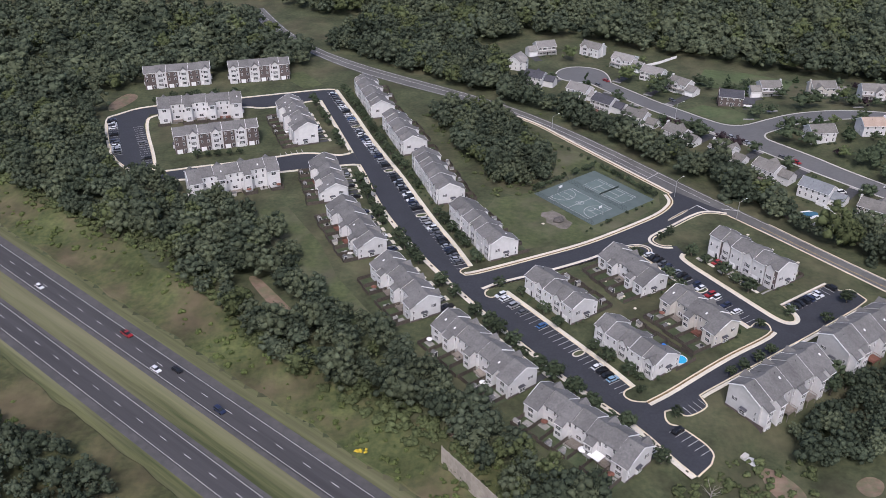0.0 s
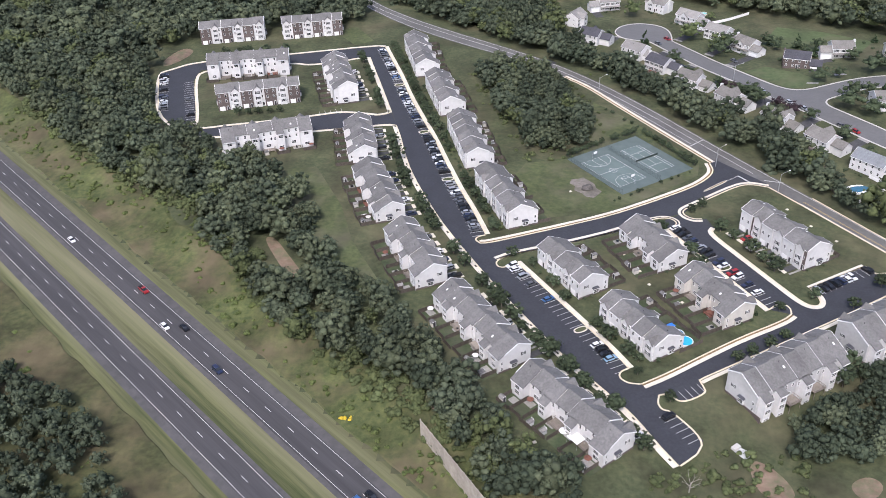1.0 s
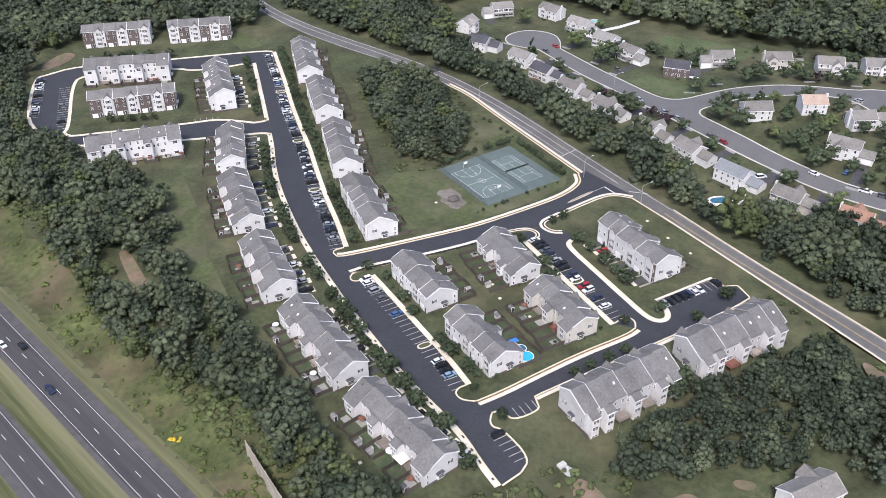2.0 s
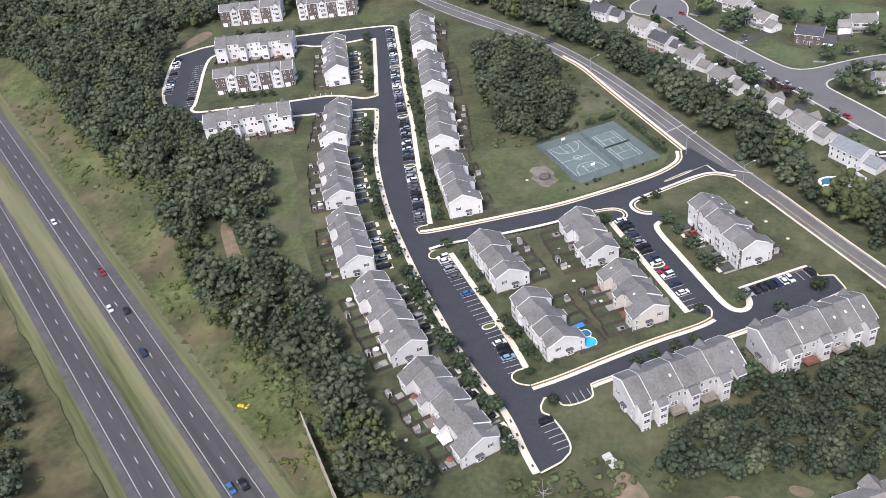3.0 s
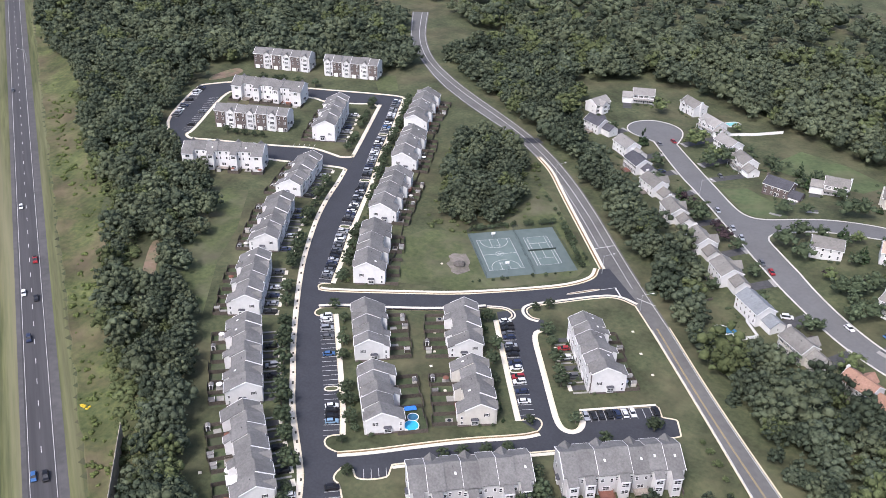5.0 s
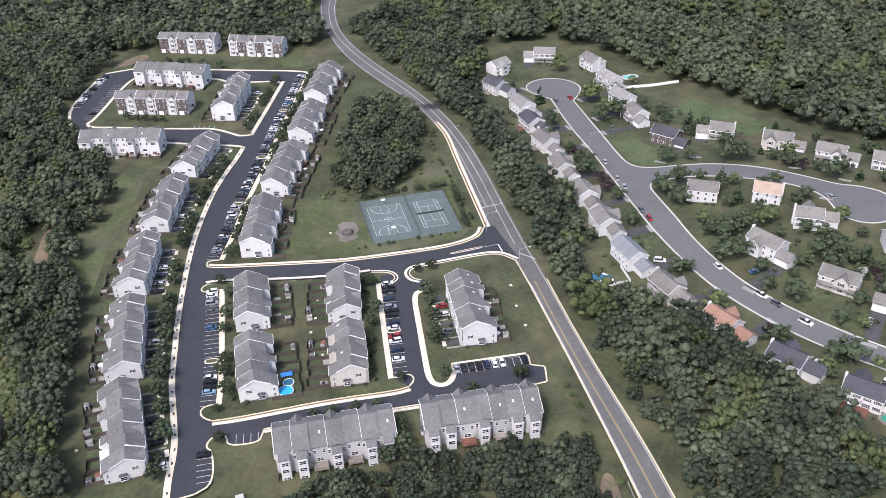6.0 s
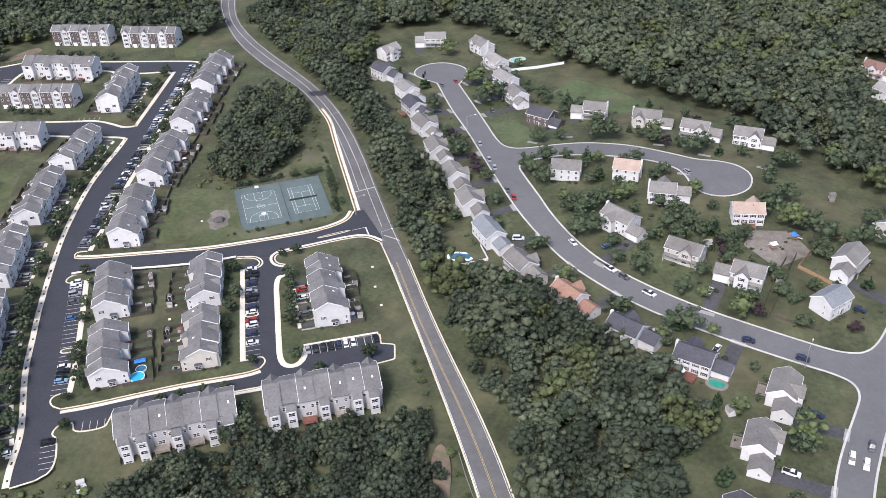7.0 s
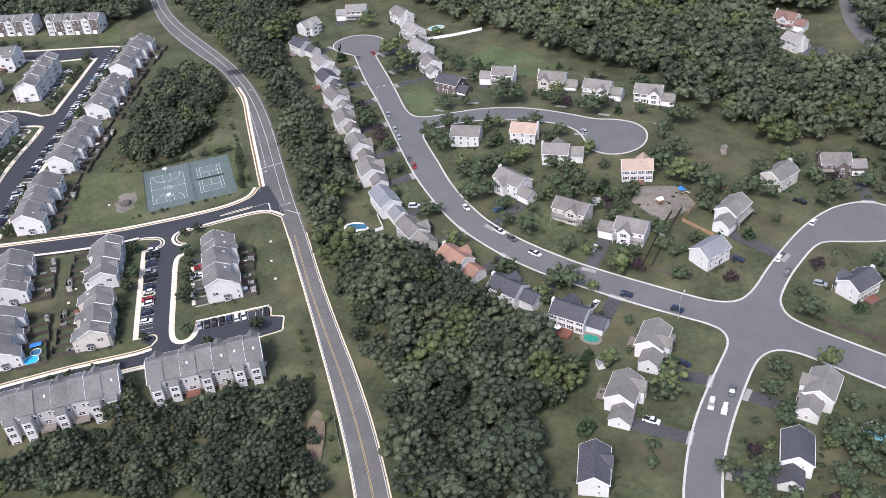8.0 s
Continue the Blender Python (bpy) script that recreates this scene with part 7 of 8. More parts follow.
for x, y, kind, colour in STREET_CARS:
    park(x, y, street_heading(x, y), kind, colour, 0.05, f"{colour} {kind} parked at a residential kerb")
DRIVE_CARS = [
    (262.7, 404.2, 75, "sedan", "white"), (248.7, 373.1, 60, "van", "white"), (183.3, 419.7, 20, "van", "white"), (342.7, 397.7, -10, "suv", "silver"), (314.4, 407.0, -20, "suv", "navy"), (300.2, 318.0, -10, "pickup", "white"), (332.8, 340.2, -15, "suv", "black"),
    (305.2, 346.0, -20, "sedan", "navy"), (104.4, 526.0, 40, "suv", "navy"), (119.2, 499.4, 40, "sedan", "silver"), (332.1, 450.4, -30, "pickup", "black"), (219.0, 424.0, 50, "sedan", "blue"), (280.0, 378.0, 0, "suv", "navy"), (270.5, 370.0, 70, "pickup", "white"),
]
for x, y, hd, kind, colour in DRIVE_CARS:
    park(x, y, hd, kind, colour, 0.06, f"{colour} {kind} on a house driveway")
HIGHWAY_CARS = [(-155.1, 356.0, "sedan", "white"), (-112.3, 323.2, "pickup", "red"), (-96.3, 301.6, "sedan", "white"), (-88.9, 301.1, "sedan", "black"), (-69.9, 279.0, "suv", "navy"), (-341.9, 501.5, "suv", "white"), (-273.3, 461.8, "sedan", "grey"), (-11.0, 224.3, "sedan", "blue"), (-7.6, 226.1, "suv", "black")]
for x, y, kind, colour in HIGHWAY_CARS:
    park(x, y, -42.3, kind, colour, HZ + 0.08, f"{colour} {kind} on the highway")
for m in CAR_MODELS.values():
    for o in (*m.children_recursive, m):
        bpy.data.objects.remove(o)

# ---- sports court ----
court = thing("sports_court", pose(64.65, 415.0, 0, 0, 0, 35.6), "green hard court marked for basketball and tennis", "sports court")
s = Solid()
s.box(-10.5, 30.0, -18.5, 19.5, -0.1, 0.05)
part("apron", s, COURT_DARK, court)
for nm, x0, x1, y0, y1 in (("basketball_surface", -7.7, 7.7, -12.8, 12.8), ("tennis_surface", 14.0, 25.0, -11.9, 11.9)):
    s = Solid()
    s.box(x0, x1, y0, y1, 0.0, 0.058)
    part(nm, s, COURT_GREEN, court)


def court_line(pts, closed=False, w=0.16):
    s = Solid()
    band(s, pts, -w / 2, w / 2, 0.03, 0.068, closed)
    part("court_line", s, PAINT, court)


def arc(cx, cy, r, a0, a1, n=24):
    return [(cx + r * math.cos(radians(a0 + (a1 - a0) * i / n)), cy + r * math.sin(radians(a0 + (a1 - a0) * i / n))) for i in range(n + 1)]


court_line([(-7.7, -12.8), (7.7, -12.8), (7.7, 12.8), (-7.7, 12.8)], True)
court_line([(-7.7, 0), (7.7, 0)])
court_line(arc(0, 0, 1.8, 0, 360)[:-1], True)
court_line(arc(0, 0, 0.6, 0, 360)[:-1], True)
for sg in (-1, 1):
    court_line([(-1.85, sg * 12.8), (-1.85, sg * 7.0), (1.85, sg * 7.0), (1.85, sg * 12.8)])
    court_line([(-6.2, sg * 12.8), *[(px, sg * py) for px, py in [(6.2 * math.cos(radians(a)), 11.4 - 6.2 * math.sin(radians(a))) for a in range(180, -1, -10)]], (6.2, sg * 12.8)])
    court_line(arc(0, sg * 7.0, 1.8, 0 if sg > 0 else 180, -180 if sg > 0 else 360))
court_line([(14.0, -11.9), (25.0, -11.9), (25.0, 11.9), (14.0, 11.9)], True)
for lx in (15.4, 23.6):
    court_line([(lx, -11.9), (lx, 11.9)])
for ly in (-6.4, 6.4):
    court_line([(15.4, ly), (23.6, ly)])
court_line([(19.5, -6.4), (19.5, 6.4)])
for sg in (-1, 1):
    hoop = thing("basketball_hoop", pose(64.65, 415.0, 0, 0, 0, 35.6), "white basketball backboard on a steel post", "basketball hoop", "hoops on the court")
    s = Solid()
    s.tube((0, sg * 14.3, 0), (0, sg * 14.2, 3.0), 0.09, 0.08, 8)
    part("post", s, METAL, hoop)
    s = Solid()
    s.tube((0, sg * 14.2, 2.9), (0, sg * 12.7, 3.1), 0.06, 0.06, 6)
    part("arm", s, METAL, hoop)
    s = Solid()
    s.box(-0.95, 0.95, sg * 12.6 - 0.04, sg * 12.6 + 0.04, 2.75, 3.95)
    part("backboard", s, TRIM, hoop)
net = thing("tennis_net", pose(64.65, 415.0, 0, 0, 0, 35.6), "dark tennis net between two posts", "tennis net")
s = Solid()
s.box(13.2, 25.8, -0.03, 0.03, 0.05, 0.95)
part("mesh", s, DARK_METAL, net)
for px in (13.1, 25.9):
    s = Solid()
    s.tube((px, 0, 0), (px, 0, 1.07), 0.06, 0.06, 8)
    part("post", s, DARK_METAL, net)
cage = thing("court_fence", pose(64.65, 415.0, 0, 0, 0, 35.6), "dark chain-link fence round and across the court", "fence")
for (ax, ay), (bx, by) in (((-10.5, 19.5), (30, 19.5)), ((10.8, 19.5), (10.8, -18.5)), ((-10.5, -18.5), (-10.5, 19.5)), ((30, 19.5), (30, -18.5))):
    L, a = math.dist((ax, ay), (bx, by)), math.degrees(math.atan2(by - ay, bx - ax))
    n = int(L / 3)
    xs, row, full = [0.0, 0.06], "f", "f"
    for i in range(n * 3):
        xx = L * (i + 1) / (n * 3)
        xs += [xx - 0.05, xx]
        row, full = row + ".f", full + "ff"
    me = panel_mesh("mesh_panel", xs, [0.0, 0.05, 0.6, 0.64, 1.2, 1.24, 1.8, 1.84, 2.4, 2.46], [full, row, full, row, full, row, full, row, full], (DARK_METAL,), 0.0)
    part("mesh_panel", me, None, cage, at=pose(ax, ay, 0.05, 0, 0, a))

# ---- noise barrier above the highway ----
WALL_LINE = [(3.5, 249.5), (25.5, 219.5), (35.0, 207.5), (73.0, 164.0)]
barrier = thing("noise_barrier", pose(0, 0, 0), "tall tan concrete noise barrier with posts above the highway", "wall", kind="structure")
for (ax, ay), (bx, by) in zip(WALL_LINE, WALL_LINE[1:]):
    L, a = math.dist((ax, ay), (bx, by)), math.degrees(math.atan2(by - ay, bx - ax))
    n = max(1, round(L / 3.6))
    for i in range(n):
        zb = ground_z(ax + (bx - ax) * i / n, ay + (by - ay) * i / n)
        s = Solid()
        s.box(0.1, L / n - 0.1, -0.08, 0.08, zb - 1.5, 4.2)
        part("wall_panel", s, BARRIER, barrier, at=pose(ax + (bx - ax) * i / n, ay + (by - ay) * i / n, 0, 0, 0, a))
        s = Solid()
        s.box(-0.12, 0.12, -0.16, 0.16, zb - 1.5, 4.5)
        part("wall_post", s, BARRIER, barrier, at=pose(ax + (bx - ax) * i / n, ay + (by - ay) * i / n, 0, 0, 0, a))


# ---- street lamps ----
def street_lamp(x, y, heading, h=9.0, reach=4.0):
    ob = thing("street_lamp", pose(x, y, 0, 0, 0, heading), "grey steel street lamp with a long arm over the road", "street lamp", "street lamps")
    s = Solid()
    s.tube((0, 0, 0), (0, 0, h), 0.14, 0.09, 8)
    part("pole", s, METAL, ob)
    s = Solid()
    s.tube((0, 0, h - 0.3), (reach, 0, h + 0.5), 0.07, 0.05, 8)
    part("arm", s, METAL, ob)
    s = Solid()
    s.box(reach - 0.1, reach + 0.8, -0.18, 0.18, h + 0.4, h + 0.56, bevel=0.05)
    part("lamp_head", s, TRIM, ob)


for row in ((109.5, 419.5, 35), (132.5, 397.5, 30), (127.6, 508.6, 30), (299.4, 369.0, 75), (60.0, 494.0, 35), (-292.0, 492.0, 200)):
    street_lamp(*row)


# ---- pools, sheds and garden things ----
def round_pool(x, y, r, h, water, label):
    ob = thing("round_pool", pose(x, y, 0), label, "swimming pool")
    s = Solid()
    s.prism([(r * math.cos(a), r * math.sin(a)) for a in (i * 0.2618 for i in range(24))], -0.05, h - 0.12)
    part("pool_wall", s, TRIM, ob)
    s = Solid()
    s.prism([((r - 0.12) * math.cos(a), (r - 0.12) * math.sin(a)) for a in (i * 0.2618 for i in range(24))], h - 0.3, h - 0.08)
    part("water", s, water, ob)
    s = Solid()
    band(s, [(r * math.cos(a), r * math.sin(a)) for a in (i * 0.2618 for i in range(24))], -0.08, 0.14, h - 0.2, h, True)
    part("rim", s, TRIM, ob)


round_pool(84.8, 296.0, 2.6, 1.2, WATER_BLUE, "round above-ground pool with bright blue water")
round_pool(83.0, 300.6, 1.9, 0.8, POOL_DARK, "dark blue round trampoline-sized pool beside the terrace")
s = Solid()
s.hull([(-2.1, -1.3, 0.9), (2.1, -1.3, 0.9), (2.1, 1.3, 0.9), (-2.1, 1.3, 0.9)], [(-1.9, -1.1, 1.15), (1.9, -1.1, 1.05), (1.8, 1.1, 1.2), (-1.9, 1.1, 1.1)])
tarp = thing("tarpaulin_shelter", pose(80.0, 304.2, 0, 0, 0, 35), "bright blue tarpaulin stretched over garden posts", "tarpaulin")
part("sheet", s, TARP, tarp)
for px, py in ((-2, -1.2), (2, -1.2), (2, 1.2), (-2, 1.2)):
    s = Solid()
    s.tube((px, py, -0.1), (px, py, 0.95), 0.05, 0.05, 6)
    part("post", s, FENCE_WOOD, tarp)


def sunken_pool(x, y, heading, outline, water, label):
    ob = thing("garden_pool", pose(x, y, 0, 0, 0, heading), label, "swimming pool")
    ring = rounded(outline, True, 3)
    s = Solid()
    s.prism(offset(ring, -1.1, True), -1.0, 0.30)
    part("paving", s, GREY_CONCRETE if water is TURQUOISE else TRIM if water is POOL_DARK else DECK_WOOD, ob)
    s = Solid()
    s.prism(ring, 0.0, 0.33)
    part("water", s, water, ob)


KIDNEY = [(-4.2, -1.5), (-1.0, -2.3), (1.5, -1.2), (4.0, -2.0), (4.4, 1.4), (1.0, 2.3), (-2.5, 2.6), (-4.6, 1.2)]
sunken_pool(165.2, 400.5, 20, KIDNEY, POOL_DARK, "kidney-shaped blue garden pool with pale paving")
sunken_pool(122.6, 603.1, 45, KIDNEY, TURQUOISE, "turquoise garden pool with pale paving")
sunken_pool(363.0, 327.5, -60, KIDNEY, TURQUOISE, "turquoise garden pool with pale paving")
sunken_pool(273.5, 352.0, -10, [(-2.6, -1.8), (2.6, -1.8), (2.8, 1.8), (-2.8, 1.8)], mat("green_pool_cover", (0.02, 0.20, 0.14), (0.03, 0.26, 0.19), 1.0, 0.5), "green-covered garden pool beside a house")


def fence_line(pts, height, material, label, name="garden_fence"):
    f = thing(name, pose(0, 0, 0), label, "fence", "garden fences")
    for (ax, ay), (bx, by) in zip(pts, pts[1:]):
        L, a = math.dist((ax, ay), (bx, by)), math.degrees(math.atan2(by - ay, bx - ax))
        s = Solid()
        s.box(0, L, -0.04, 0.04, -0.2, height)
        part("fence_panel", s, material, f, at=pose(ax, ay, 0, 0, 0, a))
        for i in range(max(2, round(L / 5)) + 1):
            n = max(2, round(L / 5))
            s = Solid()
            s.box(L * i / n - 0.07, L * i / n + 0.07, -0.07, 0.07, -0.2, height + 0.12)
            part("fence_post", s, material, f, at=pose(ax, ay, 0, 0, 0, a))


fence_line([(162.7, 389.6), (176.7, 401.4), (170.2, 410.4)], 1.5, TRIM, "white vinyl fence beside a garden pool")
fence_line([(123.1, 585.6), (137.7, 593.6), (150.0, 602.8)], 1.7, TRIM, "white vinyl fence behind the houses")
fence_line([(308.0, 452.7), (299.5, 456.7), (291.4, 429.1), (304.0, 421.0)], 1.6, NEW_WOOD, "orange-brown cedar board fence round a garden")
fence_line([(290.0, 437.5), (287.3, 418.6), (285.4, 395.8)], 1.9, FENCE_WOOD, "dark board fence between gardens")
fence_line([(286.6, 434.0), (284.0, 418.0), (282.2, 396.5)], 1.9, FENCE_WOOD, "dark board fence between gardens")
fence_line([(285.4, 395.8), (294.4, 392.6), (303.0, 390.5)], 1.2, FENCE_WOOD, "dark board fence beside the street")
fence_line([(155.0, 420.0), (149.0, 412.0), (155.5, 396.0), (162.7, 389.6)], 1.3, FENCE_WOOD, "dark board fence round a garden")
fence_line([(30.0, 372.0), (24.0, 398.0), (6.0, 440.0), (-10.0, 490.0), (-22.0, 525.0)], 1.4, FENCE_WOOD, "dark board fence along the terrace gardens")
fence_line([(204.6, 296.0), (209.6, 288.2), (215.0, 280.4)], 0.7, DRIVE_CONCRETE, "low pale concrete wall beside the through road", "roadside_wall")
fence_line([(340.0, 380.5), (352.0, 375.0), (372.0, 367.5)], 1.5, FENCE_WOOD, "dark board fence beside the street")
fence_line([(271.0, 440.0), (270.0, 453.0), (286.5, 456.0)], 0.5, FENCE_WOOD, "low timber edging round a sandy play yard")


def shed(x, y, heading, label, wall=SIDING, roof=LIGHT_ROOF, size=(3.0, 2.4, 2.0, 2.9)):
    L, D, e, r = size
    ob = thing("garden_shed", pose(x, y, 0, 0, 0, heading), label, "shed", "garden sheds")
    s = Solid()
    gable_walls(s, -L / 2, L / 2, -D / 2, D / 2, -0.1, e, r)
    part("wall", s, wall, ob)
    s = Solid()
    gable_roof(s, -L / 2 - 0.15, L / 2 + 0.15, -D / 2, D / 2, e, r, 0.15, 0.1)
    part("roof", s, roof, ob)
    part("door", DOOR, None, ob, at=face_west(-L / 2, 0, 0))


shed(279.7, 339.2, -60, "small white garden shed with a pale roof")
shed(299.4, 484.5, 10, "small timber lookout shed in a clearing", DECK_WOOD, ROOF, (2.2, 2.2, 3.4, 4.2))
shed(256.5, 436.0, 20, "small grey garden shed", GREY_SIDING, LIGHT_ROOF)
shed(285.5, 418.5, 30, "small brown garden shed", CREAM_SIDING, ROOF)


def parasol(x, y, z, r, material, label):
    ob = thing("parasol", pose(x, y, z), label, "parasol", "parasols on decks")
    s = Solid()
    s.tube((0, 0, 0), (0, 0, 2.3), 0.04, 0.03, 6)
    part("pole", s, METAL, ob)
    s = Solid()
    ring = [(r * math.cos(i * math.pi / 4), r * math.sin(i * math.pi / 4)) for i in range(8)]
    s.hull([(px, py, 1.95) for px, py in ring], [(px * 0.05, py * 0.05, 2.5) for px, py in ring])
    part("canopy", s, material, ob)


YELLOW_CLOTH = mat("yellow_canvas", (0.70, 0.42, 0.08), (0.78, 0.50, 0.12), 2.0, 0.8)
dk = thing("deck", pose(262.2, 353.0, 0, 0, 0, -14), "red-brown timber deck with railings beside a garden pool", "deck", "decks behind houses")
s = Solid()
s.box(-4.6, 4.6, -2.6, 2.4, 0.60, 0.80)
part("deck_floor", s, RED_DECK, dk)
part("railing", rail_mesh(9.2, RED_DECK), None, dk, at=pose(-4.6, -2.6, 0.8))
part("railing", rail_mesh(4.98, RED_DECK), None, dk, at=pose(-4.5, -2.58, 0.8, 0, 0, 90))
part("railing", rail_mesh(4.98, RED_DECK), None, dk, at=pose(4.6, -2.58, 0.8, 0, 0, 90))
for px in (-4.5, -1.5, 1.5, 4.4):
    s = Solid()
    s.box(px, px + 0.14, -2.5, -2.36, -0.5, 0.61)
    part("post", s, RED_DECK, dk)
parasol(39.5, 259.5, 0.0, 1.5, YELLOW_CLOTH, "yellow canvas parasol behind a townhouse")
parasol(261.5, 352.8, 0.8, 1.5, TRIM, "white canvas parasol on a timber deck")
parasol(90.0, 326.5, 0.0, 1.2, TRIM, "white canvas parasol in a terrace garden")
parasol(46.2, 249.6, 0.0, 1.5, TRIM, "white canvas parasol behind a townhouse")
canopy = thing("deck_canopy", pose(49.8, 246.2, 0, 0, 0, 132), "white fabric canopy over a terrace deck", "canopy")
s = Solid()
s.hull([(-2.2, -1.7, 2.6), (2.2, -1.7, 2.6), (2.2, 1.7, 2.4), (-2.2, 1.7, 2.4)], [(-2.2, -1.7, 2.68), (2.2, -1.7, 2.68), (2.2, 1.7, 2.48), (-2.2, 1.7, 2.48)])
part("cloth", s, TRIM, canopy)
for px, py in ((-2.1, -1.6), (2.1, -1.6), (2.1, 1.6), (-2.1, 1.6)):
    s = Solid()
    s.tube((px, py, 0), (px, py, 2.5), 0.05, 0.05, 6)
    part("post", s, METAL, canopy)

# climbing boulder and play frame
rock_v, rock_f = ico(3)
rs = np.random.RandomState(5)
rock_v = rock_v * (1 + 0.25 * np.array([[noise.noise(Vector(tuple(p * 1.8)))] for p in rock_v])) * np.array([2.6, 2.0, 1.4])
rock = new("climbing_boulder", np_mesh("climbing_boulder", rock_v, rock_f, mat("dark_rock", (0.07, 0.065, 0.06), (0.13, 0.12, 0.11), 1.2, 0.9, 0.5)))
rock.matrix_basis = pose(53.2, 398.6, 0.5, 0, 0, 30)
tagged(rock, "dark climbing boulder on the sandy playground", "boulder")


def play_frame(x, y, heading, colour, label):
    ob = thing("play_frame", pose(x, y, 0, 0, 0, heading), label, "play frame")
    for px in (-1, 1):
        for py in (-1, 1):
            s = Solid()
            s.tube((px, py, -0.1), (px, py, 2.6), 0.07, 0.07, 6)
            part("post", s, NEW_WOOD, ob)
    s = Solid()
    s.box(-1.1, 1.1, -1.1, 1.1, 1.2, 1.32)
    part("platform", s, NEW_WOOD, ob)
    s = Solid()
    s.hull([(-1.3, -1.3, 2.6), (1.3, -1.3, 2.6), (1.3, 1.3, 2.6), (-1.3, 1.3, 2.6)], [(-0.1, -1.0, 3.5), (0.1, -1.0, 3.5), (0.1, 1.0, 3.5), (-0.1, 1.0, 3.5)])
    part("canopy", s, colour, ob)
    s = Solid()
    s.hull([(1.1, -0.4, 1.2), (1.1, 0.4, 1.2), (1.1, 0.4, 1.3), (1.1, -0.4, 1.3)][::-1], [(3.6, -0.4, 0.1), (3.6, 0.4, 0.1), (3.6, 0.4, 0.2), (3.6, -0.4, 0.2)][::-1])
    part("slide", s, TRIM, ob)


play_frame(288.0, 449.0, 20, TARP, "timber play frame with a blue canopy and white slide")
play_frame(281.0, 440.0, 120, TRIM, "small timber play frame with a white canopy and slide")
drain = thing("drain_headwall", pose(96.0, 250.0, ground_z(96.0, 250.0), 0, 0, 40), "grey concrete drain headwall with a stone apron", "headwall")
s = Solid()
s.box(-1.3, 1.3, -0.8, 0.8, -0.6, 1.0, bevel=0.1)
part("box", s, GREY_CONCRETE, drain)
s = Solid()
s.hull([(-1.4, -4.5, -0.4), (2.6, -4.8, -0.4), (1.3, -0.6, -0.4), (-1.3, -0.6, -0.4)], [(-1.4, -4.5, 0.08), (2.6, -4.8, 0.05), (1.3, -0.6, 0.1), (-1.3, -0.6, 0.1)])
part("stone_apron", s, GREY_SIDING, drain)
for x, y, z in ((66.5, 349.0, 0), (75.0, 329.5, 0), (86.0, 319.0, 0), (72.0, 338.0, 0), (134.0, 384.0, 0), (141.0, 371.5, 0), (38.0, 246.0, 0), (46.0, 396.0, 0), (0.5, 395.0, 0), (148.5, 361.0, 0)):
    s = Solid()
    s.box(-0.5, 0.5, -0.5, 0.5, -0.2, 0.28, bevel=0.06)
    inlet = new("yard_drain", s.mesh("yard_drain", CONCRETE))
    inlet.matrix_basis = pose(x, y, z, 0, 0, 35)
    tagged(inlet, "square concrete yard drain set in grass", "drain", "yard drains")


# ---- things in the small terrace gardens ----
def patio_table(x, y, heading, cloth):
    ob = thing("patio_table", pose(x, y, 0, 0, 0, heading), "round garden table on a paved patio", "table", "patio tables")
    s = Solid()
    s.prism([(0.7 * math.cos(i * math.pi / 6), 0.7 * math.sin(i * math.pi / 6)) for i in range(12)], 0.70, 0.76)
    part("tabletop", s, cloth, ob)
    s = Solid()
    s.tube((0, 0, 0.05), (0, 0, 0.72), 0.09, 0.06, 8)
    part("stem", s, METAL, ob)


def grill(x, y, heading):
    ob = thing("barbecue_grill", pose(x, y, 0, 0, 0, heading), "black lidded barbecue grill on a patio", "grill", "barbecue grills")
    s = Solid()
    s.box(-0.6, 0.6, -0.3, 0.3, 0.05, 0.85)
    part("cart", s, RUBBER, ob)
    s = Solid()
    s.box(-0.4, 0.4, -0.3, 0.3, 0.85, 1.2, bevel=0.15)
    part("lid", s, CAR_PAINTS["black"], ob)


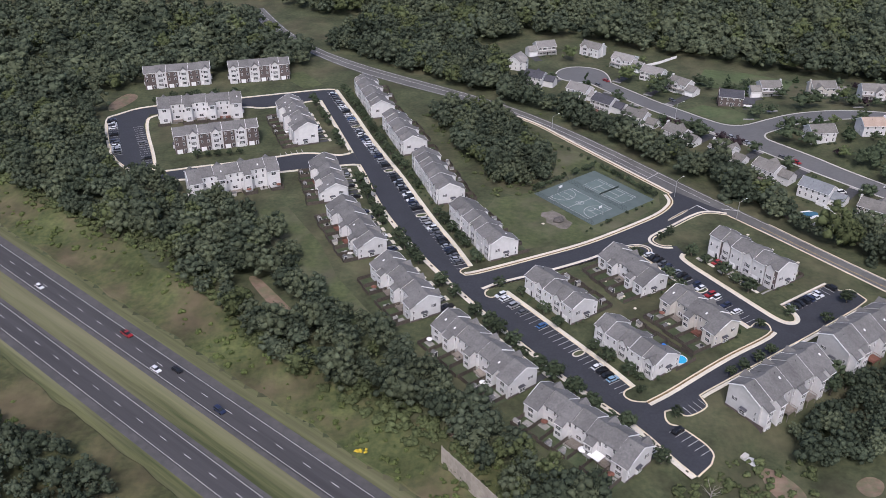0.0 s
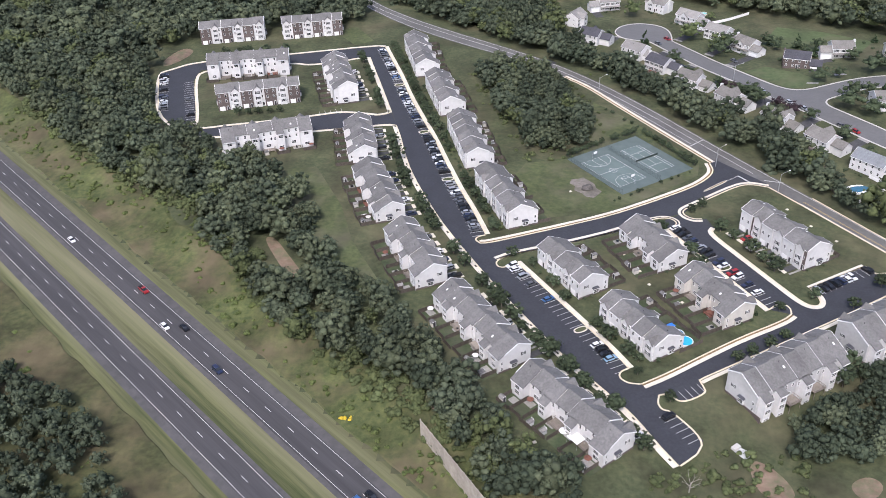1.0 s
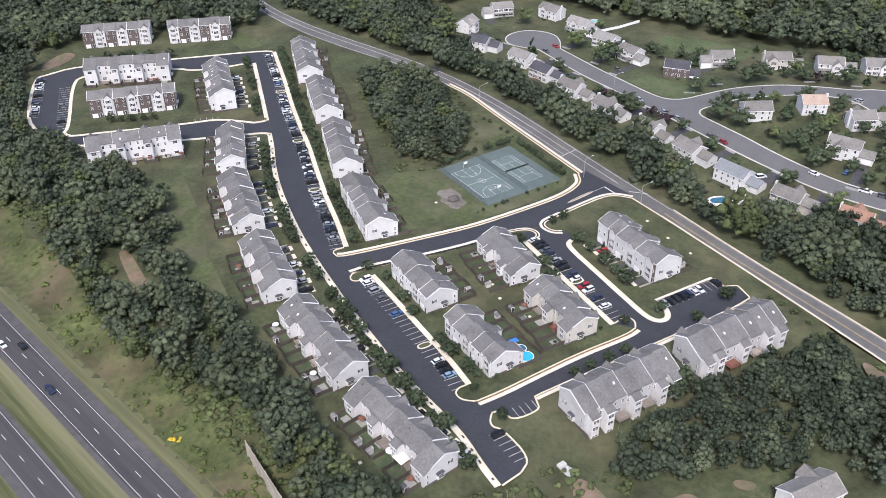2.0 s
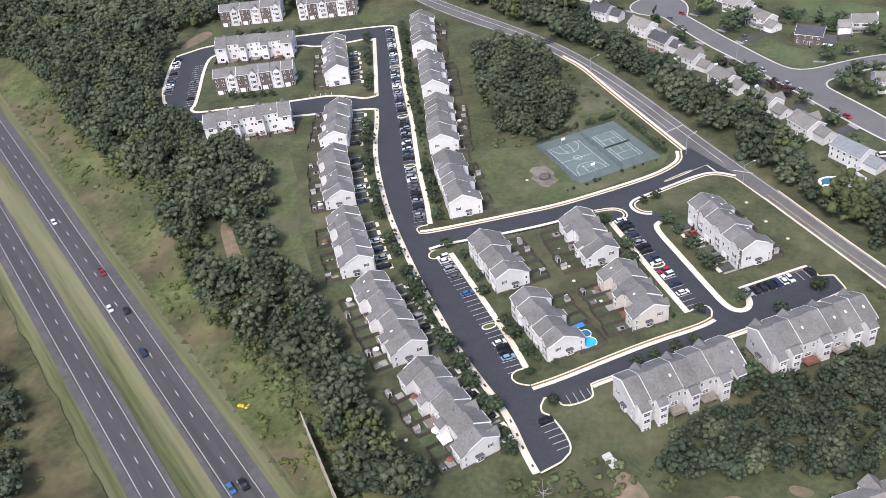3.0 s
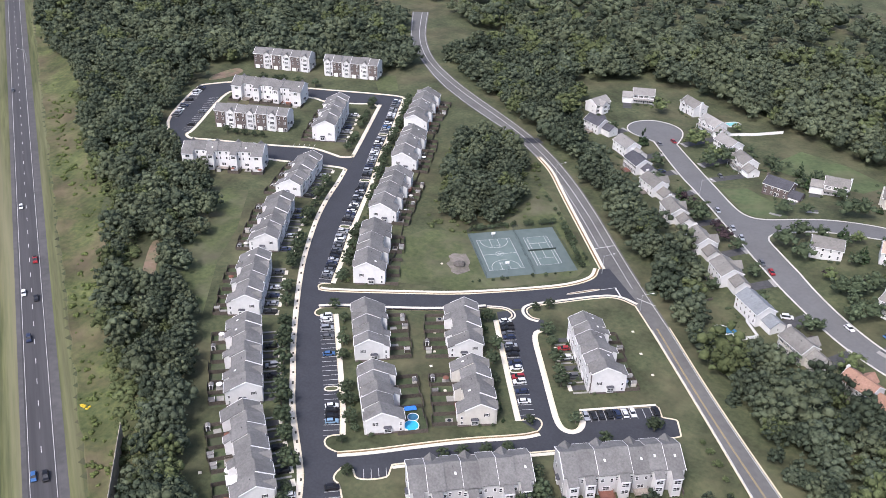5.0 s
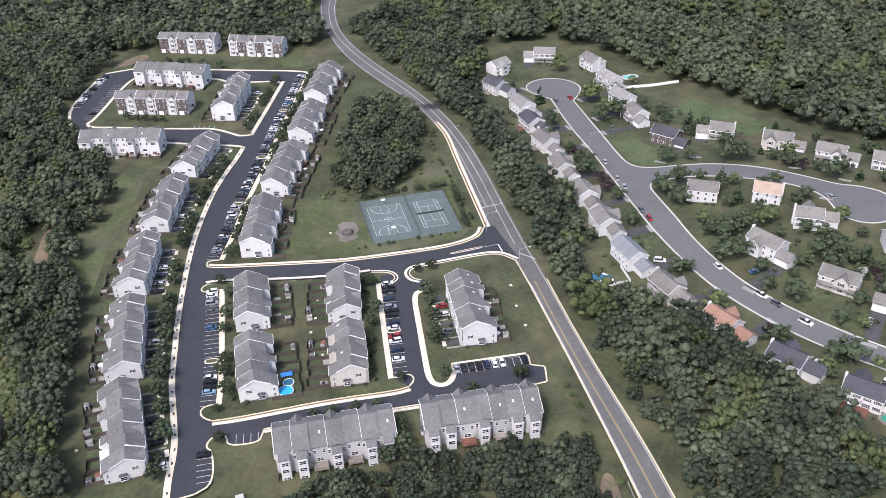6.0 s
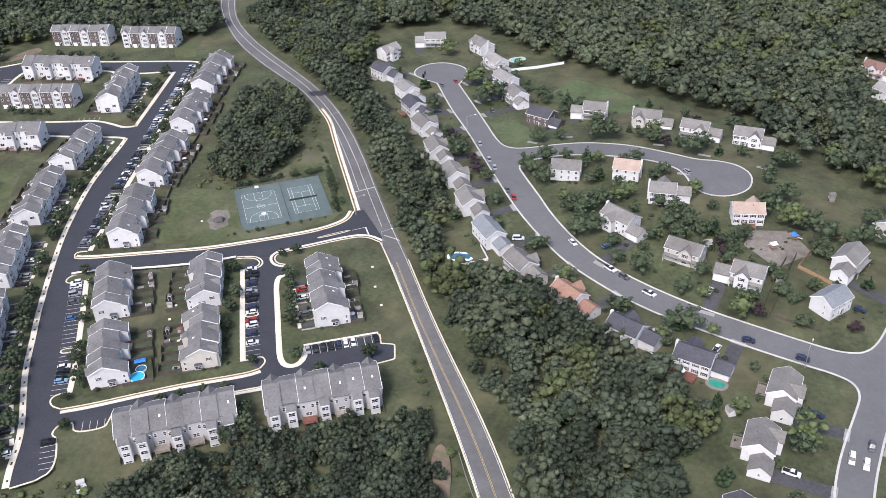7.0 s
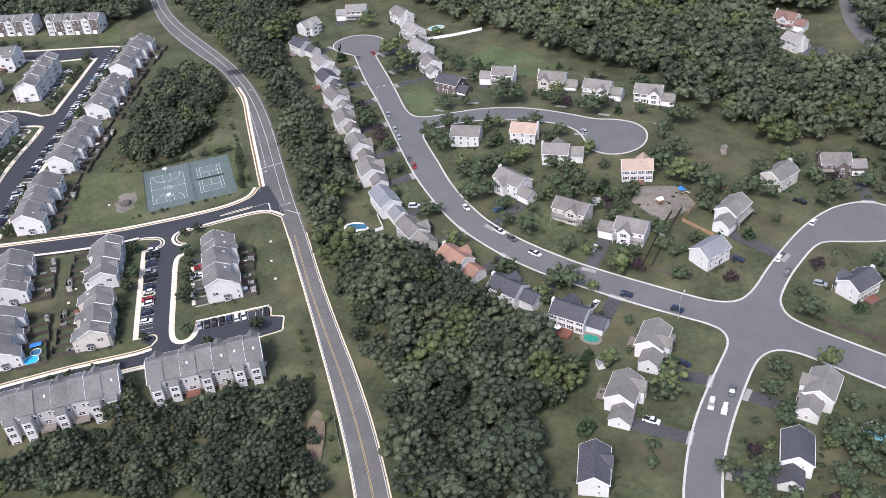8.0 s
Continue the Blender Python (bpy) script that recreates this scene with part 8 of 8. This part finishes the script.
clutter = random.Random(404)
for x, y, turn, xc, w, y0, y1, seed in GARDENS:
    m = pose(x, y, 0, 0, 0, turn)
    roll = clutter.random()
    if y1 - y0 > 3.5 and clutter.random() < 0.42:
        p = m @ Vector((xc + clutter.uniform(-0.3, 0.3) * w, y1 - 1.3, 0))
        shed(p.x, p.y, turn + clutter.choice((0, 90)), clutter.choice(("small pale garden shed at the end of a terrace garden", "small grey plastic shed beside a garden fence")), clutter.choice((CREAM_SIDING, GREY_SIDING, FENCE_WOOD)), clutter.choice((ROOF, LIGHT_ROOF)), (1.9, 1.5, 1.7, 2.2))
    p = m @ Vector((xc + clutter.uniform(-0.25, 0.25) * w, min(y1 - 2.0, y0 + clutter.uniform(1.2, 2.4)), 0))
    if roll < 0.55:
        s = Solid()
        s.box(-1.7, 1.7, -1.3, 1.3, -0.1, 0.07)
        slab = thing("patio", pose(p.x, p.y, 0, 0, 0, turn), "worn grey concrete patio slab in a terrace garden", "patio", kind="structure", data=s.mesh("patio", DRIVE_CONCRETE))
        if roll < 0.14:
            parasol(p.x, p.y, 0.05, 1.2, clutter.choice((TRIM, CREAM_SIDING, RED_DECK)), "canvas parasol on a garden patio")
        elif roll < 0.32:
            patio_table(p.x, p.y, turn, clutter.choice((TRIM, GLASS, DECK_WOOD)))
        elif roll < 0.45:
            grill(p.x, p.y, turn + 90)


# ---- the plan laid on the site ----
# The plan above is warped to suit the camera by two homographies, east and west. Each has its own eight coefficients
# from plan units to metres on level ground; the low hill under the detached houses lifts the ground after that.
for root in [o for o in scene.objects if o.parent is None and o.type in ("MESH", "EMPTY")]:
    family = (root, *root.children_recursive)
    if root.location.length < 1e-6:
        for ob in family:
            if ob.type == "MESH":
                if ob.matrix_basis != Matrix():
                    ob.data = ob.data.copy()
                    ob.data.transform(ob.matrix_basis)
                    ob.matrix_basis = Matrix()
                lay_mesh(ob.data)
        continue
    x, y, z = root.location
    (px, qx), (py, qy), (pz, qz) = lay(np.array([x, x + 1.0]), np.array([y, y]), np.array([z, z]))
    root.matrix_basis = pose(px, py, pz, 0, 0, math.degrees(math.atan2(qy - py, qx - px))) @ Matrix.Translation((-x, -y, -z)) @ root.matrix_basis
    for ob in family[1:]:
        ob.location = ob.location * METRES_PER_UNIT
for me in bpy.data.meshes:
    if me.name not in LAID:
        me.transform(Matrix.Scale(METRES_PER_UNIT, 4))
scene.view_layers[0].update()
for ob in scene.objects:
    # drives and paths follow the slope before a house
    if ob.parent and ob.name.split(".")[0] in ("driveway", "apron", "front_path"):
        m, base = ob.matrix_world, hill(*ob.parent.matrix_world.translation[:2])
        for v in ob.data.vertices:
            p = m @ v.co
            v.co.z += hill(p.x, p.y) - base
